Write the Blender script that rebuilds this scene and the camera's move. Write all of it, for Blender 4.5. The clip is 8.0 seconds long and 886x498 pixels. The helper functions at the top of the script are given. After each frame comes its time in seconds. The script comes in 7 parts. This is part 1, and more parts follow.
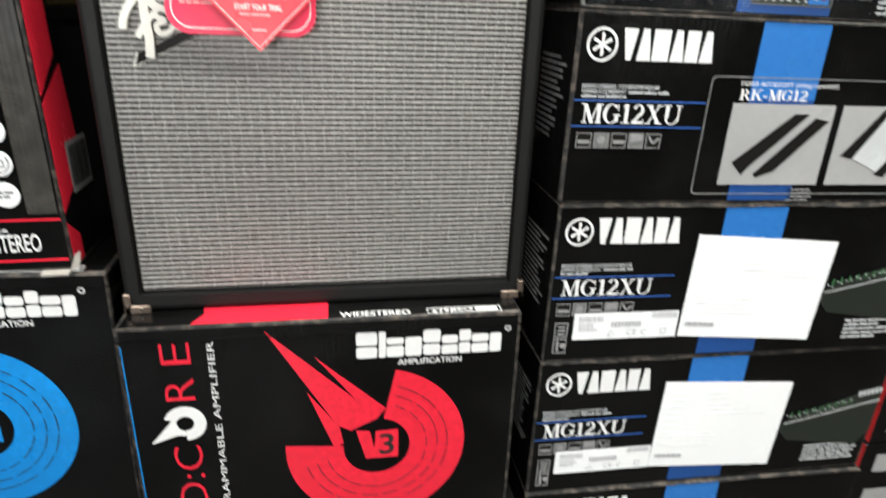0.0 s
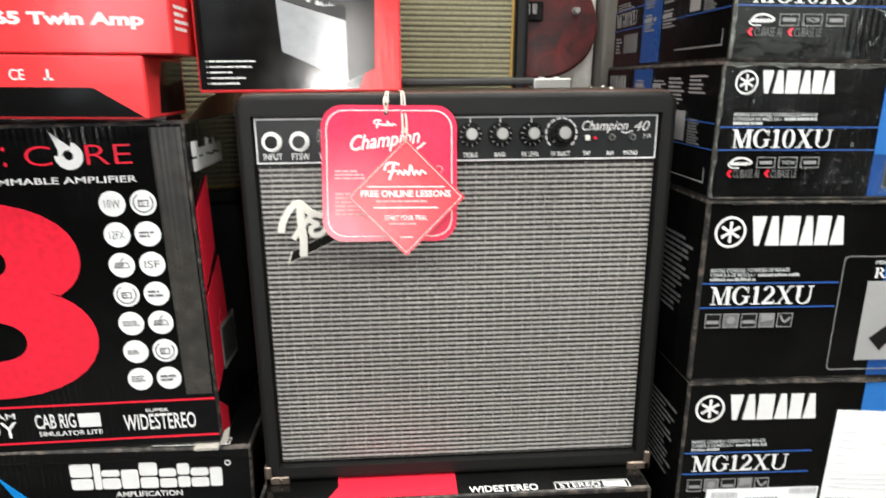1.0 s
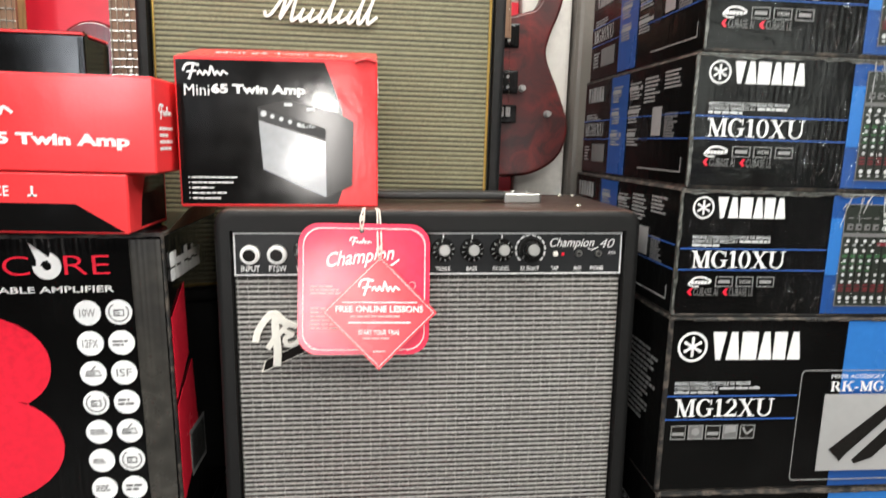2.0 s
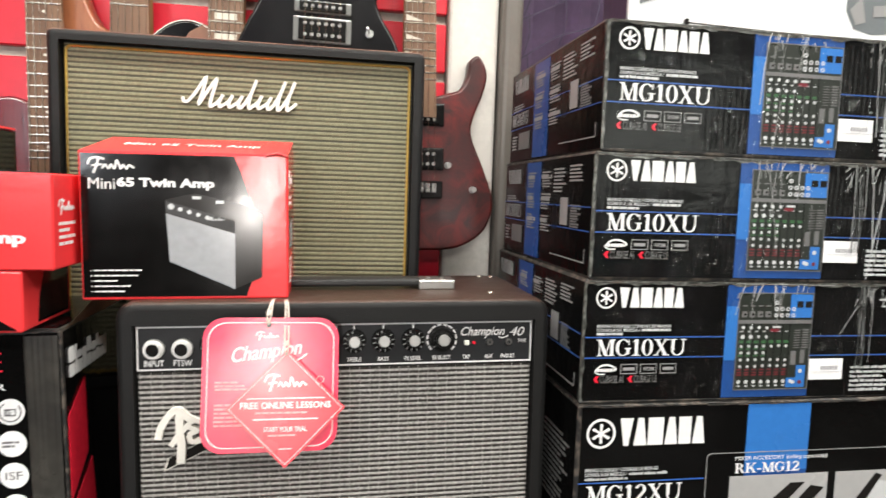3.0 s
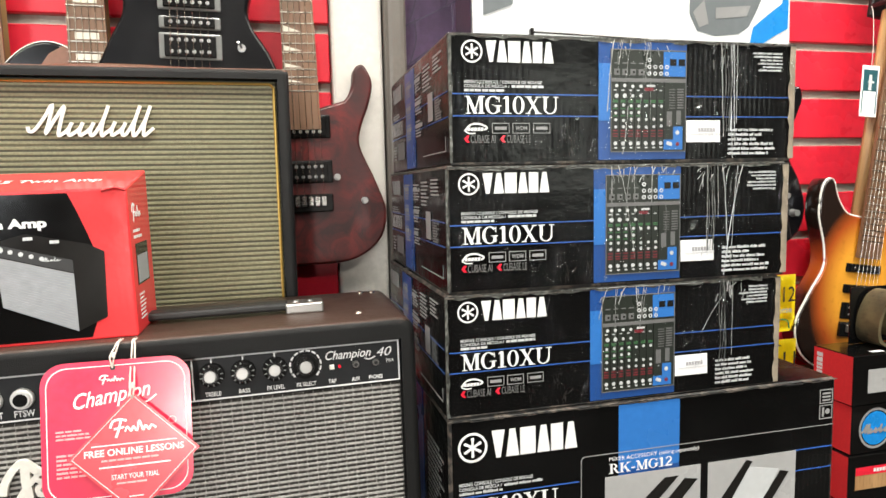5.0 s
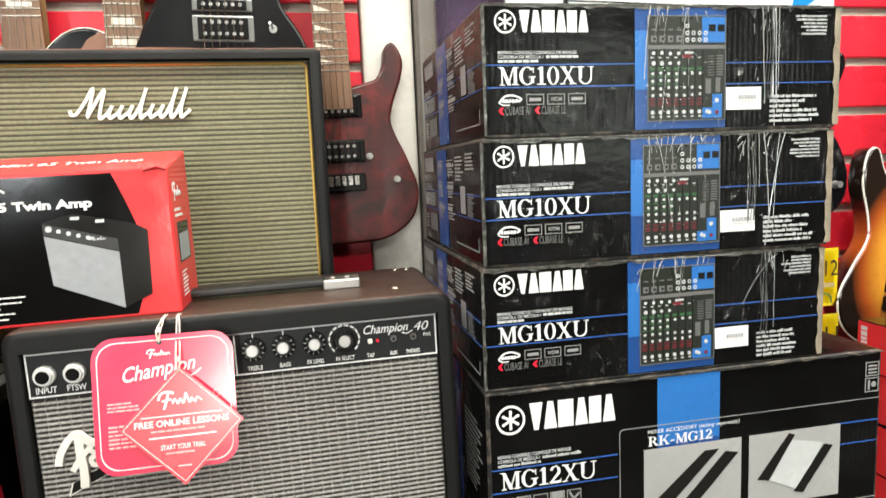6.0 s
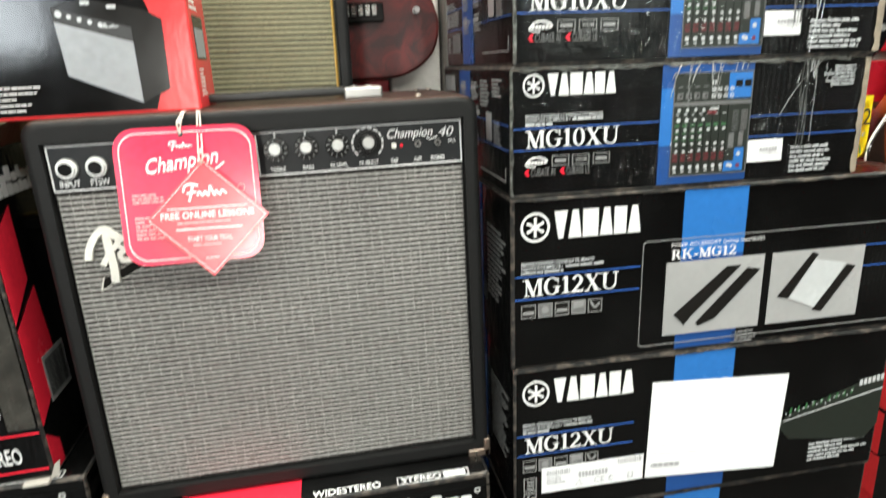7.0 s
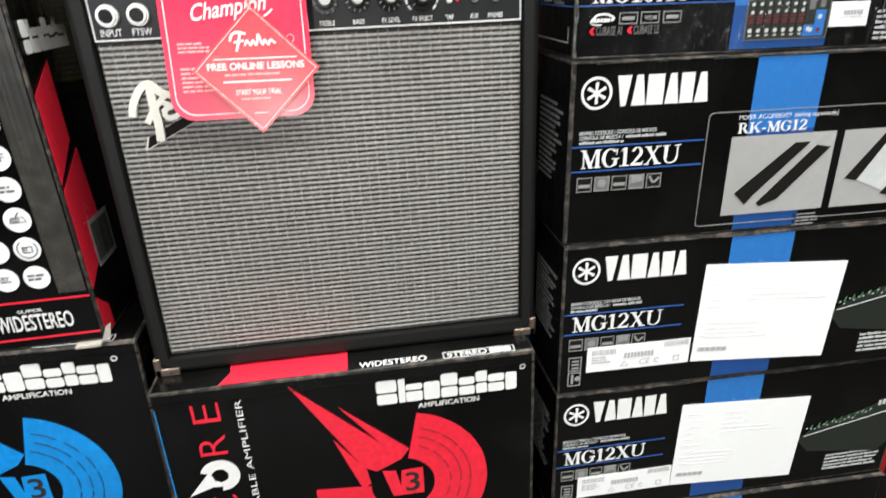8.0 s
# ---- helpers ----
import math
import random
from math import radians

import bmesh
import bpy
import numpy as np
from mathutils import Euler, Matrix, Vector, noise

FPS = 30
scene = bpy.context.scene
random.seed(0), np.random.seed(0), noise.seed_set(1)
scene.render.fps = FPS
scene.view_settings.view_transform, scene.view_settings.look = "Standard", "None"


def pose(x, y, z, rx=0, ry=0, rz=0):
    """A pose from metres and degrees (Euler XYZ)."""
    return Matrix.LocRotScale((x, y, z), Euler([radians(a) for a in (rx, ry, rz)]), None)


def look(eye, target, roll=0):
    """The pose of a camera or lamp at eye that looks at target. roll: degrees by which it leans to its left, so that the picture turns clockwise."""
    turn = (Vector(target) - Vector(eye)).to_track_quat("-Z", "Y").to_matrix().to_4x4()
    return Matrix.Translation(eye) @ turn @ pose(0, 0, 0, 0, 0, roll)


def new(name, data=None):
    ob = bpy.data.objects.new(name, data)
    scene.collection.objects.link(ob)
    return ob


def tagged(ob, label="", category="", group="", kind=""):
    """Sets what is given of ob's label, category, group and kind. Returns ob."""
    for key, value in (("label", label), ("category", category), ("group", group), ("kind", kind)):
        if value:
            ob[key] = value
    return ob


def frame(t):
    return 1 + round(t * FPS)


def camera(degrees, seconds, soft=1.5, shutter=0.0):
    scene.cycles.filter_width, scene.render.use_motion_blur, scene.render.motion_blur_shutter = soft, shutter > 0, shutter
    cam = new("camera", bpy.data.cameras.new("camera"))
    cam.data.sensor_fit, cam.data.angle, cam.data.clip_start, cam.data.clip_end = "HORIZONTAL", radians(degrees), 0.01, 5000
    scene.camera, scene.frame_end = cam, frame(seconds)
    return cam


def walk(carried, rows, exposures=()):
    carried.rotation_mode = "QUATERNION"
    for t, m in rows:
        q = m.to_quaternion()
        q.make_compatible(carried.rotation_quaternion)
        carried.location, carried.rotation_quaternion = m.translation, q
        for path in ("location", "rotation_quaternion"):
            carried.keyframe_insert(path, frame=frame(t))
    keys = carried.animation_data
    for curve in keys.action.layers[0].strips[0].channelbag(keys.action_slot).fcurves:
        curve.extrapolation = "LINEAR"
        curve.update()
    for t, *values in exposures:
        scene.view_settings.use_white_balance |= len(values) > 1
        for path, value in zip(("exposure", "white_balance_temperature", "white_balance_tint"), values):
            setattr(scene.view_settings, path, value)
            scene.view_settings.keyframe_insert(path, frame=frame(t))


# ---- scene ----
from mathutils.geometry import delaunay_2d_cdt

LENS = 69.7
cam = camera(LENS, 8.0, 1.5, 0.4)
PATH = [
    (0, (0.008, -0.657, 1.064), (0.344, 1.176, 0.337), 2.9),
    (0.5, (0.0, -0.645, 1.118), (0.17, 1.258, 0.529), 1.1),
    (1, (-0.056, -0.638, 1.176), (0.067, 1.291, 0.663), 0.4),
    (1.2, (-0.067, -0.641, 1.183), (0.045, 1.297, 0.699), 0.7),
    (1.5, (-0.061, -0.642, 1.201), (0.073, 1.305, 0.761), 0.9),
    (2.8, (-0.026, -0.65, 1.272), (0.278, 1.318, 1.088), 2.1),
    (3, (-0.011, -0.651, 1.279), (0.326, 1.312, 1.101), 1.9),
    (3.5, (0.016, -0.657, 1.284), (0.446, 1.289, 1.11), 1.3),
    (3.8, (0.02, -0.656, 1.281), (0.479, 1.282, 1.1), 1.3),
    (4, (0.034, -0.654, 1.286), (0.498, 1.282, 1.101), 1.2),
    (4.2, (0.052, -0.655, 1.292), (0.542, 1.275, 1.104), 0.7),
    (5.5, (0.092, -0.66, 1.308), (0.528, 1.281, 1.104), -2.6),
    (5.7, (0.083, -0.658, 1.305), (0.481, 1.29, 1.089), -2.3),
    (6.5, (0.081, -0.662, 1.263), (0.453, 1.271, 0.909), -2.3),
    (7, (0.061, -0.66, 1.201), (0.393, 1.23, 0.64), -2.1),
    (7.5, (0.05, -0.654, 1.169), (0.348, 1.197, 0.473), -1.6),
    (8, (0.024, -0.651, 1.139), (0.283, 1.173, 0.36), -1.6),
]
walk(cam, [(t, look(eye, target, roll)) for t, eye, target, roll in PATH],
     [(0, 0.0, 6420, 10), (1.5, -0.06, 6500, 11), (3.0, -0.07, 6700, 13), (5.5, 0.02, 6780, 10), (6.3, 0.1, 6720, 7), (7.0, 0.1, 6560, 6), (7.6, 0.0, 6450, 9), (8, -0.03, 6420, 10)])

# ---- light: shop ceiling lights, and unseen lamps added behind the camera for gloss ----
world = bpy.data.worlds.new("room_air")
scene.world = world
world.use_nodes = True
world.node_tree.nodes["Background"].inputs[0].default_value = (0.9, 0.95, 1.0, 1)
world.node_tree.nodes["Background"].inputs[1].default_value = 0.08
scene.view_settings.exposure = 0.0


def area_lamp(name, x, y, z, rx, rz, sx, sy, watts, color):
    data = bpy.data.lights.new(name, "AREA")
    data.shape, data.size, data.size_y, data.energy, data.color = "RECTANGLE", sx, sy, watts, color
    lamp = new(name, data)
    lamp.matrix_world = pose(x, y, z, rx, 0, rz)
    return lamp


for lx, ly in ((-1.1, -0.35), (0.35, -0.35), (1.6, -0.35), (-1.1, -2.0), (0.35, -2.0), (1.6, -2.0)):
    area_lamp("ceiling_lamp", lx, ly, 2.72, 0, 0, 1.2, 0.3, 36, (0.99, 1.0, 0.93))
# Unseen panes added as a bright shop front, for gloss on the cartons.
area_lamp("carton_gloss_lamp", -1.85, -3.9, 1.74, 90, 0, 0.6, 0.75, 32, (0.86, 0.93, 1.0))
area_lamp("carton_gloss_lamp", 2.3, -3.9, 1.75, 90, 0, 1.5, 0.9, 15, (0.92, 1.0, 0.92))
# Two more unseen lamps, added to put glare spots on the miniature carton.
area_lamp("carton_glare_lamp", -0.34, -3.2, 1.36, 90, 0, 0.1, 0.26, 12, (1.0, 0.97, 0.92))
area_lamp("carton_glare_lamp", -0.43, -3.2, 1.096, 90, 0, 0.1, 0.1, 13, (1.0, 0.97, 0.92))


# ---- materials ----
def nodes_of(name):
    m = bpy.data.materials.new(name)
    m.use_nodes = True
    t = m.node_tree
    return m, t, t.nodes["Principled BSDF"]


def add(t, kind, **values):
    n = t.nodes.new(kind)
    for key, value in values.items():
        if key in n.inputs:
            n.inputs[key].default_value = value
    return n


def link(t, a, b):
    t.links.new(a, b)


def rgb(c, f=1.0):
    return (c[0] * f, c[1] * f, c[2] * f, 1)


def mixed(t, fac, a, b):
    n = t.nodes.new("ShaderNodeMix")
    n.data_type = "RGBA"
    for socket, value in ((n.inputs[0], fac), (n.inputs[6], a), (n.inputs[7], b)):
        if isinstance(value, (tuple, float, int)):
            socket.default_value = value
        else:
            link(t, value, socket)
    return n.outputs[2]


def ramp(t, value, lo, hi):
    n = t.nodes.new("ShaderNodeMapRange")
    n.inputs[1].default_value, n.inputs[2].default_value = lo, hi
    link(t, value, n.inputs[0])
    return n.outputs[0]


def surface(name, color, rough=0.5, metal=0.0, grain=120.0, grain_amount=0.15, stain=6.0, stain_amount=0.2, bump=0.1, coat=0.0, spec=0.5):
    """A plain painted, printed or moulded surface with fine grain and broad uneven wear."""
    m, t, b = nodes_of(name)
    at = t.nodes.new("ShaderNodeTexCoord").outputs["Object"]
    fine = add(t, "ShaderNodeTexNoise", Scale=grain, Detail=4.0)
    wide = add(t, "ShaderNodeTexNoise", Scale=stain, Detail=5.0, Roughness=0.6)
    link(t, at, fine.inputs["Vector"]), link(t, at, wide.inputs["Vector"])
    c = mixed(t, ramp(t, fine.outputs[0], 0.3, 0.7), rgb(color, 1 - grain_amount), rgb(color, 1 + grain_amount))
    c = mixed(t, ramp(t, wide.outputs[0], 0.35, 0.65), c, rgb(color, 1 - stain_amount))
    link(t, c, b.inputs["Base Color"])
    r = t.nodes.new("ShaderNodeMapRange")
    r.inputs[1].default_value, r.inputs[2].default_value = 0.3, 0.7
    r.inputs[3].default_value, r.inputs[4].default_value = max(rough - 0.08, 0.03), min(rough + 0.1, 1)
    link(t, wide.outputs[0], r.inputs[0]), link(t, r.outputs[0], b.inputs["Roughness"])
    b.inputs["Metallic"].default_value = metal
    b.inputs["Coat Weight"].default_value = coat
    b.inputs["Specular IOR Level"].default_value = spec
    if bump:
        n = add(t, "ShaderNodeBump", Strength=bump, Distance=0.001)
        link(t, fine.outputs[0], n.inputs["Height"]), link(t, n.outputs[0], b.inputs["Normal"])
    return m


def carton_surface(name, color, rough=0.27, flute=0.35, stain_amount=0.35, spec=0.3, crinkle=0.35):
    """Glossy printed corrugated board: flutes show in broken patches, with dents, rubs and dust."""
    m, t, b = nodes_of(name)
    at = t.nodes.new("ShaderNodeTexCoord").outputs["Object"]
    wave = add(t, "ShaderNodeTexWave", Scale=49.0, Distortion=1.6, Detail=2.0)
    wave.inputs["Detail Scale"].default_value = 0.8
    wave.bands_direction = "X"
    dent = add(t, "ShaderNodeTexNoise", Scale=13.0, Detail=5.0, Roughness=0.6)
    fine = add(t, "ShaderNodeTexNoise", Scale=260.0, Detail=3.0)
    patch_noise = add(t, "ShaderNodeTexNoise", Scale=7.0, Detail=4.0)
    tall = add(t, "ShaderNodeMapping")
    tall.inputs["Scale"].default_value = (150.0, 150.0, 38.0)
    broken = add(t, "ShaderNodeTexNoise", Scale=1.0, Detail=3.0)
    rub = add(t, "ShaderNodeTexNoise", Scale=90.0, Detail=7.0, Roughness=0.75)
    for n in (wave, dent, fine, patch_noise, tall, rub):
        link(t, at, n.inputs["Vector"])
    link(t, tall.outputs[0], broken.inputs["Vector"])
    c = mixed(t, ramp(t, fine.outputs[0], 0.35, 0.75), rgb(color, 0.96), rgb(color, 1.06))
    dusty = tuple(v * (1 - stain_amount * 0.1) + 0.012 * stain_amount for v in color)
    c = mixed(t, ramp(t, patch_noise.outputs[0], 0.45, 0.75), c, rgb(dusty))
    scuff = tuple(v + 0.03 * stain_amount for v in color)
    c = mixed(t, ramp(t, rub.outputs[0], 0.68, 0.78), c, rgb(scuff))
    link(t, c, b.inputs["Base Color"])
    r = t.nodes.new("ShaderNodeMapRange")
    r.inputs[1].default_value, r.inputs[2].default_value = 0.3, 0.7
    r.inputs[3].default_value, r.inputs[4].default_value = rough - 0.07, rough + 0.12
    link(t, patch_noise.outputs[0], r.inputs[0]), link(t, r.outputs[0], b.inputs["Roughness"])
    b.inputs["Specular IOR Level"].default_value = spec
    some = t.nodes.new("ShaderNodeMath")
    some.operation = "MULTIPLY"
    link(t, wave.outputs["Fac"], some.inputs[0]), link(t, ramp(t, patch_noise.outputs[0], 0.46, 0.66), some.inputs[1])
    ripple = t.nodes.new("ShaderNodeMath")
    ripple.operation = "MULTIPLY"
    link(t, some.outputs[0], ripple.inputs[0]), link(t, ramp(t, broken.outputs[0], 0.3, 0.7), ripple.inputs[1])
    one = add(t, "ShaderNodeBump", Strength=flute, Distance=0.0014)
    two = add(t, "ShaderNodeBump", Strength=crinkle, Distance=0.006)
    link(t, ripple.outputs[0], one.inputs["Height"]), link(t, dent.outputs[0], two.inputs["Height"])
    link(t, two.outputs[0], one.inputs["Normal"]), link(t, one.outputs[0], b.inputs["Normal"])
    return m


def worn_edge_surface(name, color, paper):
    """Carton edges where the print has rubbed off to bare board."""
    m, t, b = nodes_of(name)
    at = t.nodes.new("ShaderNodeTexCoord").outputs["Object"]
    n = add(t, "ShaderNodeTexNoise", Scale=70.0, Detail=6.0, Roughness=0.7)
    link(t, at, n.inputs["Vector"])
    link(t, mixed(t, ramp(t, n.outputs[0], 0.47, 0.6), rgb(color), rgb(paper)), b.inputs["Base Color"])
    b.inputs["Roughness"].default_value = 0.6
    return m


def woven_surface(name, light, dark, row, length, gap, glint, thin=4.0, wobble=1.0, offset=0.5, tufts=1.0, step=1.0):
    """Woven grille cloth: rows of raised bright thread with short dark hollows between them."""
    m, t, b = nodes_of(name)
    at = t.nodes.new("ShaderNodeTexCoord").outputs["Object"]
    turn = add(t, "ShaderNodeMapping")
    turn.inputs["Rotation"].default_value = (radians(90), 0, 0)
    turn.inputs["Scale"].default_value, turn.inputs["Location"].default_value = (thin, 1, 1), (length * thin * 0.27, 0, 0)
    wob = add(t, "ShaderNodeTexNoise", Scale=60.0, Detail=2.0)
    link(t, at, wob.inputs["Vector"])
    nudge = t.nodes.new("ShaderNodeVectorMath")
    nudge.operation = "MULTIPLY_ADD"
    nudge.inputs[1].default_value = (0.003 * wobble, 0.0006 * wobble, 0.0006 * wobble)
    link(t, wob.outputs["Color"], nudge.inputs[0]), link(t, at, nudge.inputs[2])
    link(t, nudge.outputs[0], turn.inputs["Vector"])
    br = t.nodes.new("ShaderNodeTexBrick")
    br.offset, br.squash = offset, 1.0
    for key, value in (("Scale", 1.0), ("Brick Width", length * thin), ("Row Height", row), ("Mortar Size", gap), ("Mortar Smooth", 0.35), ("Bias", 0.0)):
        br.inputs[key].default_value = value
    br.inputs["Color1"].default_value, br.inputs["Color2"].default_value, br.inputs["Mortar"].default_value = rgb(dark), rgb(dark, 1 + 1.2 * step), rgb(light)
    link(t, turn.outputs[0], br.inputs["Vector"])
    soil = add(t, "ShaderNodeTexNoise", Scale=7.0, Detail=4.0)
    tuft = add(t, "ShaderNodeTexNoise", Scale=330.0, Detail=2.0)
    link(t, at, soil.inputs["Vector"]), link(t, at, tuft.inputs["Vector"])
    shade = mixed(t, ramp(t, tuft.outputs[0], 0.3, 0.7), rgb((1, 1, 1), 1 - 0.38 * tufts), rgb((1, 1, 1), 1 + 0.25 * tufts))
    soft = mixed(t, ramp(t, soil.outputs[0], 0.35, 0.75), rgb((1, 1, 1)), rgb((1, 1, 1), 0.86))
    for extra in (shade, soft):
        k = t.nodes.new("ShaderNodeMix")
        k.data_type, k.blend_type = "RGBA", "MULTIPLY"
        k.inputs[0].default_value = 1.0
        link(t, br.outputs["Color"] if extra is shade else last, k.inputs[6]), link(t, extra, k.inputs[7])
        last = k.outputs[2]
    link(t, last, b.inputs["Base Color"])
    b.inputs["Roughness"].default_value = glint
    n = add(t, "ShaderNodeBump", Strength=0.8, Distance=0.0012)
    link(t, br.outputs["Fac"], n.inputs["Height"]), link(t, n.outputs[0], b.inputs["Normal"])
    return m


def wood_surface(name, light, dark, rough, axis="Z", coat=0.0, scale=30.0):
    m, t, b = nodes_of(name)
    at = t.nodes.new("ShaderNodeTexCoord").outputs["Object"]
    stretch = add(t, "ShaderNodeMapping")
    stretch.inputs["Scale"].default_value = (1, 1, 0.08) if axis == "Z" else (0.08, 1, 1)
    link(t, at, stretch.inputs["Vector"])
    n = add(t, "ShaderNodeTexNoise", Scale=scale, Detail=8.0, Roughness=0.65, Distortion=0.6)
    pores = add(t, "ShaderNodeTexNoise", Scale=scale * 9, Detail=3.0)
    link(t, stretch.outputs[0], n.inputs["Vector"]), link(t, stretch.outputs[0], pores.inputs["Vector"])
    c = mixed(t, ramp(t, n.outputs[0], 0.3, 0.7), rgb(dark), rgb(light))
    link(t, mixed(t, ramp(t, pores.outputs[0], 0.55, 0.75), c, rgb(dark, 0.6)), b.inputs["Base Color"])
    b.inputs["Roughness"].default_value = rough
    b.inputs["Coat Weight"].default_value = coat
    k = add(t, "ShaderNodeBump", Strength=0.15, Distance=0.0008)
    link(t, pores.outputs[0], k.inputs["Height"]), link(t, k.outputs[0], b.inputs["Normal"])
    return m


def sunburst_surface(name):
    """Amber centre running out to a black edge, under clear lacquer."""
    m, t, b = nodes_of(name)
    at = t.nodes.new("ShaderNodeTexCoord").outputs["Object"]
    sq = add(t, "ShaderNodeMapping")
    sq.inputs["Scale"].default_value = (7.2, 0, 5.0)
    far = t.nodes.new("ShaderNodeVectorMath")
    far.operation = "LENGTH"
    link(t, at, sq.inputs["Vector"]), link(t, sq.outputs[0], far.inputs[0])
    sq.inputs["Location"].default_value = (0, 0, -0.175 * 5.0)
    cr = t.nodes.new("ShaderNodeValToRGB")
    stops = cr.color_ramp.elements
    stops[0].position, stops[0].color = 0.42, (0.75, 0.33, 0.035, 1)
    stops[1].position, stops[1].color = 0.9, (0.012, 0.006, 0.004, 1)
    mid = stops.new(0.72)
    mid.color = (0.36, 0.07, 0.012, 1)
    link(t, far.outputs["Value"], cr.inputs[0])
    grain = add(t, "ShaderNodeTexNoise", Scale=60.0, Detail=5.0)
    link(t, at, grain.inputs["Vector"])
    link(t, mixed(t, ramp(t, grain.outputs[0], 0.55, 1.6), cr.outputs[0], (0.02, 0.008, 0.004, 1)), b.inputs["Base Color"])
    b.inputs["Roughness"].default_value, b.inputs["Coat Weight"].default_value = 0.2, 0.8
    return m


def film_surface(name):
    """Clear packing film, creased upright: sheer between the creases, whitish and shiny along them."""
    m, t, b = nodes_of(name)
    out = t.nodes["Material Output"]
    clear = add(t, "ShaderNodeBsdfTransparent")
    gloss = add(t, "ShaderNodeBsdfGlossy", Roughness=0.11)
    gloss.inputs["Color"].default_value = (0.95, 0.97, 1, 1)
    at = t.nodes.new("ShaderNodeTexCoord").outputs["Object"]
    tall = add(t, "ShaderNodeMapping")
    tall.inputs["Scale"].default_value = (46.0, 46.0, 11.0)
    link(t, at, tall.inputs["Vector"])
    n = add(t, "ShaderNodeTexNoise", Scale=1.0, Detail=5.0, Roughness=0.62, Distortion=0.7)
    where = add(t, "ShaderNodeTexNoise", Scale=11.0, Detail=3.0)
    link(t, tall.outputs[0], n.inputs["Vector"]), link(t, at, where.inputs["Vector"])
    k = add(t, "ShaderNodeBump", Strength=1.0, Distance=0.012)
    link(t, n.outputs[0], k.inputs["Height"]), link(t, k.outputs[0], gloss.inputs["Normal"])
    mid = t.nodes.new("ShaderNodeMath")
    mid.operation = "SUBTRACT"
    mid.inputs[1].default_value = 0.5
    near = t.nodes.new("ShaderNodeMath")
    near.operation = "ABSOLUTE"
    link(t, n.outputs[0], mid.inputs[0]), link(t, mid.outputs[0], near.inputs[0])
    crease = t.nodes.new("ShaderNodeMapRange")
    crease.inputs[1].default_value, crease.inputs[2].default_value = 0.0, 0.014
    crease.inputs[3].default_value, crease.inputs[4].default_value = 0.5, 0.0
    link(t, near.outputs[0], crease.inputs[0])
    fac = t.nodes.new("ShaderNodeMath")
    fac.operation = "MULTIPLY_ADD"
    fac.inputs[2].default_value = 0.008
    link(t, crease.outputs[0], fac.inputs[0]), link(t, ramp(t, where.outputs[0], 0.5, 0.68), fac.inputs[1])
    mx = add(t, "ShaderNodeMixShader")
    link(t, fac.outputs[0], mx.inputs[0])
    link(t, clear.outputs[0], mx.inputs[1]), link(t, gloss.outputs[0], mx.inputs[2]), link(t, mx.outputs[0], out.inputs[0])
    return m


def burl_surface(name, light, dark):
    """Stained figured wood: blotches of deep red and near black under thin lacquer."""
    m, t, b = nodes_of(name)
    at = t.nodes.new("ShaderNodeTexCoord").outputs["Object"]
    n = add(t, "ShaderNodeTexNoise", Scale=22.0, Detail=7.0, Roughness=0.68, Distortion=1.4)
    wide = add(t, "ShaderNodeTexNoise", Scale=7.0, Detail=3.0)
    link(t, at, n.inputs["Vector"]), link(t, at, wide.inputs["Vector"])
    c = mixed(t, ramp(t, n.outputs[0], 0.36, 0.64), rgb(dark), rgb(light))
    link(t, mixed(t, ramp(t, wide.outputs[0], 0.4, 0.66), c, rgb(dark, 1.3)), b.inputs["Base Color"])
    b.inputs["Roughness"].default_value, b.inputs["Coat Weight"].default_value = 0.42, 0.12
    k = add(t, "ShaderNodeBump", Strength=0.2, Distance=0.001)
    link(t, n.outputs[0], k.inputs["Height"]), link(t, k.outputs[0], b.inputs["Normal"])
    return m


BLACK_CARTON = carton_surface("black_carton", (0.0032, 0.0032, 0.0032), 0.17, 0.5, spec=0.25)
PLAIN_BLACK = carton_surface("matt_black_carton", (0.003, 0.003, 0.003), 0.4, 0.1)
CORE_BLACK = carton_surface("lacquered_black_carton", (0.003, 0.003, 0.003), 0.13, 0.6, spec=0.2, crinkle=0.2)
RED_CARTON = carton_surface("red_carton", (0.80, 0.045, 0.05), 0.16, 0.03, 0.05, crinkle=0.12)
WHITE_CARTON = carton_surface("white_carton", (0.75, 0.77, 0.78), 0.4, 0.05, 0.0)
TWIN_BLACK = surface("glossy_black_print", (0.004, 0.004, 0.004), 0.11, bump=0.05, spec=0.45)
EDGE = worn_edge_surface("worn_carton_edge", (0.009, 0.009, 0.009), (0.095, 0.078, 0.064))
EDGE_RED = worn_edge_surface("worn_red_edge", (0.5, 0.015, 0.02), (0.55, 0.2, 0.18))
WHITE = surface("white_print", (0.82, 0.82, 0.82), 0.4, bump=0, stain_amount=0.08, grain_amount=0.05)
GREY = surface("grey_print", (0.30, 0.30, 0.30), 0.4, bump=0)
DIM = surface("dim_grey_print", (0.16, 0.16, 0.16), 0.4, bump=0)
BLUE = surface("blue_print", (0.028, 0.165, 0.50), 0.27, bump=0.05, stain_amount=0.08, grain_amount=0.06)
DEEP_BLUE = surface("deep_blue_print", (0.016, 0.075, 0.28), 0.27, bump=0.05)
LINE_BLUE = surface("line_blue_print", (0.035, 0.12, 0.45), 0.3, bump=0)
SKY_BLUE = surface("sky_blue_print", (0.006, 0.25, 0.70), 0.27, bump=0.05)
RED = surface("red_print", (0.80, 0.022, 0.048), 0.2, bump=0.05, stain_amount=0.1)
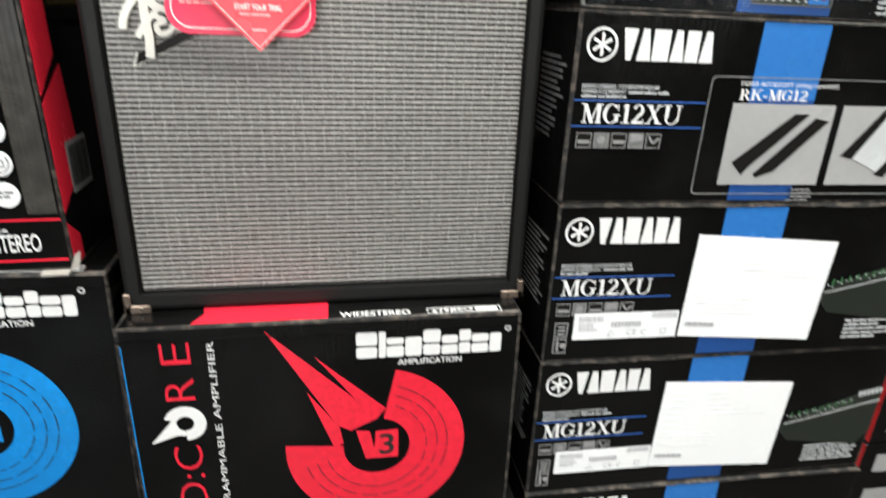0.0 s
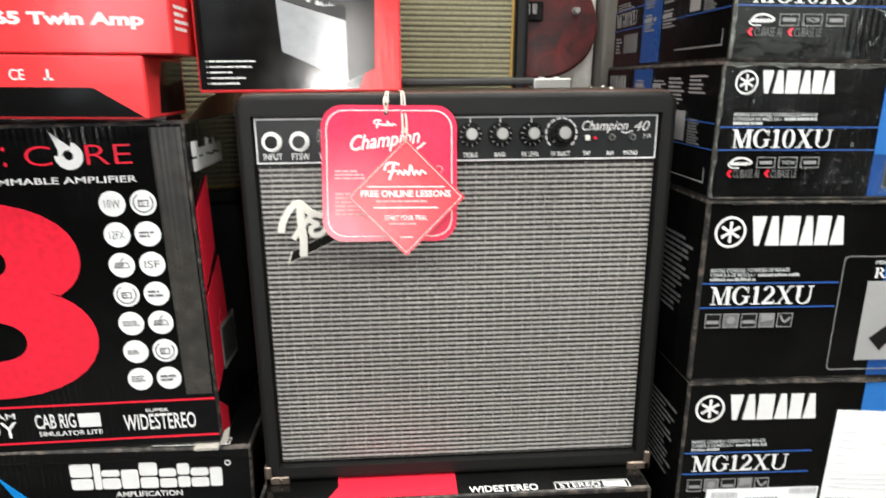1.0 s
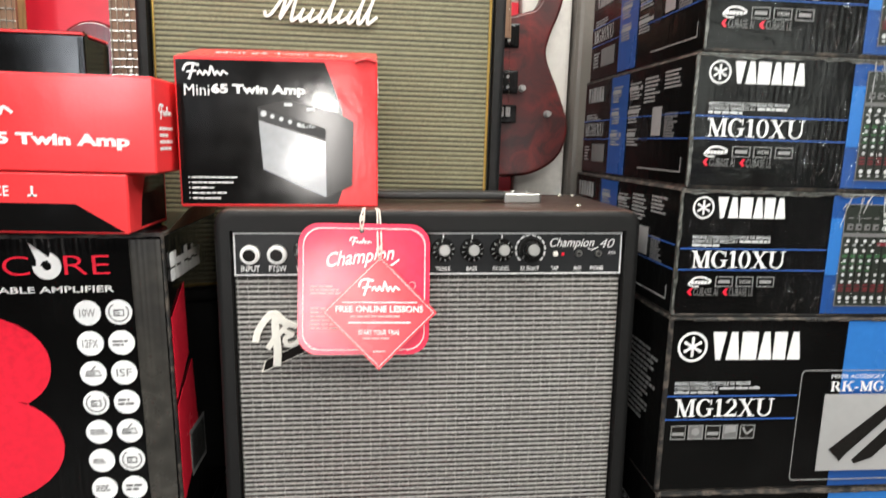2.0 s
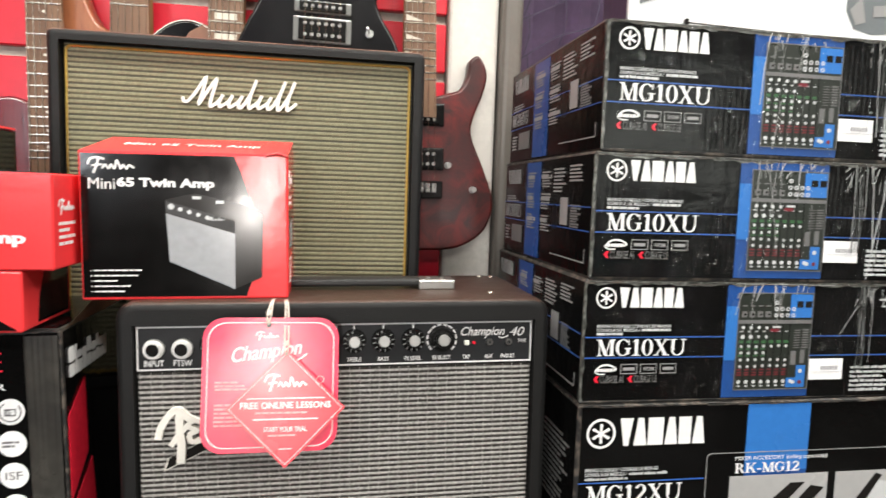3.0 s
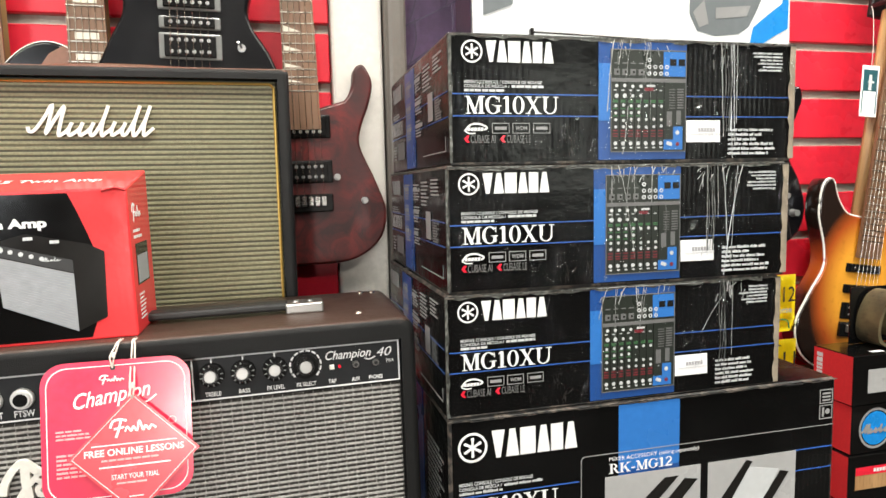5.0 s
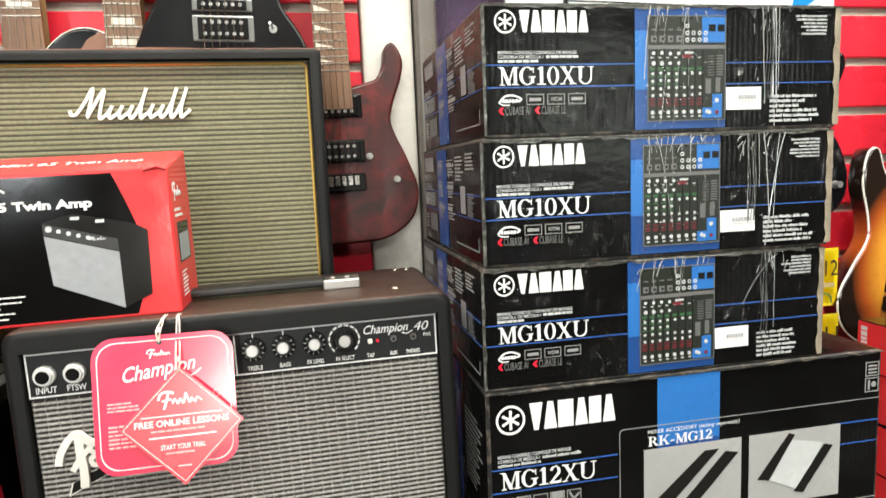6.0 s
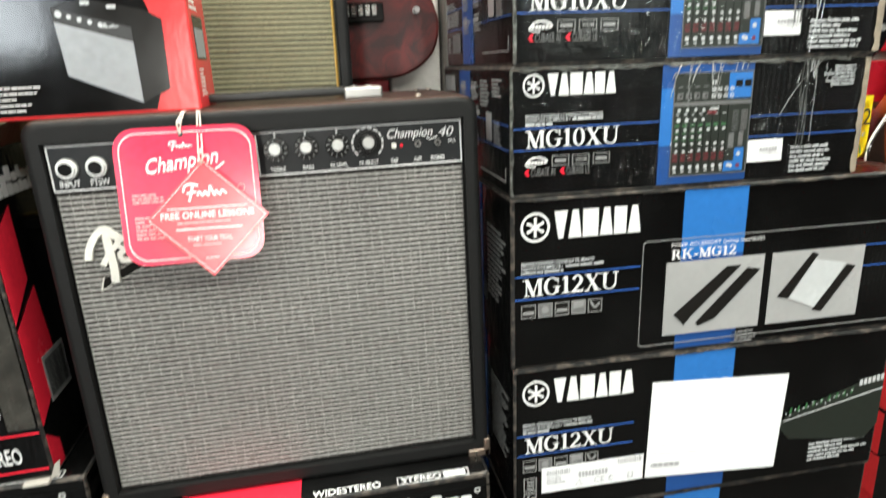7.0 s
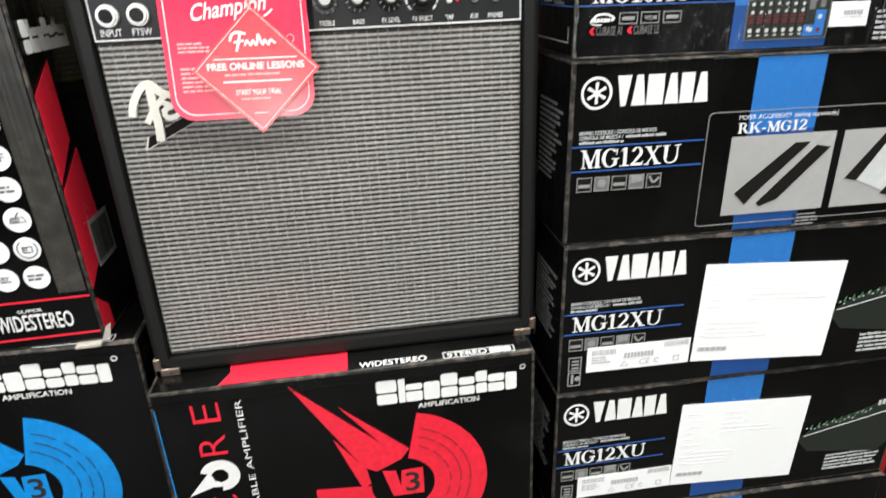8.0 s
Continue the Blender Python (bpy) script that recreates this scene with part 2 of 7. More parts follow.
TAG_RED = surface("tag_red_card", (0.76, 0.035, 0.09), 0.22, spec=0.5, bump=0.03, stain_amount=0.1)
TAG_PINK = surface("tag_coral_card", (0.82, 0.065, 0.085), 0.25, bump=0.03, stain_amount=0.08)
PALE_PINK = surface("pale_pink_print", (0.85, 0.45, 0.45), 0.4, bump=0)
PAPER = surface("paper_label", (0.88, 0.89, 0.90), 0.5, bump=0.05, stain_amount=0.04, grain_amount=0.03)
DISC_INK = surface("grey_ink", (0.16, 0.16, 0.165), 0.4, bump=0)
INK = surface("black_ink", (0.02, 0.02, 0.02), 0.4, bump=0)
PALE_INK = surface("faded_ink", (0.45, 0.45, 0.47), 0.5, bump=0)
GREEN = surface("green_print", (0.05, 0.17, 0.065), 0.35, bump=0)
MIXER_GREY = surface("mixer_dark_print", (0.020, 0.025, 0.020), 0.3, bump=0.05)
PICTURE_GREY = surface("picture_grey_print", (0.40, 0.40, 0.40), 0.3, stain=9.0, stain_amount=0.15, grain_amount=0.06, bump=0)
PICTURE_PALE = surface("picture_pale_print", (0.62, 0.64, 0.65), 0.3, bump=0)
PICTURE_DARK = surface("picture_dark_print", (0.014, 0.013, 0.012), 0.15, bump=0, spec=0.3)
PICTURE_CLOTH = surface("picture_cloth_print", (0.42, 0.45, 0.49), 0.14, bump=0)
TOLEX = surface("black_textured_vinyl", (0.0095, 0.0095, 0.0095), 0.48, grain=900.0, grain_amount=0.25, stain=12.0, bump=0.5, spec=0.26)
# Black vinyl browned: the red wall's reflection on the top is painted in.
TOLEX_TOP_SHEEN = surface("black_vinyl_top_sheen", (0.058, 0.032, 0.023), 0.36, grain=900.0, grain_amount=0.25, stain=12.0, bump=0.7)
TAN_VINYL = surface("worn_tan_vinyl_top", (0.17, 0.088, 0.060), 0.4, grain=500.0, grain_amount=0.35, stain=16.0, stain_amount=0.45, bump=0.6)
RUBBER = surface("black_rubber", (0.015, 0.015, 0.015), 0.5, grain=300.0, bump=0.3)
PANEL_BLACK = surface("black_control_panel", (0.022, 0.023, 0.025), 0.35, bump=0.05, spec=0.25)
KNOB = surface("black_plastic", (0.006, 0.006, 0.006), 0.22, bump=0.05, spec=0.3)
KNOB_CAP = surface("brushed_knob_cap", (0.45, 0.45, 0.44), 0.36, 0.75, bump=0.05)
CHROME = surface("chrome", (0.60, 0.60, 0.585), 0.27, 1.0, bump=0.05, stain_amount=0.25)
TARNISHED = surface("tarnished_metal", (0.42, 0.33, 0.27), 0.4, 0.9, bump=0.1, stain=60.0, stain_amount=0.5)
GOLD = surface("gold_piping", (0.55, 0.36, 0.09), 0.35, 0.6, bump=0.1)
IVORY = surface("ivory_plastic", (0.88, 0.86, 0.79), 0.35, bump=0.05)
CLOTH_SILVER = woven_surface("silver_grille_cloth", (0.415, 0.405, 0.385), (0.024, 0.022, 0.020), 0.0053, 0.0102, 0.00158, 0.3, 5.0, 0.5, 0.05, tufts=1.1)
CLOTH_OLIVE = woven_surface("olive_grille_cloth", (0.218, 0.206, 0.118), (0.046, 0.041, 0.022), 0.0062, 8.0, 0.0021, 0.6, 1.0, 0.12, tufts=0.5)
CORD = surface("white_cord", (0.70, 0.62, 0.55), 0.7, bump=0.3)
FILM = film_surface("clear_packing_film")
SLAT_RED = surface("red_slatwall_laminate", (0.74, 0.022, 0.046), 0.28, stain=2.0, stain_amount=0.12, grain=40.0, bump=0.06)
SLAT_GROOVE = surface("beige_groove_insert", (0.42, 0.38, 0.33), 0.45, stain=8.0)
PLASTER = surface("white_plaster", (0.64, 0.615, 0.57), 0.7, grain=90.0, stain=3.0, stain_amount=0.12, bump=0.25)
UNSEEN_WALL_DARK = surface("unseen_wall_dark", (0.045, 0.034, 0.028), 0.6, grain=30.0, stain=2.0, stain_amount=0.4, bump=0.2)
COLUMN_GREY = surface("grey_painted_column", (0.14, 0.125, 0.11), 0.35, stain=3.0, stain_amount=0.25, bump=0.1)
CEILING_WHITE = surface("white_ceiling", (0.75, 0.74, 0.72), 0.8, grain=60.0, stain=2.0, bump=0.2)
FLOOR_TILE = surface("dark_floor_tile", (0.042, 0.037, 0.034), 0.35, grain=50.0, stain=4.0, bump=0.1)
GROUT = surface("grey_grout", (0.2, 0.18, 0.16), 0.8)
ROSEWOOD = wood_surface("rosewood_fretboard", (0.23, 0.125, 0.068), (0.11, 0.055, 0.03), 0.45)
MAPLE = wood_surface("maple_neck", (0.50, 0.30, 0.14), (0.36, 0.19, 0.08), 0.35)
NATURAL = wood_surface("natural_mahogany", (0.36, 0.13, 0.055), (0.24, 0.075, 0.03), 0.35, coat=0.3)
WINE = burl_surface("wine_red_stained_burl", (0.15, 0.010, 0.009), (0.022, 0.004, 0.004))
CHERRY = wood_surface("cherry_red_body", (0.16, 0.008, 0.012), (0.09, 0.004, 0.008), 0.2, coat=0.6)
GUITAR_BLACK = surface("black_lacquer", (0.005, 0.005, 0.006), 0.12, coat=0.4, bump=0.02, spec=0.4)
SATIN_BLACK = surface("satin_black_lacquer", (0.006, 0.006, 0.007), 0.22, bump=0.05, spec=0.25)
BURST = sunburst_surface("sunburst_lacquer")
PEARL = surface("pearl_inlay", (0.75, 0.70, 0.60), 0.25, grain=60, bump=0)
STEEL = surface("nickel_fret", (0.62, 0.58, 0.50), 0.25, 1.0, bump=0)
YELLOW = surface("yellow_packet", (0.85, 0.68, 0.01), 0.3, bump=0.1)
PURPLE = surface("purple_printed_cloth", (0.11, 0.06, 0.14), 0.6, stain=14.0, stain_amount=0.35, bump=0.3)
PURPLE_DARK = surface("dark_purple_print", (0.025, 0.012, 0.045), 0.6, bump=0.1)
TEAL = surface("teal_print", (0.02, 0.10, 0.12), 0.35, bump=0)
CAMO = surface("camouflage_webbing", (0.14, 0.11, 0.05), 0.7, grain=60.0, grain_amount=0.7, stain=30.0, stain_amount=0.7, bump=0.5)
PALLET = wood_surface("pallet_wood", (0.40, 0.27, 0.15), (0.27, 0.17, 0.09), 0.7, "X")


# ---- mesh helpers ----
def part(name, bm, material, parent, label=""):
    """Links a bmesh as one mesh object under a thing or a part."""
    me = bpy.data.meshes.new(name)
    bmesh.ops.recalc_face_normals(bm, faces=bm.faces)
    bm.to_mesh(me)
    bm.free()
    for one in material if isinstance(material, (list, tuple)) else (material,):
        me.materials.append(one)
    ob = new(name, me)
    ob.parent = parent
    if label:
        ob["label"] = label
    if any(word in name for word in ("print", "lettering", "lip", "scale", "_row", "pole_piece", "fret", "inlay", "icons", "film_crease", "cloth_line", "brand", "bars", "badge", "arrow", "detail", "icon_drawing", "knob_scale")) and name != "fretboard":
        ob["kind"] = "stuff"
    return ob


def thing(name, m, label, category, group="", kind=""):
    ob = new(name)
    ob.empty_display_size = 0.05
    ob.matrix_world = m
    return tagged(ob, label, category, group, kind)


def solid(name, bm, material, label, category, group="", kind="", m=None):
    """A thing that is one mesh."""
    ob = part(name, bm, material, None)
    if m is not None:
        ob.matrix_world = m
    return tagged(ob, label, category, group, kind)


def box(bm, x0, y0, z0, x1, y1, z1, bevel=0.0, seg=2):
    made = bmesh.ops.create_cube(bm, size=1, matrix=Matrix.Translation(((x0 + x1) / 2, (y0 + y1) / 2, (z0 + z1) / 2)) @ Matrix.Diagonal((x1 - x0, y1 - y0, z1 - z0, 1)))
    if bevel:
        edges = {e for v in made["verts"] for e in v.link_edges}
        bmesh.ops.bevel(bm, geom=list(edges), offset=bevel, segments=seg, affect="EDGES", profile=0.5)
    return bm


def cyl(bm, centre, axis, r0, r1, length, seg=20):
    m = Vector(axis).to_track_quat("Z", "Y").to_matrix().to_4x4()
    bmesh.ops.create_cone(bm, cap_ends=True, segments=seg, radius1=r0, radius2=r1, depth=length, matrix=Matrix.Translation(centre) @ m)
    return bm


def smooth_line(points, steps=6, closed=False):
    """A Catmull-Rom curve through the points."""
    p = [Vector(q) for q in points]
    n, out = len(p), []
    for i in range(n if closed else n - 1):
        a, b, c, d = (p[k % n] if closed else p[min(max(k, 0), n - 1)] for k in (i - 1, i, i + 1, i + 2))
        for s in range(steps):
            t = s / steps
            out.append(0.5 * (2 * b + (c - a) * t + (2 * a - 5 * b + 4 * c - d) * t * t + (3 * b - a - 3 * c + d) * t**3))
    return out if closed else out + [p[-1]]


def tube(bm, points, r, seg=6):
    rings = []
    for i, q in enumerate(points):
        d = (points[min(i + 1, len(points) - 1)] - points[max(i - 1, 0)]).normalized()
        m = d.to_track_quat("Z", "Y").to_matrix()
        rings.append([bm.verts.new(q + m @ Vector((r * math.cos(a), r * math.sin(a), 0))) for a in (k * math.tau / seg for k in range(seg))])
    for a, b in zip(rings, rings[1:]):
        for k in range(seg):
            bm.faces.new((a[k], a[(k + 1) % seg], b[(k + 1) % seg], b[k]))
    bm.faces.new(rings[0]), bm.faces.new(rings[-1])
    return bm


class Side:
    """A flat printed face: u to the right, v up, w out of it."""

    def __init__(self, origin, right, up):
        self.o, self.r, self.u = Vector(origin), Vector(right), Vector(up)
        self.n = self.r.cross(self.u)

    def at(self, u, v, w=0.0):
        return self.o + self.r * u + self.u * v + self.n * w


THIN = 0.0003


def flat(bm, side, points, w=0.0, thick=THIN):
    """A printed patch: the outline, laid on a face with a hair of thickness."""
    top = [bm.verts.new(side.at(u, v, w + thick)) for u, v in points]
    low = [bm.verts.new(side.at(u, v, w)) for u, v in points]
    bm.faces.new(top)
    n = len(top)
    for k in range(n):
        bm.faces.new((top[k], low[k], low[(k + 1) % n], top[(k + 1) % n]))
    return bm


def patch(bm, side, u0, v0, u1, v1, w=0.0, lean=0.0):
    return flat(bm, side, [(u0, v0), (u1, v0), (u1 + lean, v1), (u0 + lean, v1)], w)


def disc(bm, side, u, v, r, w=0.0, seg=24, ry=None):
    return flat(bm, side, [(u + r * math.cos(k * math.tau / seg), v + (ry or r) * math.sin(k * math.tau / seg)) for k in range(seg)], w)


def sector(bm, side, u, v, r0, r1, a0, a1, w=0.0, seg=28):
    """A piece of a ring; a whole ring is laid as two halves."""
    if a1 - a0 >= 359.9:
        sector(bm, side, u, v, r0, r1, a0, a0 + 180, w, seg // 2)
        return sector(bm, side, u, v, r0, r1, a0 + 180, a0 + 360, w, seg // 2)
    turn = [radians(a0 + (a1 - a0) * k / seg) for k in range(seg + 1)]
    return flat(bm, side, [(u + r1 * math.cos(a), v + r1 * math.sin(a)) for a in turn] + [(u + r0 * math.cos(a), v + r0 * math.sin(a)) for a in reversed(turn)], w)


def ribbon(bm, side, points, width, w=0.0, steps=6, taper=False, thick=THIN):
    """A brush stroke through the points."""
    line = smooth_line([(u, v, 0) for u, v in points], steps)
    n = len(line)
    edge = []
    for i, q in enumerate(line):
        d = (line[min(i + 1, n - 1)] - line[max(i - 1, 0)]).normalized()
        h = width / 2 * (0.35 + 0.65 * math.sin(math.pi * (i + 0.5) / n) if taper else 1)
        edge.append(((q.x - d.y * h, q.y + d.x * h), (q.x + d.y * h, q.y - d.x * h)))
    for k, ((a, b), (c, d)) in enumerate(zip(edge, edge[1:])):
        flat(bm, side, [a, b, d, c], w + 0.000008 * k, thick)
    return bm


FONT_MESHES = {}


def lettering(bm, side, words, u0, v0, u1, v1, w=0.0, bold=0.0, shear=0.0, upward=False):
    """Words in the built-in font, fitted into a rectangle of a face; upward: they read from bottom to top."""
    key = (words, bold, shear)
    if key not in FONT_MESHES:
        curve = bpy.data.curves.new("words", "FONT")
        curve.body, curve.offset, curve.shear, curve.resolution_u, curve.fill_mode = words, bold, shear, 8 if len(words) < 3 else 3, "BOTH"
        ob = new("words", curve)
        bpy.context.view_layer.update()
        me = bpy.data.meshes.new_from_object(ob)
        FONT_MESHES[key] = ([v.co.copy() for v in me.vertices], [tuple(p.vertices) for p in me.polygons])
        bpy.data.objects.remove(ob), bpy.data.curves.remove(curve), bpy.data.meshes.remove(me)
    co, faces = FONT_MESHES[key]
    x0, x1 = min(c.x for c in co), max(c.x for c in co)
    y0, y1 = min(c.y for c in co), max(c.y for c in co)
    vs = []
    for c in co:
        a, b = (c.x - x0) / (x1 - x0), (c.y - y0) / (y1 - y0)
        u, v = (1 - b, a) if upward else (a, b)
        vs.append(bm.verts.new(side.at(u0 + (u1 - u0) * u, v0 + (v1 - v0) * v, w + THIN)))
    for f in faces:
        try:
            bm.faces.new([vs[k] for k in f])
        except ValueError:
            pass
    return bm


def slab(x0, y0, x1, y1):
    return [(x0, y0), (x1, y0), (x1, y1), (x0, y1)]


def stroke(xa, xb, thick, y0=0.0, y1=1.0):
    """A slanted stroke from xa at y0 to xb at y1, as wide as thick."""
    return [(xa, y0), (xa + thick, y0), (xb + thick, y1), (xb, y1)]


def bow(cx, cy, rx, ry, a0, a1, fat=0.17, hair=0.055, n=20):
    """A curved stroke of a serif letter: fat at its sides, thin above and below."""
    out = []
    for k in range(n):
        q = []
        for a in (radians(a0 + (a1 - a0) * k / n), radians(a0 + (a1 - a0) * (k + 1) / n)):
            q.append(((cx + rx * math.cos(a), cy + ry * math.sin(a)), (cx + (rx - fat) * math.cos(a), cy + (ry - hair) * math.sin(a))))
        out.append([q[0][0], q[1][0], q[1][1], q[0][1]])
    return out


def serif_glyph(c):
    """The width and the strokes of one capital or figure, one unit tall."""
    foot = 0.055
    if c == "M":
        return 1.12, [stroke(0.16, 0.16, 0.065), stroke(0.49, 0.08, 0.2), stroke(0.5, 0.8, 0.075, 0.05), slab(0.83, 0, 1.01, 1),
                      slab(0.05, 0, 0.34, foot), slab(0.73, 0, 1.11, foot), slab(0.0, 1 - foot, 0.24, 1), slab(0.8, 1 - foot, 1.11, 1)]
    if c == "G":
        return 0.92, bow(0.46, 0.5, 0.44, 0.515, 42, 318, 0.185) + [slab(0.66, 0.1, 0.83, 0.44), slab(0.54, 0.42, 0.93, 0.42 + foot), slab(0.775, 0.66, 0.825, 0.98)]
    if c == "1":
        return 0.62, [slab(0.24, 0, 0.42, 1), slab(0.08, 0, 0.58, foot), stroke(0.1, 0.24, 0.1, 0.84, 1.0)]
    if c == "0":
        return 0.72, bow(0.36, 0.5, 0.335, 0.515, 0, 360, 0.165, 0.05, 28)
    if c == "2":
        return 0.7, bow(0.335, 0.7, 0.295, 0.315, -28, 165, 0.165, 0.05) + [[(0.03, 0.07), (0.17, 0.07), (0.6, 0.55), (0.44, 0.6)], slab(0.03, 0, 0.63, 0.13), stroke(0.6, 0.64, 0.04, 0.0, 0.24)]
    if c == "X":
        return 0.98, [stroke(0.66, 0.1, 0.2), stroke(0.15, 0.71, 0.075), slab(0.03, 0, 0.33, foot), slab(0.57, 0, 0.96, foot), slab(0.03, 1 - foot, 0.4, 1), slab(0.62, 1 - foot, 0.92, 1)]
    if c == "U":
        return 1.0, bow(0.485, 0.33, 0.375, 0.345, 180, 360, 0.12, 0.06) + [slab(0.11, 0.33, 0.29, 1), slab(0.785, 0.33, 0.86, 1), slab(0.01, 1 - foot, 0.41, 1), slab(0.66, 1 - foot, 0.98, 1)]
    if c == "R":
        return 0.92, bow(0.38, 0.735, 0.33, 0.265, -90, 90, 0.17) + [slab(0.12, 0, 0.3, 1), slab(0.3, 0.945, 0.4, 1), slab(0.3, 0.47, 0.4, 0.525), stroke(0.68, 0.36, 0.2, 0, 0.5), slab(0.02, 0, 0.4, foot), slab(0.66, 0, 0.94, foot), slab(0.02, 1 - foot, 0.3, 1)]
    if c == "K":
        return 1.0, [slab(0.12, 0, 0.3, 1), stroke(0.28, 0.78, 0.075, 0.42, 1), stroke(0.72, 0.36, 0.2, 0, 0.62), slab(0.02, 0, 0.4, foot), slab(0.62, 0, 1.0, foot), slab(0.02, 1 - foot, 0.4, 1), slab(0.64, 1 - foot, 0.98, 1)]
    return 0.46, [slab(0.06, 0.29, 0.4, 0.4)]


def serif_lettering(bm, side, words, u0, v0, u1, v1, w=0.0):
    """Model names in heavy serif capitals, drawn stroke by stroke."""
    glyphs = [serif_glyph(c) for c in words]
    k, h = (u1 - u0) / sum(g[0] for g in glyphs), v1 - v0
    u = u0
    for wide, strokes in glyphs:
        for i, shape in enumerate(strokes):
            flat(bm, side, [(u + k * x, v0 + h * y) for x, y in shape], w + 0.00001 * (i % 9))
        u += k * wide
    return bm


def fine_print(bm, side, u0, v0, u1, v1, rows, rng, w=0.0, align="left", fill=0.48):
    """Unreadable small print: rows of short bars."""
    step = (v1 - v0) / rows
    for r in range(rows):
        end = u1 if align == "right" else u0 + (u1 - u0) * rng.uniform(0.6, 1)
        u = u0 if align == "left" else u0 + (u1 - u0) * rng.uniform(0, 0.45)
        v = v1 - (r + 1) * step
        while u < end - 0.002:
            ln = min(rng.uniform(0.004, 0.011) * max(step / 0.004, 0.5), end - u)
            patch(bm, side, u, v + step * (1 - fill) / 2, u + ln, v + step * (1 + fill) / 2, w)
            u += ln + step * 0.3
    return bm


def letter_print(bm, side, u0, v0, u1, v1, rows, rng, w=0.0, align="left"):
    """Unreadable print of larger size: lines of words made of narrow upright bars."""
    step = (v1 - v0) / rows
    for r in range(rows):
        wide = (u1 - u0) * rng.uniform(0.55, 1)
        u = u0 if align == "left" else u1 - wide
        end, v = u + wide, v1 - (r + 1) * step + step * 0.2
        while u < end:
            for k in range(rng.randint(3, 9)):
                if u < end:
                    g = step * rng.uniform(0.2, 0.36)
                    patch(bm, side, u, v, u + g, v + step * rng.choice((0.44, 0.44, 0.62)), w)
                    u += g + step * 0.09
            u += step * 0.24
    return bm


def round_rect(u0, v0, u1, v1, r, seg=6):
    out = []
    for cu, cv, a in ((u1 - r, v1 - r, 0), (u0 + r, v1 - r, 90), (u0 + r, v0 + r, 180), (u1 - r, v0 + r, 270)):
        out += [(cu + r * math.cos(radians(a + 90 * k / seg)), cv + r * math.sin(radians(a + 90 * k / seg))) for k in range(seg + 1)]
    return out


def outline(bm, side, points, width, w=0.0):
    """A printed line that follows a closed outline."""
    n = len(points)
    cu, cv = sum(p[0] for p in points) / n, sum(p[1] for p in points) / n
    hu = max(abs(p[0] - cu) for p in points)
    hv = max(abs(p[1] - cv) for p in points)
    inner = [(cu + (u - cu) * (1 - width / hu), cv + (v - cv) * (1 - width / hv)) for u, v in points]
    for k in range(n):
        j = (k + 1) % n
        flat(bm, side, [points[k], points[j], inner[j], inner[k]], w)
    return bm


def carton(w, d, h, parent, face, edge, rng, name="carton_shell", bevel=0.003):
    """A closed carton with rubbed edges and slightly crushed corners; front face at y = 0."""
    bm = bmesh.new()
    box(bm, 0, 0, 0, w, d, h, bevel, 2)
    for f in bm.faces:
        f.material_index = 0 if max(abs(c) for c in f.normal) > 0.999 else 1
    for v in bm.verts:
        k = sum((abs(v.co.x - q) < bevel * 1.1 for q in (0, w))) + sum((abs(v.co.z - q) < bevel * 1.1 for q in (0, h)))
        if k == 2:
            v.co += Vector((rng.uniform(0, 1) * (1 if v.co.x < w / 2 else -1), rng.uniform(0, 1) * (1 if v.co.y < d / 2 else -1), rng.uniform(-1, 1))) * 0.0012
    return part(name, bm, (face, edge), parent)


def flap_seam(parent, w, d, h, rng, material):
    """The slit between the lid flap and the front of a carton, with its frayed lip."""
    bm = bmesh.new()
    n = 40
    for k in range(n):
        a, b = w * k / n, w * (k + 1) / n
        s = h - 0.0035 + rng.uniform(-0.0008, 0.0008)
        box(bm, a, -0.0011, s, b, 0.001, s + rng.uniform(0.0006, 0.0016))
    return part("frayed_lip", bm, material, parent)


# ---- structure ----
BACK = 0.475      # face of the slat wall
AMP_Z = 0.747     # foot of the guitar amplifier, which leans a little to its left
LEAN = -0.85      # degrees, of the amplifier, the carton under it and the one on it


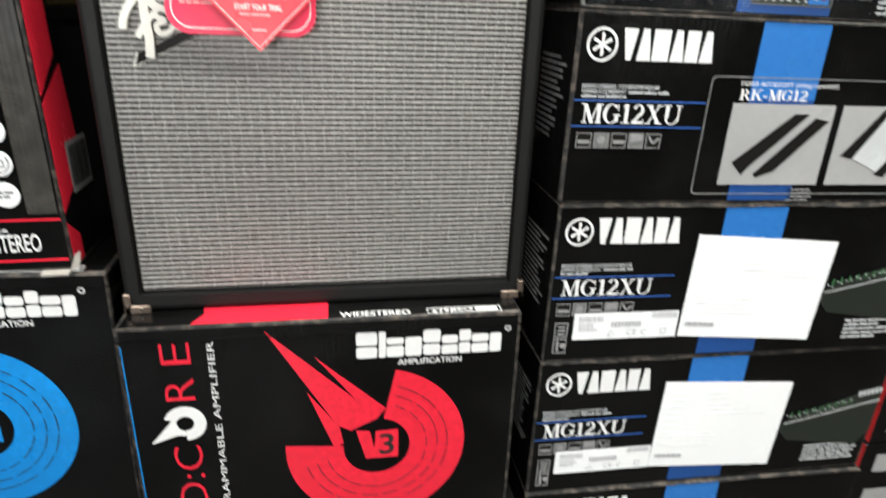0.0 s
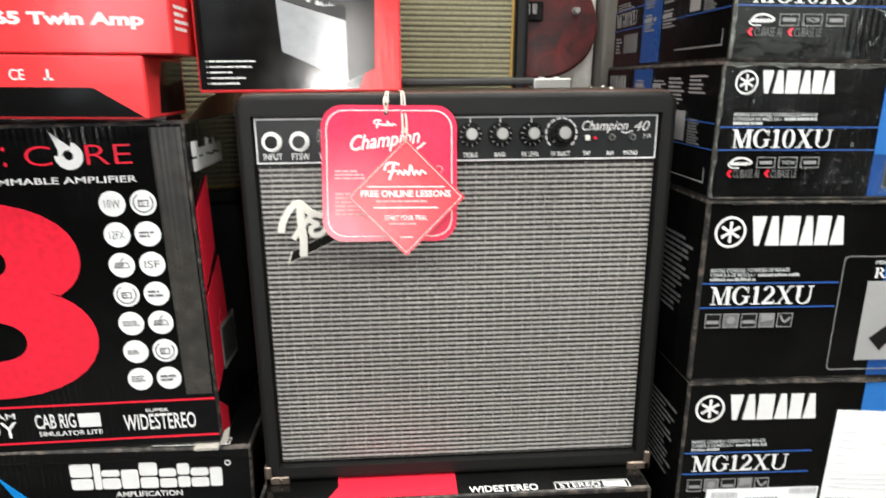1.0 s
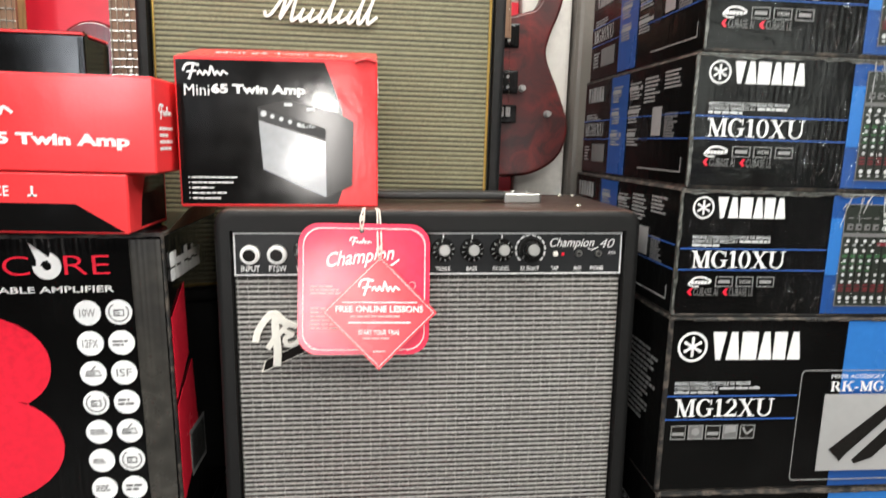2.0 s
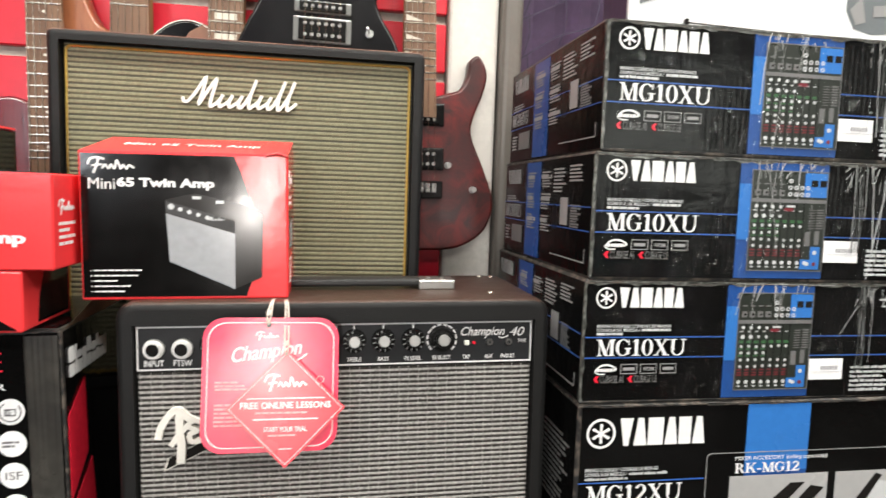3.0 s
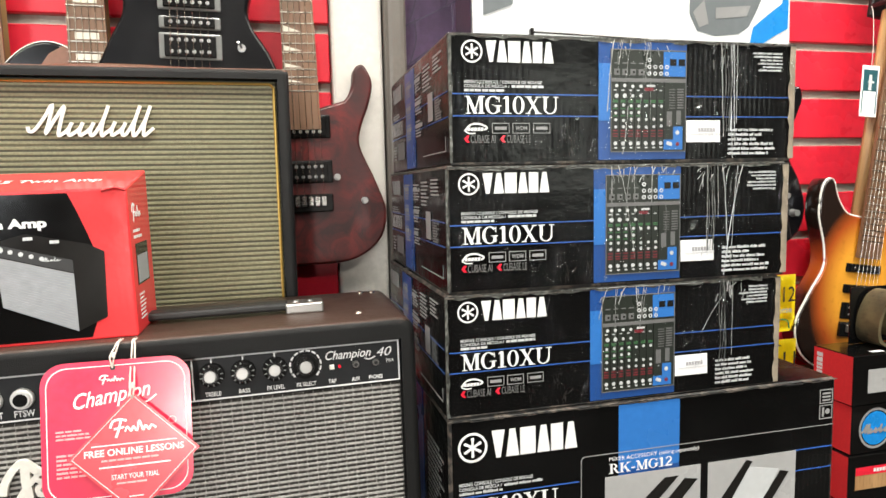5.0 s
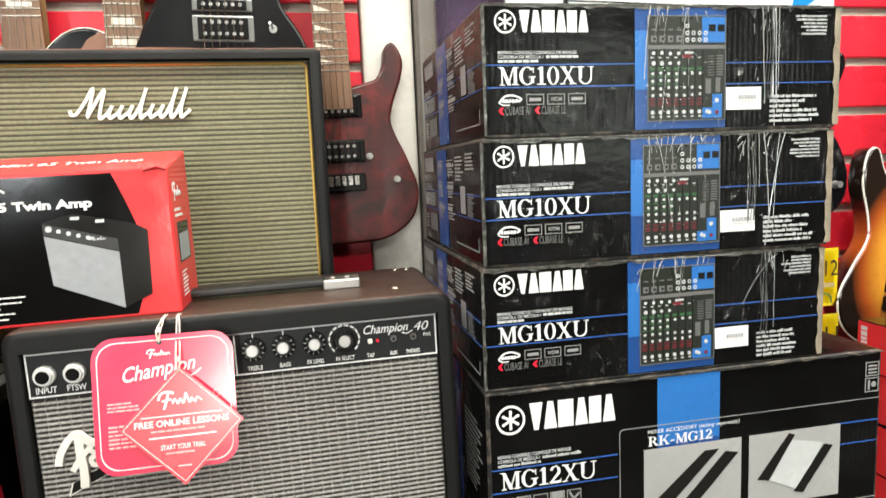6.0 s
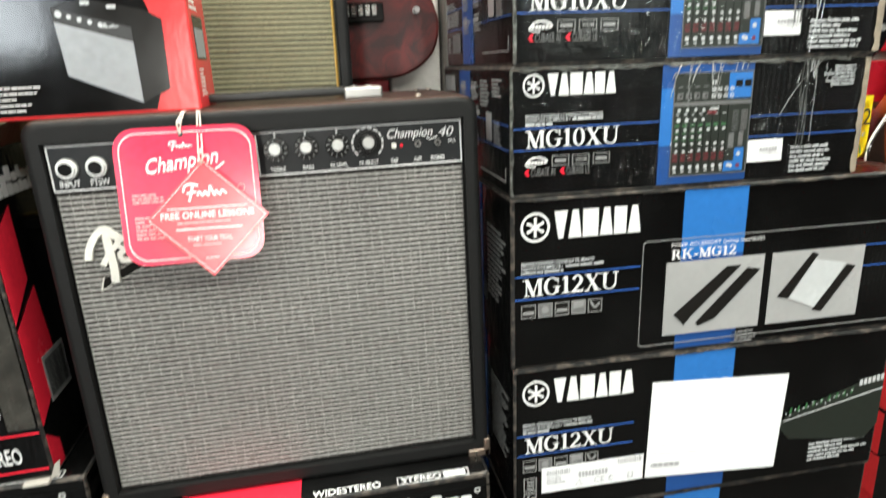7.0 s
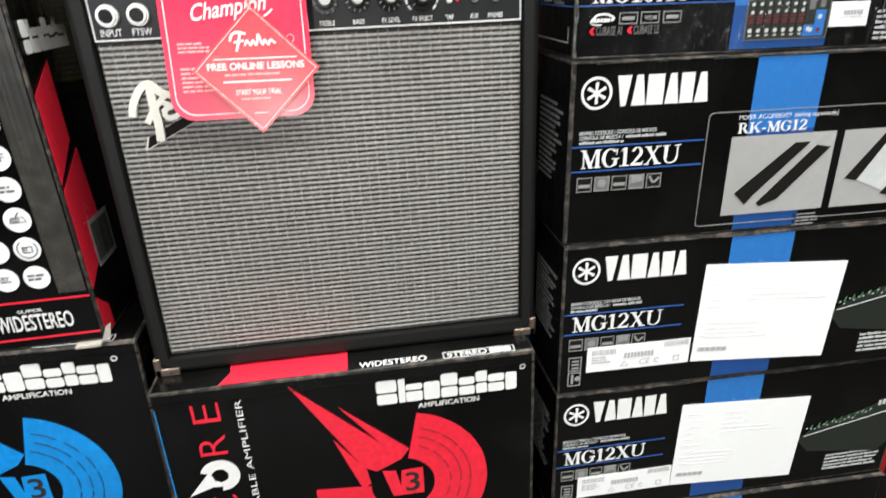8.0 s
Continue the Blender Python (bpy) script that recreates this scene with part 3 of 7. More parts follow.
def structure():
    bm = box(bmesh.new(), -3.0, -4.2, -0.12, 3.2, 0.9, -0.006)
    ground = solid("floor", bm, GROUT, "dark grey-brown tiled shop floor", "floor", kind="structure")
    tile = bmesh.new()
    box(tile, -0.2485, -0.2485, -0.008, 0.2485, 0.2485, 0.0, 0.0015, 1)
    first = part("tile", tile, FLOOR_TILE, ground)
    for i in range(12):
        for j in range(10):
            ob = first if i == j == 0 else new("tile", first.data)
            ob.parent = ground
            ob.location = (-2.75 + 0.5 * i, -3.95 + 0.5 * j, 0)
    solid("ceiling", box(bmesh.new(), -3.0, -4.2, 2.8, 3.2, 0.9, 2.9), CEILING_WHITE, "plain white shop ceiling", "ceiling", kind="structure")
    # Unseen room walls, coloured dark so glossy black cartons reflect little light.
    solid("wall_west", box(bmesh.new(), -3.1, -4.2, 0, -3.0, 0.9, 2.8), UNSEEN_WALL_DARK, "plain dark side wall added out of view", "wall", kind="structure")
    solid("wall_east", box(bmesh.new(), 3.2, -4.2, 0, 3.3, 0.9, 2.8), UNSEEN_WALL_DARK, "plain dark side wall added out of view", "wall", kind="structure")
    solid("wall_south", box(bmesh.new(), -3.1, -4.3, 0, 3.3, -4.2, 2.8), UNSEEN_WALL_DARK, "plain dark wall added out of view behind the aisle", "wall", kind="structure")
    solid("wall_north", box(bmesh.new(), -3.1, 0.55, 0, 3.3, 0.65, 2.8), PLASTER, "white plastered wall behind the display", "wall", kind="structure")
    pitch = 0.0985
    for name, x0, x1 in (("slat_wall_west", -3.0, 0.176), ("slat_wall_east", 0.62, 3.2)):
        w = solid(name, box(bmesh.new(), x0, BACK + 0.016, 0, x1, 0.55, 2.8), SLAT_GROOVE,
                  "red laminate slat wall with beige metal groove inserts", "slat wall", kind="structure")
        bm = bmesh.new()
        box(bm, x0, BACK, 0, x1, BACK + 0.016, pitch - 0.017, 0.002, 1)
        panel = part("slat_panel", bm, SLAT_RED, w)
        k0 = 1.578 - 16 * pitch + 0.0085
        for k in range(28):
            ob = panel if k == 0 else new("slat_panel", panel.data)
            ob.parent = w
            ob.location = (0, 0, k0 + pitch * k)
        bm = bmesh.new()
        for k in range(28):
            z = k0 + pitch * k - 0.0175
            box(bm, x0, BACK + 0.004, z, x1, BACK + 0.015, z + 0.004)
        part("groove_insert", bm, SLAT_GROOVE, w, "beige aluminium groove inserts")
    bm = box(bmesh.new(), 0.178, 0.462, 0, 0.266, 0.55, 2.8, 0.006)
    solid("pilaster", bm, PLASTER, "white plastered pilaster between the slat walls", "pilaster", kind="structure")
    bm = box(bmesh.new(), 0.268, 0.44, 0, 0.306, 0.55, 2.8, 0.012, 3)
    solid("column", bm, COLUMN_GREY, "grey painted column beside the white pilaster", "column", kind="structure")


def purple_banner():
    """A hanging cloth with a dark cell-like print, behind the mixer cartons."""
    t = thing("banner", pose(0.309, 0.52, 1.25), "purple printed cloth banner with dark branching pattern", "banner")
    bm = bmesh.new()
    nx, nz = 16, 20
    grid = [[bm.verts.new((0.30 * i / nx, 0.006 * math.sin(i * 1.1) + 0.004 * noise.noise((i * 0.3, j * 0.2, 1)), 0.8 * j / nz)) for i in range(nx + 1)] for j in range(nz + 1)]
    for j in range(nz):
        for i in range(nx):
            bm.faces.new((grid[j][i], grid[j][i + 1], grid[j + 1][i + 1], grid[j + 1][i]))
    bmesh.ops.solidify(bm, geom=list(bm.faces), thickness=0.002)
    part("cloth", bm, PURPLE, t)
    rng = random.Random(5)
    side = Side((0, -0.014, 0), (1, 0, 0), (0, 0, 1))
    bm = bmesh.new()
    for k in range(11):
        v = -0.02 + 0.075 * k
        ribbon(bm, side, [(0.005 + 0.0725 * i, min(max(v + 0.03 * i + rng.uniform(-0.012, 0.012), 0.01), 0.78)) for i in range(5)], 0.0026, 0.0005)
        for i in range(4):
            u, q = 0.02 + 0.068 * i + rng.uniform(-0.015, 0.015), v + 0.028 * i
            if 0.02 < q < 0.69:
                ribbon(bm, side, [(u, q), (u + 0.012, q + 0.04), (u + 0.01, q + 0.08)], 0.0024)
    part("print", bm, PURPLE_DARK, t, "dark branching print")


# ---- printed marks shared by several cartons ----
def wordmark(bm, side, u0, v0, u1, v1, w=0.0):
    """A six-block brand mark drawn as plain wedges."""
    h = v1 - v0
    s = (u1 - u0) / 6.15
    shapes = ("down", "up", "wide", "up", "flat", "up")
    u = u0
    for kind in shapes:
        g = s * (1.18 if kind == "wide" else 0.97)
        if kind == "down":
            flat(bm, side, [(u + g * 0.3, v0), (u + g * 0.62, v0), (u + g * 0.92, v1), (u, v1)], w)
        elif kind == "up":
            flat(bm, side, [(u, v0), (u + g * 0.92, v0), (u + g * 0.66, v1), (u + g * 0.26, v1)], w)
        elif kind == "wide":
            patch(bm, side, u, v0, u + g * 0.9, v1, w)
        else:
            patch(bm, side, u, v0, u + g * 0.88, v1, w)
        u += g
    return bm


def ring_mark(bm, side, u, v, r, w=0.0):
    """A ring with a six-armed star of bars."""
    sector(bm, side, u, v, r * 0.84, r, 0, 360, w, 32)
    for k in range(3):
        a = radians(90 + 60 * k)
        c, s = math.cos(a), math.sin(a)
        q, t = r * 0.66, r * 0.085
        flat(bm, side, [(u - c * q - s * t, v - s * q + c * t), (u + c * q - s * t, v + s * q + c * t), (u + c * q + s * t, v + s * q - c * t), (u - c * q + s * t, v - s * q - c * t)], w + 0.0001 * k)
    for k in range(6):
        a = radians(30 + 60 * k)
        c, s = math.cos(a), math.sin(a)
        flat(bm, side, [(u + c * r * 0.2, v + s * r * 0.2), (u + math.cos(a + 0.2) * r * 0.58, v + math.sin(a + 0.2) * r * 0.58), (u + math.cos(a - 0.2) * r * 0.58, v + math.sin(a - 0.2) * r * 0.58)], w + 0.0004)
    return bm


def block_mark(bm, side, u0, v0, u1, v1, w=0.0):
    """A wide nine-block brand mark drawn as plain rounded blocks, some taller than others."""
    wide = (1.25, 0.42, 1.05, 1.0, 1.05, 1.0, 0.72, 1.05, 0.72)
    tall = (1, 1, 0.74, 0.74, 1, 0.74, 0.93, 0.74, 0.74)
    s = (u1 - u0) / sum(wide)
    h = v1 - v0
    u = u0
    for k, (a, b) in enumerate(zip(wide, tall)):
        e, f = u + s * a * 0.93, v0 + h * b
        r = min(0.003, s * a * 0.18)
        slit = v0 + h * (0.36 if k % 2 else 0.42)
        if a < 0.5 or k in (3, 8):
            flat(bm, side, round_rect(u, v0, e, f, r, 3), w)
        else:
            flat(bm, side, round_rect(u, v0, e, slit, r, 3), w)
            flat(bm, side, round_rect(u, slit + h * 0.07, e, f, r, 3), w)
        u += s * a
    return bm


def script_mark(bm, side, u0, v0, u1, v1, width, bumps=7, w=0.0, thick=THIN):
    """A flowing slanted brand mark drawn as one looping stroke of tall and low waves."""
    W, H = u1 - u0, v1 - v0
    lean = 0.28 * H
    low = (0.42, 0.42, 0.42, 1.0, 0.45, 0.42, 1.0, 1.0) if bumps > 5 else (0.5, 0.5, 0.9, 0.5)
    raw = [(0.0, 0.34), (0.02, 0.2), (0.06, 0.24), (0.11, 0.6), (0.15, 1.0), (0.155, 0.5), (0.15, 0.12), (0.19, 0.5), (0.245, 0.96), (0.245, 0.5), (0.25, 0.1), (0.28, 0.12)]
    n = len(low)
    for k, tall in enumerate(low):
        a = 0.3 + 0.68 * k / n
        raw += [(a + 0.02, 0.1 + 0.45 * tall), (a + 0.035, 0.1 + 0.88 * tall), (a + 0.022, 0.4 * tall + 0.06), (a + 0.035, 0.08), (a + 0.065, 0.14)]
    raw.append((1.0, 0.3))
    return ribbon(bm, side, [(u0 + (W - lean) * x + lean * z, v0 + H * z) for x, z in raw], width, w, 4, thick=thick)


def swash_mark(bm, side, u0, v0, u1, v1, width, w=0.0):
    """A small slanted script mark: a tall hooked stroke, then low waves."""
    W, H = u1 - u0, v1 - v0
    ribbon(bm, side, [(u0, v0 + H * 0.55), (u0 + W * 0.06, v0 + H * 0.9), (u0 + W * 0.2, v1), (u0 + W * 0.36, v0 + H * 0.9)], width * 1.2, w)
    ribbon(bm, side, [(u0 + W * 0.24, v1), (u0 + W * 0.19, v0 + H * 0.5), (u0 + W * 0.12, v0)], width * 1.2, w + 0.0001)
    ribbon(bm, side, [(u0 + W * 0.08, v0 + H * 0.48), (u0 + W * 0.3, v0 + H * 0.55)], width, w + 0.0002)
    pts = []
    for k in range(5):
        a = u0 + W * (0.32 + 0.13 * k)
        pts += [(a, v0 + H * 0.3), (a + W * 0.05, v0 + H * (0.85 if k == 2 else 0.55))]
    ribbon(bm, side, pts + [(u1, v0 + H * 0.35)], width, w + 0.0003)
    return bm


def flame_ring(bm, side, u, v, r, w=0.0, turn=0.0, hub=0.42):
    """A ring with a comet tail, the round mark of the modelling amplifiers."""
    sector(bm, side, u, v, r * hub, r, turn - 180, turn + 72, w, 30)
    def spin(p, q):
        a = radians(turn)
        return u + r * (p * math.cos(a) - q * math.sin(a)), v + r * (p * math.sin(a) + q * math.cos(a))
    flat(bm, side, [spin(*p) for p in ((-1.12, 1.72), (0.34, 0.5), (0.12, 0.44), (-0.25, 0.34), (-0.42, 0.1), (-0.62, 0.28))], w + 0.0001)
    flat(bm, side, [spin(*p) for p in ((-0.62, 0.92), (-0.4, 0.15), (-0.46, 0.0), (-0.72, 0.02))], w + 0.0002)
    return bm


def care_icons(bm, side, u0, v0, u1, v1, w=0.0):
    m = (v0 + v1) / 2
    for a, b in ((v0, m - 0.001), (m + 0.001, v1)):
        outline(bm, side, [(u0, a), (u1, a), (u1, b), (u0, b)], 0.0012, w)
    for k in range(3):
        v = m + 0.004 + k * (v1 - m - 0.006) / 3
        patch(bm, side, u0 + 0.004, v, u1 - 0.003, v + 0.0022, w)
    patch(bm, side, u0 + 0.004, v0 + 0.003, u0 + 0.007, m - 0.004, w)
    disc(bm, side, u0 + 0.012, (v0 + m) / 2, 0.0035, w, 10)


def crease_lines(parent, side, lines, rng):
    """Folded ridges of the packing film as thin cords, their glints painted pale."""
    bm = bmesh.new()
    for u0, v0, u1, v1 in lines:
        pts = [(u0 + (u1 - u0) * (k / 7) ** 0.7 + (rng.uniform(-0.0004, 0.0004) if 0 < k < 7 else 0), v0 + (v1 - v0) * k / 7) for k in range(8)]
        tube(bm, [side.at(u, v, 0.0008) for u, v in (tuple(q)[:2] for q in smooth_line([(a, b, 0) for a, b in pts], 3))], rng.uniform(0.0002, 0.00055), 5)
    return part("film_crease", bm, FILM_GLINT, parent, "film creases with their glints painted pale")


# Clear film made opaque and pale: its shine is put into these colours.
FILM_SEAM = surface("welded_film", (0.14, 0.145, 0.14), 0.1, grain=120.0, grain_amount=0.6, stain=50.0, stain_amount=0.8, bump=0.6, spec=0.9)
FILM_GLINT = surface("film_glint", (0.48, 0.49, 0.48), 0.12, bump=0.1, spec=0.8)
CARTON_LINER = surface("rubbed_brown_board", (0.36, 0.30, 0.225), 0.6, grain=140.0, stain=40.0, stain_amount=0.5, bump=0.4)
FILM_SHINE = surface("gathered_film_shine", (0.17, 0.175, 0.16), 0.14, grain=160.0, grain_amount=0.8, stain=70.0, stain_amount=0.9, bump=0.8, spec=0.8)


# ---- mixer cartons ----
DULL_RED = surface("dull_red_print", (0.20, 0.02, 0.03), 0.35, bump=0)


def mixer_picture(parent, side, u0, v0, u1, v1, rng):
    """The printed picture of a small mixing desk, seen from above; x from its left edge and y from its foot run from 0 to 1."""
    W, H = u1 - u0, v1 - v0

    def bar(bm, x0, y0, x1, y1, w=0.001):
        patch(bm, side, u0 + W * x0, v0 + H * y0, u0 + W * x1, v0 + H * y1, w)

    def dot(bm, x, y, r, w=0.0013):
        disc(bm, side, u0 + W * x, v0 + H * y, r, w, 8)

    base = part("mixer_picture", patch(bmesh.new(), side, u0, v0, u1, v1, 0.0006), MIXER_GREY, parent, "printed picture of a mixing desk")
    bm = bmesh.new()
    bar(bm, 0.69, 0.745, 0.985, 0.985)
    part("blue_section", bm, BLUE, base)
    bm = bmesh.new()
    bar(bm, 0.83, 0.12, 0.955, 0.25), bar(bm, 0.7, 0.02, 0.955, 0.12)
    part("blue_section", bm, BLUE, base)
    bm = bmesh.new()
    for x in (0.775, 0.89):
        bar(bm, x, 0.85, x + 0.085, 0.915, 0.0013)
    for i in range(4):
        dot(bm, 0.085 + 0.105 * i, 0.78, 0.0012, 0.0016)
    for i in range(7):
        bar(bm, 0.112 + 0.098 * i, 0.05, 0.117 + 0.098 * i, 0.69)
    part("picture_print", bm, PICTURE_DARK, base)
    bm = bmesh.new()
    for i in range(4):
        bar(bm, 0.045 + 0.105 * i, 0.75, 0.115 + 0.105 * i, 0.81)
    bar(bm, 0.0, 0.685, 1.0, 0.722)
    for i in range(4):
        bar(bm, 0.05 + 0.105 * i, 0.86, 0.11 + 0.105 * i, 0.872)
    for i in range(8):
        bar(bm, 0.77, 0.43 + 0.026 * i, 0.85, 0.438 + 0.026 * i)
        bar(bm, 0.88, 0.43 + 0.026 * i, 0.965, 0.444 + 0.026 * i)
    bar(bm, 0.74, 0.255, 0.81, 0.4), bar(bm, 0.87, 0.27, 0.93, 0.41)
    outline(bm, side, [(u0, v0), (u1, v0), (u1, v1), (u0, v1)], 0.0009, 0.001)
    part("grey_section", bm, DIM, base)
    bm = bmesh.new()
    for j in range(3):
        for i in range(4 if j < 2 else 1):
            sector(bm, side, u0 + W * (0.5 + 0.078 * i), v0 + H * (0.77 + 0.065 * j), 0.0012, 0.0023, 0, 360, 0.0013, 10)
    for i in range(4):
        dot(bm, 0.075 + 0.105 * i, 0.645 + rng.uniform(-0.004, 0.004), 0.0019)
    bar(bm, 0.47, 0.64, 0.58, 0.66)
    for i in range(4):
        dot(bm, 0.075 + 0.105 * i, 0.55, 0.0024 if i < 2 else 0.0018)
    for j, v in enumerate((0.455, 0.385, 0.315, 0.25)):
        for i in range(7 if j != 1 else 4):
            dot(bm, 0.065 + 0.1 * i, v + rng.uniform(-0.006, 0.006), 0.0017)
    for i in range(8):
        dot(bm, 0.06 + 0.1 * i, 0.085, 0.0022)
    dot(bm, 0.885, 0.19, 0.0024), dot(bm, 0.79, 0.075, 0.0022, 0.0016)
    for i in range(7):
        bar(bm, 0.05 + 0.1 * i, 0.035, 0.085 + 0.1 * i, 0.05)
        bar(bm, 0.04 + 0.1 * i, 0.6, 0.075 + 0.1 * i, 0.61)
    part("picture_knob", bm, PICTURE_PALE, base)
    bm = bmesh.new()
    for i in range(7):
        for v in (0.205, 0.175, 0.15):
            bar(bm, 0.03 + 0.1 * i, v, 0.09 + 0.1 * i, v + 0.012)
    bar(bm, 0.44, 0.6, 0.56, 0.632)
    dot(bm, 0.885, 0.075, 0.0022, 0.0016)
    part("red_row", bm, DULL_RED, base)
    bm = bmesh.new()
    for i in range(7):
        for v in (0.5, 0.485, 0.42, 0.35):
            if v > 0.45 or i < 4:
                bar(bm, 0.03 + 0.1 * i, v, 0.09 + 0.1 * i, v + 0.011)
    part("green_row", bm, GREEN, base)


def badge(bm, side, u0, v0, u1, v1, w=0.0):
    outline(bm, side, [(u0, v0), (u1, v0), (u1, v1), (u0, v1)], 0.0007, w)
    patch(bm, side, u0 + 0.003, v0 + (v1 - v0) * 0.35, u1 - 0.003, v0 + (v1 - v0) * 0.65, w)


def worn_shine_corner(parent, side, u0, u1, h, rng, material, label, ragged):
    """A ragged upright strip: print rubbed off, or the film's shine painted pale."""
    bm = bmesh.new()
    fixed, loose = (u1, u0) if u0 > 0.1 else (u0, u1)
    way = 1 if fixed > loose else -1
    rows = [(0.003 + (h - 0.006) * k / 14) for k in range(15)]
    edge = [(loose + way * rng.uniform(0, ragged), v) for v in rows]
    flat(bm, side, [(fixed, rows[0])] + edge + [(fixed, rows[-1])] if way > 0 else [(fixed, rows[-1])] + edge[::-1] + [(fixed, rows[0])], 0.0006)
    return part("worn_shine_corner", bm, material, parent, label)


def small_mixer_carton(m, seed, label, film):
    rng = random.Random(seed)
    w, d, h = 0.405, 0.345, 0.131
    t = thing("mixer_carton", m, label, "carton", "small mixer cartons in the stack")
    carton(w, d, h, t, BLACK_CARTON, EDGE, rng)
    f = Side((0, 0, 0), (1, 0, 0), (0, 0, 1))
    bm = bmesh.new()
    patch(bm, f, 0.162, 0.004, 0.266, h - 0.004)
    part("blue_band", bm, DEEP_BLUE, t, "printed blue band")
    part("bright_band", patch(bmesh.new(), f, 0.162, 0.045, 0.1755, 0.104, 0.0004), BLUE, t)
    bm = ring_mark(bmesh.new(), f, 0.0245, 0.1125, 0.0112)
    part("brand_mark", wordmark(bm, f, 0.039, 0.1025, 0.114, 0.1235), WHITE, t, "white brand mark drawn as blocks")
    bm = lettering(bmesh.new(), f, "MIXING CONSOLE / CONSOLE DE MIXAGE", 0.016, 0.0813, 0.0985, 0.0845, 0.0002, 0.02)
    lettering(bm, f, "CONSOLA DE MEZCLA /", 0.016, 0.0772, 0.0635, 0.0804, 0.0002, 0.02)
    fine_print(bm, f, 0.066, 0.0772, 0.116, 0.0804, 1, rng, 0.0002, fill=0.8)
    fine_print(bm, f, 0.016, 0.0728, 0.062, 0.0764, 1, rng, 0.0002, fill=0.7)
    part("fine_print", bm, PICTURE_PALE, t)
    for a, b in ((0.004, 0.162), (0.266, w - 0.004)):
        for v in (0.0705, 0.0488):
            part("blue_line", patch(bmesh.new(), f, a, v, b, v + 0.0011), LINE_BLUE, t)
    bm = serif_lettering(bmesh.new(), f, "MG10XU", 0.016, 0.0515, 0.117, 0.069, 0.0005)
    part("model_lettering", bm, WHITE, t, "white model lettering")
    bm = bmesh.new()
    ribbon(bm, f, [(0.016, 0.0345), (0.022, 0.0405), (0.031, 0.0415), (0.039, 0.038), (0.036, 0.0355)], 0.0018)
    for k in range(5):
        patch(bm, f, 0.0185 + 0.0034 * k, 0.0345, 0.0212 + 0.0034 * k, 0.0378, 0.0002, 0.0008)
    ribbon(bm, f, [(0.016, 0.0345), (0.02, 0.0322), (0.027, 0.0322)], 0.0012, 0.0004)
    part("round_badge", bm, WHITE, t)
    bm = bmesh.new()
    for u in (0.0445, 0.0665, 0.089):
        if u == 0.0665:
            outline(bm, f, [(u, 0.032), (u + 0.0185, 0.032), (u + 0.0185, 0.0425), (u, 0.0425)], 0.0007)
            lettering(bm, f, "WDM", u + 0.003, 0.0352, u + 0.0155, 0.0393, 0.0002, 0.02)
        else:
            badge(bm, f, u, 0.032, u + 0.0185, 0.0425)
    part("badge", bm, GREY, t)
    bm = bmesh.new()
    for u in (0.015, 0.053):
        lettering(bm, f, "CUBASE AI" if u < 0.03 else "CUBASE LE", u + 0.007, 0.0225, u + 0.033, 0.0305)
    part("software_lettering", bm, DIM, t)
    bm = bmesh.new()
    for u in (0.015, 0.053):
        flat(bm, f, [(u, 0.0265), (u + 0.003, 0.030), (u + 0.006, 0.030), (u + 0.0035, 0.0265), (u + 0.006, 0.023), (u + 0.003, 0.023)])
    part("red_arrow", bm, RED, t)
    mixer_picture(t, f, 0.1755, 0.012, 0.2655, 0.119, rng)
    lab = part("sticker", patch(bmesh.new(), f, 0.267, 0.022, 0.309, 0.0455, 0.0004, rng.uniform(-0.001, 0.001)), PAPER, t, "small white paper sticker")
    bm = bmesh.new()
    for k in range(6):
        patch(bm, f, 0.281 + 0.0037 * k, 0.033, 0.2838 + 0.0037 * k, 0.0375, 0.0009)
    patch(bm, f, 0.271, 0.0305, 0.308, 0.0309, 0.0009)
    part("sticker_print", bm, PALE_INK, lab)
    bm = letter_print(bmesh.new(), f, 0.320, 0.007, 0.382, 0.038, 6, rng)
    letter_print(bm, f, 0.346, 0.099, 0.388, 0.121, 6, rng, align="right")
    part("address_print", bm, PICTURE_PALE, t)
    # the short side that faces the aisle to the amplifier
    s = Side((0, d, 0), (0, -1, 0), (0, 0, 1))
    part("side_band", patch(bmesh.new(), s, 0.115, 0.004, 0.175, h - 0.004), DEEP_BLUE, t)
    # Side lettering and print are grey: the narrow gap's shade is put in.
    bm = wordmark(bmesh.new(), s, 0.02, 0.1, 0.088, 0.120, 0.0002)
    serif_lettering(bm, s, "MG10XU", 0.012, 0.053, 0.092, 0.071, 0.0003)
    patch(bm, s, 0.252, 0.052, 0.276, 0.083, 0.0003)
    part("side_lettering", bm, GREY, t)
    for v in (0.0735, 0.0485):
        part("side_line", patch(bmesh.new(), s, 0.004, v, d - 0.004, v + 0.0009, 0.0002), LINE_BLUE, t)
    bm = bmesh.new()
    for a, b in ((0.122, 0.158), (0.18, 0.22)):
        for g in range(3):
            fine_print(bm, s, a, 0.096 - 0.027 * g, b + 0.004, 0.099 - 0.027 * g + 0.02, 1, rng, 0.0007, fill=0.2)
            fine_print(bm, s, a + 0.002, 0.094 - 0.027 * g, b, 0.115 - 0.027 * g, 6, rng, 0.0006, fill=0.5)
    fine_print(bm, s, 0.225, 0.088, 0.27, 0.118, 7, rng, fill=0.5)
    fine_print(bm, s, 0.278, 0.1, 0.318, 0.12, 5, rng, fill=0.5)
    fine_print(bm, s, 0.016, 0.074, 0.08, 0.084, 3, rng, fill=0.5)
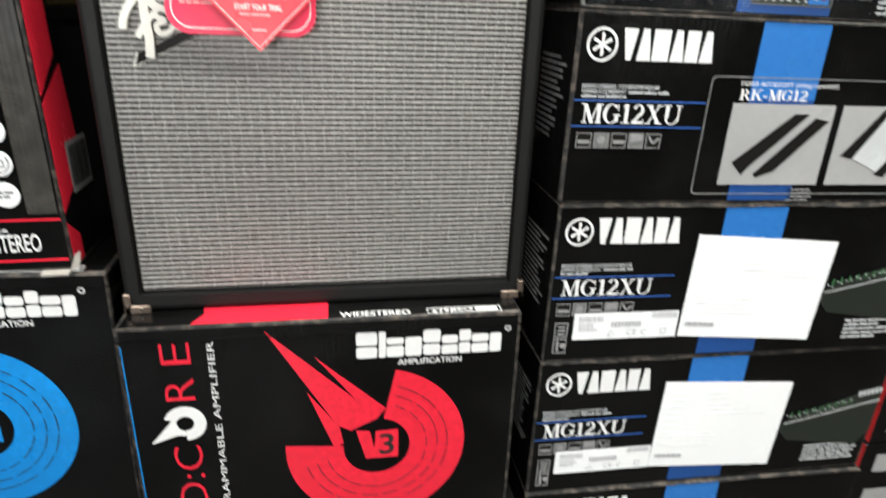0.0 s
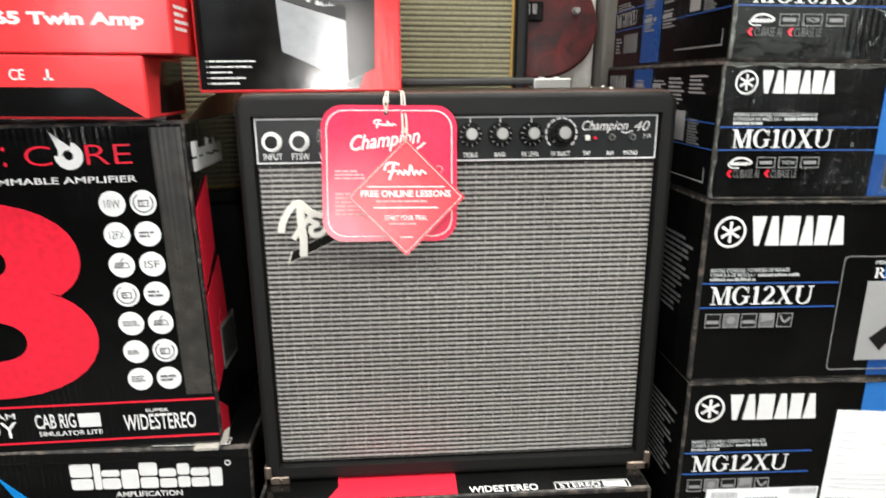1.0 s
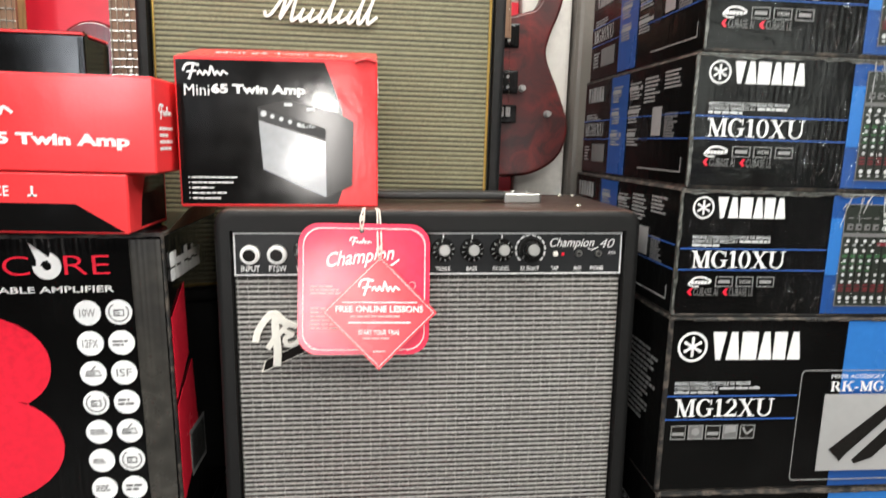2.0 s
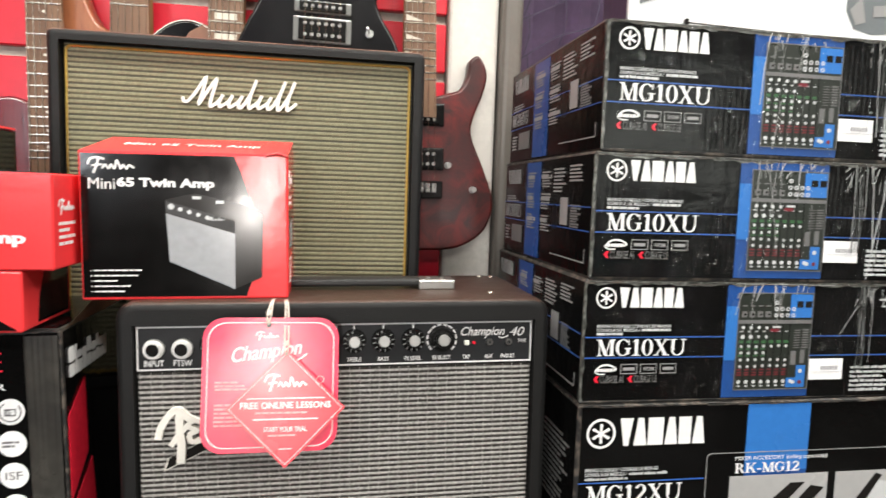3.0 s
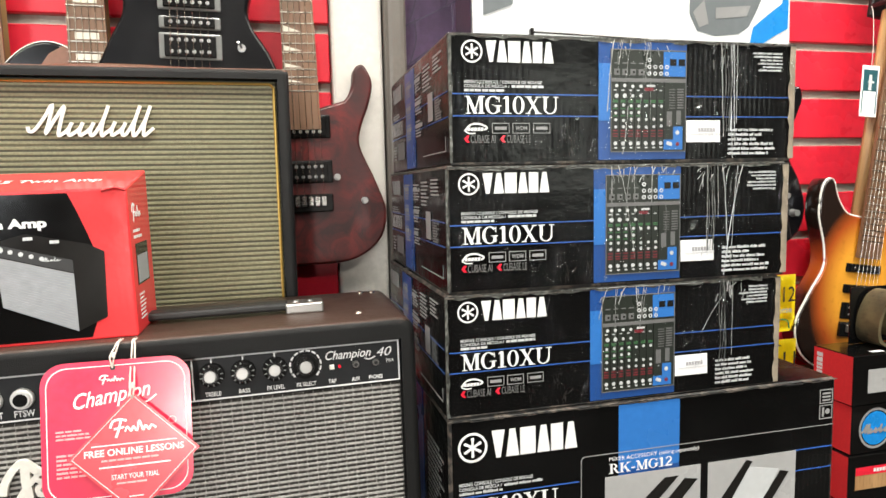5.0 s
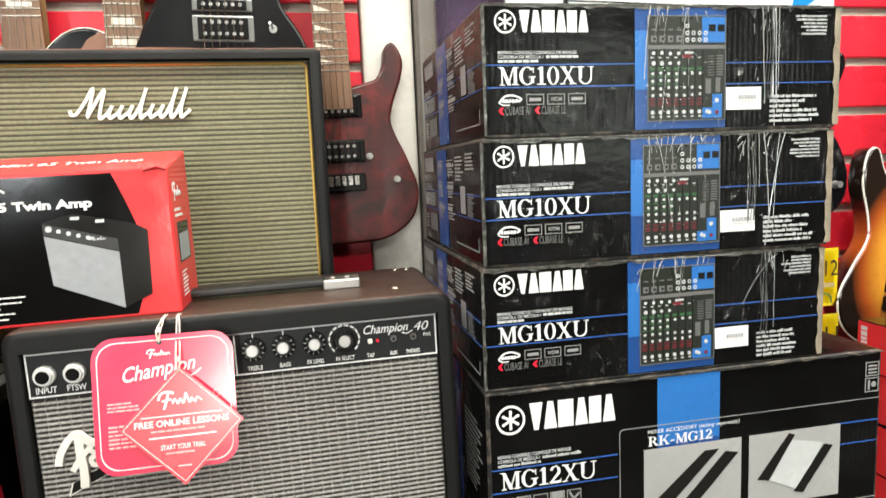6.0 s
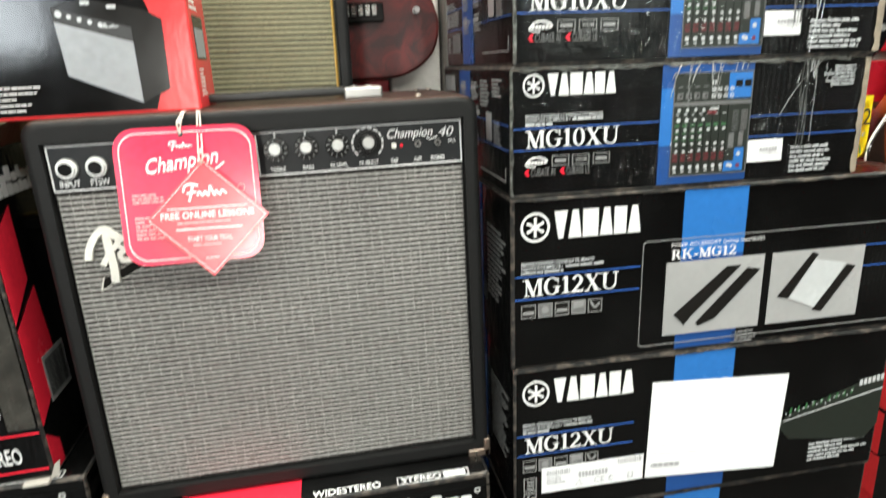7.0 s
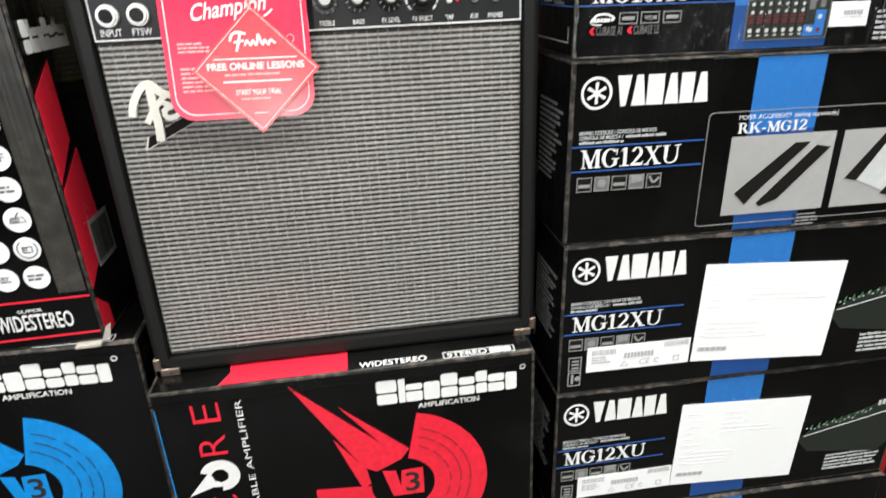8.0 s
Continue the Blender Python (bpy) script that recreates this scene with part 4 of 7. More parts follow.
    fine_print(bm, s, 0.015, 0.018, 0.04, 0.04, 5, rng, fill=0.5)
    patch(bm, s, 0.22, 0.015, 0.33, 0.0162), patch(bm, s, 0.329, 0.015, 0.330, 0.03)
    part("side_print", bm, GREY, t)
    part("side_picture", patch(bmesh.new(), s, 0.048, 0.018, 0.1, 0.042, 0.0002), DIM, t)
    part("side_label_print", fine_print(bmesh.new(), s, 0.284, 0.05, 0.315, 0.076, 9, rng, fill=0.7), DIM, t)
    flap_seam(t, w, d, h, rng, EDGE)
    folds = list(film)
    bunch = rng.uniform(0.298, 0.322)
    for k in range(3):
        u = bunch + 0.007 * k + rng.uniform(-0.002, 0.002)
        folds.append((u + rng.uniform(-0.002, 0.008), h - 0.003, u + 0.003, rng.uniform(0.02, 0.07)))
    # short glints near the top edge, laid on as pale cords
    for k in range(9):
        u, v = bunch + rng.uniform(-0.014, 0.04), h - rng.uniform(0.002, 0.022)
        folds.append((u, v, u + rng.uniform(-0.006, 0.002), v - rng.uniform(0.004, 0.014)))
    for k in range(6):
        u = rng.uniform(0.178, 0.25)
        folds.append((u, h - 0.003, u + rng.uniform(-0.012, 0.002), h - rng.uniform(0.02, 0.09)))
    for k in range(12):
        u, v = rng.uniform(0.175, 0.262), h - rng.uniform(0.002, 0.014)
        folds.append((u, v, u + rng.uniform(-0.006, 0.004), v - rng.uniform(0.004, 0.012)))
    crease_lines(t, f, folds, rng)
    bm = bmesh.new()
    nx, nz = 54, 18
    grid = [[bm.verts.new((-0.0008 + (w + 0.0016) * i / nx, -0.0026 - 0.0007 * noise.noise((i * 0.55 + seed, j * 0.21, seed)), 0.001 + (h - 0.002) * j / nz)) for i in range(nx + 1)] for j in range(nz + 1)]
    for j in range(nz):
        for i in range(nx):
            bm.faces.new((grid[j][i], grid[j][i + 1], grid[j + 1][i + 1], grid[j + 1][i])).smooth = True
    part("film_sheet", bm, FILM, t, "creased clear packing film")
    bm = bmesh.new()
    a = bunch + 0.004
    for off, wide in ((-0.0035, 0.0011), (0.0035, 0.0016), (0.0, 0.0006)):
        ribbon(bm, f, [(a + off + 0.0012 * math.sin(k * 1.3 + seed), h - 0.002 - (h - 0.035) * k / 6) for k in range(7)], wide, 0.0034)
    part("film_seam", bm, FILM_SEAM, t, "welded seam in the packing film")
    worn_shine_corner(t, f, w - 0.0085, w + 0.0005, h, rng, CARTON_LINER, "rubbed brown board corner", 0.0035)
    worn_shine_corner(t, f, 0.0, 0.0045, h, rng, FILM_SHINE, "film shine painted pale along the corner", 0.003)
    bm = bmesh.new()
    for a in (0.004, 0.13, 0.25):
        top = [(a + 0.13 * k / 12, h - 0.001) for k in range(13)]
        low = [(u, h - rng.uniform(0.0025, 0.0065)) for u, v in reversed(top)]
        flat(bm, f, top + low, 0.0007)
    part("film_fold", bm, FILM_SHINE, t, "film gathered along the top edge")
    return t


def large_mixer_carton(m, seed, label, with_sheet, group="large mixer cartons in the stack"):
    rng = random.Random(seed)
    w, d, h = 0.49, 0.36, 0.195
    t = thing("mixer_carton", m, label, "carton", group)
    carton(w, d, h, t, BLACK_CARTON, EDGE, rng)
    f = Side((0, 0, 0), (1, 0, 0), (0, 0, 1))
    part("blue_band", patch(bmesh.new(), f, 0.196, 0.115, 0.273, h - 0.004), BLUE, t, "printed blue band")
    part("deep_blue_band", patch(bmesh.new(), f, 0.196, 0.004, 0.273, 0.115), DEEP_BLUE, t)
    bm = ring_mark(bmesh.new(), f, 0.0265, 0.163, 0.0162)
    part("brand_mark", wordmark(bm, f, 0.0475, 0.149, 0.149, 0.179), WHITE, t, "white brand mark drawn as blocks")
    bm = lettering(bmesh.new(), f, "MIXING CONSOLE / CONSOLE DE MIXAGE", 0.011, 0.1213, 0.0935, 0.1253, 0.0002, 0.02)
    lettering(bm, f, "CONSOLA DE MEZCLA /", 0.011, 0.1165, 0.058, 0.1203, 0.0002, 0.02)
    letter_print(bm, f, 0.061, 0.1155, 0.11, 0.1208, 1, rng, 0.0002)
    letter_print(bm, f, 0.011, 0.111, 0.06, 0.116, 1, rng, 0.0002)
    part("fine_print", bm, PICTURE_PALE, t)
    for v in (0.1085, 0.0825):
        for a, b in ((0.004, 0.148), (0.43, w - 0.004)):
            part("blue_line", patch(bmesh.new(), f, a, v, b, v + 0.0013), LINE_BLUE, t)
    part("model_lettering", serif_lettering(bmesh.new(), f, "MG12XU", 0.013, 0.0865, 0.123, 0.106, 0.0005), WHITE, t, "white model lettering")
    for k in range(5):
        u = 0.011 + 0.0192 * k
        sq = part("feature_icon", patch(bmesh.new(), f, u, 0.061, u + 0.0165, 0.0765), (PICTURE_DARK, DIM)[k % 2], t)
        bm = outline(bmesh.new(), f, [(u, 0.061), (u + 0.0165, 0.061), (u + 0.0165, 0.0765), (u, 0.0765)], 0.0008, 0.0004)
        if k == 1:
            disc(bm, f, u + 0.008, 0.0695, 0.0045, 0.0005, 10)
        elif k == 3:
            flat(bm, f, [(u + 0.002, 0.067), (u + 0.0145, 0.069), (u + 0.0145, 0.0755), (u + 0.002, 0.0755)], 0.0005)
        elif k == 4:
            ribbon(bm, f, [(u + 0.003, 0.074), (u + 0.008, 0.067), (u + 0.014, 0.072)], 0.0022, 0.0005)
        else:
            patch(bm, f, u + 0.002, 0.0655, u + 0.0145, 0.069, 0.0005)
        part("icon_drawing", bm, GREY, sq)
    if not with_sheet:
        bm = outline(bmesh.new(), f, round_rect(0.150, 0.011, 0.5, 0.137, 0.005, 4)[: -1], 0.0009, 0.0004)
        for v in [v for v in bm.verts if v.co.x > w - 0.003]:
            v.co.x = w - 0.003
        part("accessory_outline", bm, GREY, t, "thin white printed outline")
        bm = serif_lettering(bmesh.new(), f, "RK-MG12", 0.184, 0.1135, 0.264, 0.1245, 0.0008)
        lettering(bm, f, "MIXER ACCESSORY (selling separately)", 0.184, 0.1265, 0.298, 0.1325, 0.0008)
        part("accessory_lettering", bm, WHITE, t)
        for k, u in enumerate((0.179, 0.311)):
            pic = part("accessory_picture", patch(bmesh.new(), f, u, 0.022, u + 0.122, 0.110, 0.0008), PICTURE_GREY, t, "printed grey picture of rack rails")
            bm = bmesh.new()
            if k == 0:
                flat(bm, f, [(u + 0.012, 0.047), (u + 0.075, 0.1), (u + 0.093, 0.1), (u + 0.034, 0.043), (u + 0.026, 0.033)], 0.0013)
                flat(bm, f, [(u + 0.04, 0.034), (u + 0.101, 0.096), (u + 0.118, 0.093), (u + 0.064, 0.037), (u + 0.044, 0.03)], 0.0013)
            else:
                flat(bm, f, [(u + 0.011, 0.055), (u + 0.052, 0.107), (u + 0.06, 0.104), (u + 0.026, 0.052)], 0.0013)
                flat(bm, f, [(u + 0.06, 0.034), (u + 0.1, 0.088), (u + 0.112, 0.085), (u + 0.073, 0.031)], 0.0013)
            part("rail_drawing", bm, PICTURE_DARK, pic)
            if k == 1:
                bm = flat(bmesh.new(), f, [(u + 0.028, 0.052), (u + 0.056, 0.098), (u + 0.098, 0.09), (u + 0.066, 0.036)], 0.0012)
                part("desk_drawing", bm, PICTURE_PALE, pic)
        bm = bmesh.new()
        care_icons(bm, f, 0.466, 0.144, 0.485, 0.181)
        fine_print(bm, f, 0.268, 0.002, 0.302, 0.018, 4, rng)
        part("care_print", bm, GREY, t)
    else:
        dx = rng.uniform(-0.002, 0.002) - 0.004
        sheet = part("paper_sheet", flat(bmesh.new(), f, [(0.168 + dx, 0.03), (0.345 + dx, 0.018), (0.351 + dx, 0.148), (0.171 + dx, 0.159)], 0.001), PAPER, t, "large white paper sheet stuck on")
        bm = bmesh.new()
        tilt = Side((0.168 + dx, 0, 0.03), (0.9978, 0, -0.066), (0.066, 0, 0.9978))
        fine_print(bm, tilt, 0.006, 0.03, 0.03, 0.118, 9, rng, 0.00131, fill=0.12)
        fine_print(bm, tilt, 0.055, 0.085, 0.095, 0.118, 4, rng, 0.00131, fill=0.12)
        fine_print(bm, tilt, 0.055, 0.08, 0.16, 0.093, 2, rng, 0.00131, fill=0.14)
        fine_print(bm, tilt, 0.012, 0.03, 0.1, 0.055, 4, rng, 0.00131, fill=0.14)
        part("sheet_print", bm, surface("very_faded_ink", (0.80, 0.805, 0.82), 0.5, bump=0), sheet)
        bm = bmesh.new()
        for k in range(16):
            patch(bm, tilt, 0.006 + 0.0024 * k, 0.014, 0.0075 + 0.0024 * k + (0.0008 if k % 3 else 0), 0.0195, 0.0014)
        part("sheet_bar_print", bm, PALE_INK, sheet)
        up = Side((0, 0, 0.0065), (1, 0, 0), (0, 0, 1))
        lab = part("serial_sticker", flat(bmesh.new(), up, [(0.034, 0.023), (0.163, 0.023), (0.163, 0.057), (0.034, 0.057)], 0.0006), PAPER, t, "white serial number sticker with bars")
        bm = bmesh.new()
        for u0, u1, v in ((0.04, 0.07, 0.046), (0.13, 0.16, 0.049)):
            u = u0
            while u < u1:
                patch(bm, up, u, v, u + 0.0011, v + 0.007, 0.0011)
                u += rng.uniform(0.0018, 0.0028)
        for k in range(9):
            patch(bm, up, 0.08 + 0.0042 * k, 0.0385, 0.0832 + 0.0042 * k, 0.0455, 0.0011)
        fine_print(bm, up, 0.04, 0.034, 0.068, 0.044, 3, rng, 0.0011)
        lettering(bm, up, "CE", 0.1, 0.0275, 0.113, 0.035, 0.0011)
        sector(bm, up, 0.122, 0.031, 0.0025, 0.0035, 30, 300, 0.0011, 12)
        outline(bm, up, [(0.076, 0.0275), (0.086, 0.0275), (0.081, 0.0345)], 0.0012, 0.0011)
        outline(bm, up, [(0.143, 0.0275), (0.15, 0.0275), (0.15, 0.035), (0.143, 0.035)], 0.0008, 0.0011)
        part("sticker_print", bm, PALE_INK, lab)
        pic = part("desk_picture", flat(bmesh.new(), f, [(0.34, 0.078), (0.36, 0.092), (0.475, 0.13), (0.487, 0.126), (0.487, 0.06), (0.47, 0.04), (0.36, 0.055)], 0.0004), MIXER_GREY, t, "printed picture of a mixing desk from the side")
        bm = bmesh.new()
        flat(bm, f, [(0.35, 0.082), (0.487, 0.112), (0.487, 0.1105), (0.35, 0.0808)], 0.0008)
        for k in range(6):
            patch(bm, f, 0.452 + 0.006 * k, 0.118 + 0.001 * k, 0.456 + 0.006 * k, 0.126 + 0.001 * k, 0.0008)
        for k in range(16):
            u = 0.352 + 0.006 * k
            disc(bm, f, u, 0.09 + 0.22 * (u - 0.352) + rng.uniform(-0.003, 0.005), 0.0012, 0.0009, 6)
        part("pale_detail", bm, PICTURE_PALE, pic)
        bm = bmesh.new()
        for k in range(9):
            u = 0.356 + 0.0105 * k
            flat(bm, f, [(u, 0.092 + 0.2 * (u - 0.356)), (u + 0.003, 0.092 + 0.2 * (u - 0.356)), (u + 0.004, 0.099 + 0.2 * (u - 0.356)), (u + 0.002, 0.099 + 0.2 * (u - 0.356))], 0.0008)
        part("green_detail", bm, GREEN, pic)
        bm = letter_print(bmesh.new(), f, 0.392, 0.016, 0.478, 0.045, 5, rng)
        part("address_print", bm, PICTURE_PALE, t)
        bm = bmesh.new()
        care_icons(bm, f, 0.012, 0.012, 0.028, 0.052)
        part("care_print", bm, GREY, t)
    s = Side((0, d, 0), (0, -1, 0), (0, 0, 1))
    bm = wordmark(bmesh.new(), s, 0.03, 0.15, 0.13, 0.178, 0.0002)
    part("side_lettering", bm, GREY, t)
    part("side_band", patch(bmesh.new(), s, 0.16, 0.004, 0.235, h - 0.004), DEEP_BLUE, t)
    bm = fine_print(bmesh.new(), s, 0.26, 0.06, 0.34, 0.15, 14, rng)
    part("side_print", bm, DIM, t)
    flap_seam(t, w, d, h, rng, EDGE)
    return t


def mixer_stack():
    y = -0.04
    bm = bmesh.new()
    for k in range(5):
        box(bm, 0.23, -0.03 + 0.09 * k, 0.068, 0.75, 0.03 + 0.09 * k, 0.0885, 0.002, 1)
    for x in (0.23, 0.46, 0.68):
        box(bm, x, -0.03, 0.0, x + 0.07, 0.39, 0.068, 0.002, 1)
    solid("pallet", bm, PALLET, "low wooden pallet under the mixer cartons", "pallet")
    z, hh = 0.0885, 0.195
    for k, (x, turn) in enumerate(((0.243, 0.5), (0.245, -0.4), (0.2445, 0.3), (0.2445, -0.3), (0.2425, 0.0))):
        top = k == 4
        large_mixer_carton(pose(x, y, z + hh * k, 0, 0, turn), 20 + k,
                           "black printed mixer carton with blue band and rack rail pictures" if top else "black printed mixer carton with a white paper sheet stuck on", not top)
    z += hh * 5
    films = (
        [(0.06, 0.004, 0.33, 0.1285), (0.17, 0.1285, 0.29, 0.1275), (0.33, 0.006, 0.332, 0.04)],
        [(0.318, 0.128, 0.327, 0.03), (0.338, 0.127, 0.331, 0.02), (0.345, 0.128, 0.322, 0.004), (0.19, 0.129, 0.21, 0.03)],
        [(0.3255, 0.004, 0.3215, 0.128), (0.222, 0.127, 0.205, 0.01), (0.328, 0.02, 0.325, 0.128), (0.19, 0.01, 0.196, 0.06)],
    )
    films[0][0] = (0.345, 0.125, 0.30, 0.07)
    for k, (x, turn) in enumerate(((0.242, 0.2), (0.2455, -0.3), (0.251, -0.2))):
        small_mixer_carton(pose(x, y, z + 0.131 * k, 0, 0, turn), 40 + k,
                           ("black printed mixer carton in creased clear film, on a larger carton", "black printed mixer carton with creased clear film", "black printed mixer carton, top of the stack, wrapped in film")[k], films[k])
    return z + 0.131 * 3


def white_carton(z):
    """A white product carton with a picture, lying on the mixer cartons."""
    t = thing("white_carton", pose(0.285, -0.012, z, 0, 0, -1), "white glossy product carton with grey and blue picture", "carton")
    rng = random.Random(8)
    carton(0.385, 0.07, 0.16, t, WHITE_CARTON, WHITE_CARTON, rng)
    f = Side((0, 0, 0), (1, 0, 0), (0, 0, 1))
    bm = flat(bmesh.new(), f, [(0.252, 0.034), (0.262, 0.016), (0.285, 0.011), (0.315, 0.014), (0.328, 0.022), (0.338, 0.04), (0.352, 0.07), (0.35, 0.12), (0.252, 0.12)])
    part("picture", bm, surface("picture_slate_print", (0.16, 0.18, 0.19), 0.3, bump=0), t, "printed dark grey device")
    bm = flat(bmesh.new(), f, [(0.330, 0.005), (0.345, 0.003), (0.360, 0.012), (0.380, 0.022), (0.381, 0.1), (0.372, 0.05), (0.352, 0.036), (0.334, 0.022)], 0.0004)
    part("blue_shape", bm, SKY_BLUE, t, "printed light blue ribbon")
    bm = flat(bmesh.new(), f, [(0.256, 0.036), (0.264, 0.02), (0.276, 0.024), (0.27, 0.05)], 0.0004)
    flat(bm, f, [(0.285, 0.03), (0.325, 0.034), (0.33, 0.046), (0.285, 0.042)], 0.0004)
    part("grey_shape", bm, GREY, t)
    part("small_picture", flat(bmesh.new(), f, [(0.012, 0.024), (0.044, 0.036), (0.05, 0.09), (0.012, 0.09)], 0.0004), bpy.data.materials["picture_slate_print"], t, "small printed picture")
    part("side_panel", patch(bmesh.new(), Side((0, 0.07, 0), (0, -1, 0), (0, 0, 1)), 0.004, 0.004, 0.066, 0.156), PURPLE_DARK, t, "dark purple printed side")
    bm = bmesh.new()
    box(bm, 0.062, -0.006, 0.0, 0.066, 0.001, 0.012, 0.001, 1)
    tube(bm, [Vector((0.066, -0.004, 0.008)), Vector((0.2, -0.005, 0.004)), Vector((0.38, -0.004, 0.001))], 0.0012)
    part("lid_tab", bm, PICTURE_DARK, t, "dark lid tab")


# ---- the guitar amplifier in the middle ----
def amp_cabinet(parent, hw, z0, z1, depth, side_t, bottom_t, top_t, radius, material, top_material, lip=0.012):
    """An open-fronted cabinet with rounded corners: front lip, walls, back."""
    bm = bmesh.new()
    outer = round_rect(-hw, z0, hw, z1, radius, 6)
    cx, cz = 0.0, (z0 + z1) / 2
    iu0, iu1, iv0, iv1 = -hw + side_t, hw - side_t, z0 + bottom_t, z1 - top_t
    inner = []
    for k, (cu, cv) in enumerate(((iu1, iv1), (iu0, iv1), (iu0, iv0), (iu1, iv0))):
        inner += [(cu, cv)] * 7
    n = len(outer)
    rings = []
    edge = 0.007
    for s in range(5):
        a = radians(90 * s / 4)
        q = edge * (1 - math.sin(a))
        y = edge * (1 - math.cos(a))
        rings.append([bm.verts.new((cx + (u - cx) * (1 - q / hw), -0.008 + y, cz + (v - cz) * (1 - q / (z1 - cz)))) for u, v in outer])
    back = [bm.verts.new((u, depth, v)) for u, v in outer]
    corner = {}
    front_in = []
    for u, v in inner:
        if (u, v) not in corner:
            corner[(u, v)] = bm.verts.new((u, -0.008, v))
        front_in.append(corner[(u, v)])
    deep = {key: bm.verts.new((key[0], lip, key[1])) for key in corner}
    loops = rings + [back]
    for a, b in zip(loops, loops[1:]):
        for k in range(n):
            f = bm.faces.new((a[k], a[(k + 1) % n], b[(k + 1) % n], b[k]))
            f.smooth = True
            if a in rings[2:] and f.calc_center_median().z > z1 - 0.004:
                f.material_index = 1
    for k in range(n):
        j = (k + 1) % n
        vs = [rings[0][k], rings[0][j], front_in[j], front_in[k]]
        bm.faces.new(vs if front_in[j] is not front_in[k] else vs[:3])
    keys = list(corner)
    for k in range(4):
        a, b = keys[k], keys[(k + 1) % 4]
        bm.faces.new((corner[a], corner[b], deep[b], deep[a]))
    bm.faces.new(back)
    return part("cabinet", bm, (material, top_material), parent, "black textured vinyl cabinet"), (iu0, iv0, iu1, iv1)


def knob(parent, x, z, r, turn):
    bm = cyl(bmesh.new(), (x, -0.003, z), (0, -1, 0), r * 1.12, r * 1.05, 0.006, 24)
    skirt = len(bm.verts)
    cyl(bm, (x, -0.011, z + 0.001), (0, -1, 0.1), r * 0.72, r * 0.62, 0.012, 40)
    for v in list(bm.verts)[skirt:]:
        a = math.atan2(v.co.z - z, v.co.x - x)
        if round(a / math.tau * 40) % 2:
            v.co.x, v.co.z = x + (v.co.x - x) * 1.09, z + (v.co.z - z) * 1.09
    ob = part("knob", bm, KNOB, parent, "black skirted plastic knob")
    part("knob_cap", cyl(bmesh.new(), (x, -0.0175, z + 0.002), (0, -1, 0.1), r * 0.53, r * 0.46, 0.0018, 24), KNOB_CAP, ob, "bright metal knob cap")
    f = Side((0, -0.0061, 0), (1, 0, 0), (0, 0, 1))
    bm = bmesh.new()
    for k in range(11 if r < 0.012 else 1):
        a = radians(turn + k * 30)
        c, s = math.cos(a), math.sin(a)
        flat(bm, f, [(x + c * r * q - s * e, z + s * r * q + c * e) for q, e in ((0.76, 0.0004), (1.0, 0.0004), (1.0, -0.0004), (0.76, -0.0004))])
    part("knob_scale", bm, GREY, ob)
    return ob


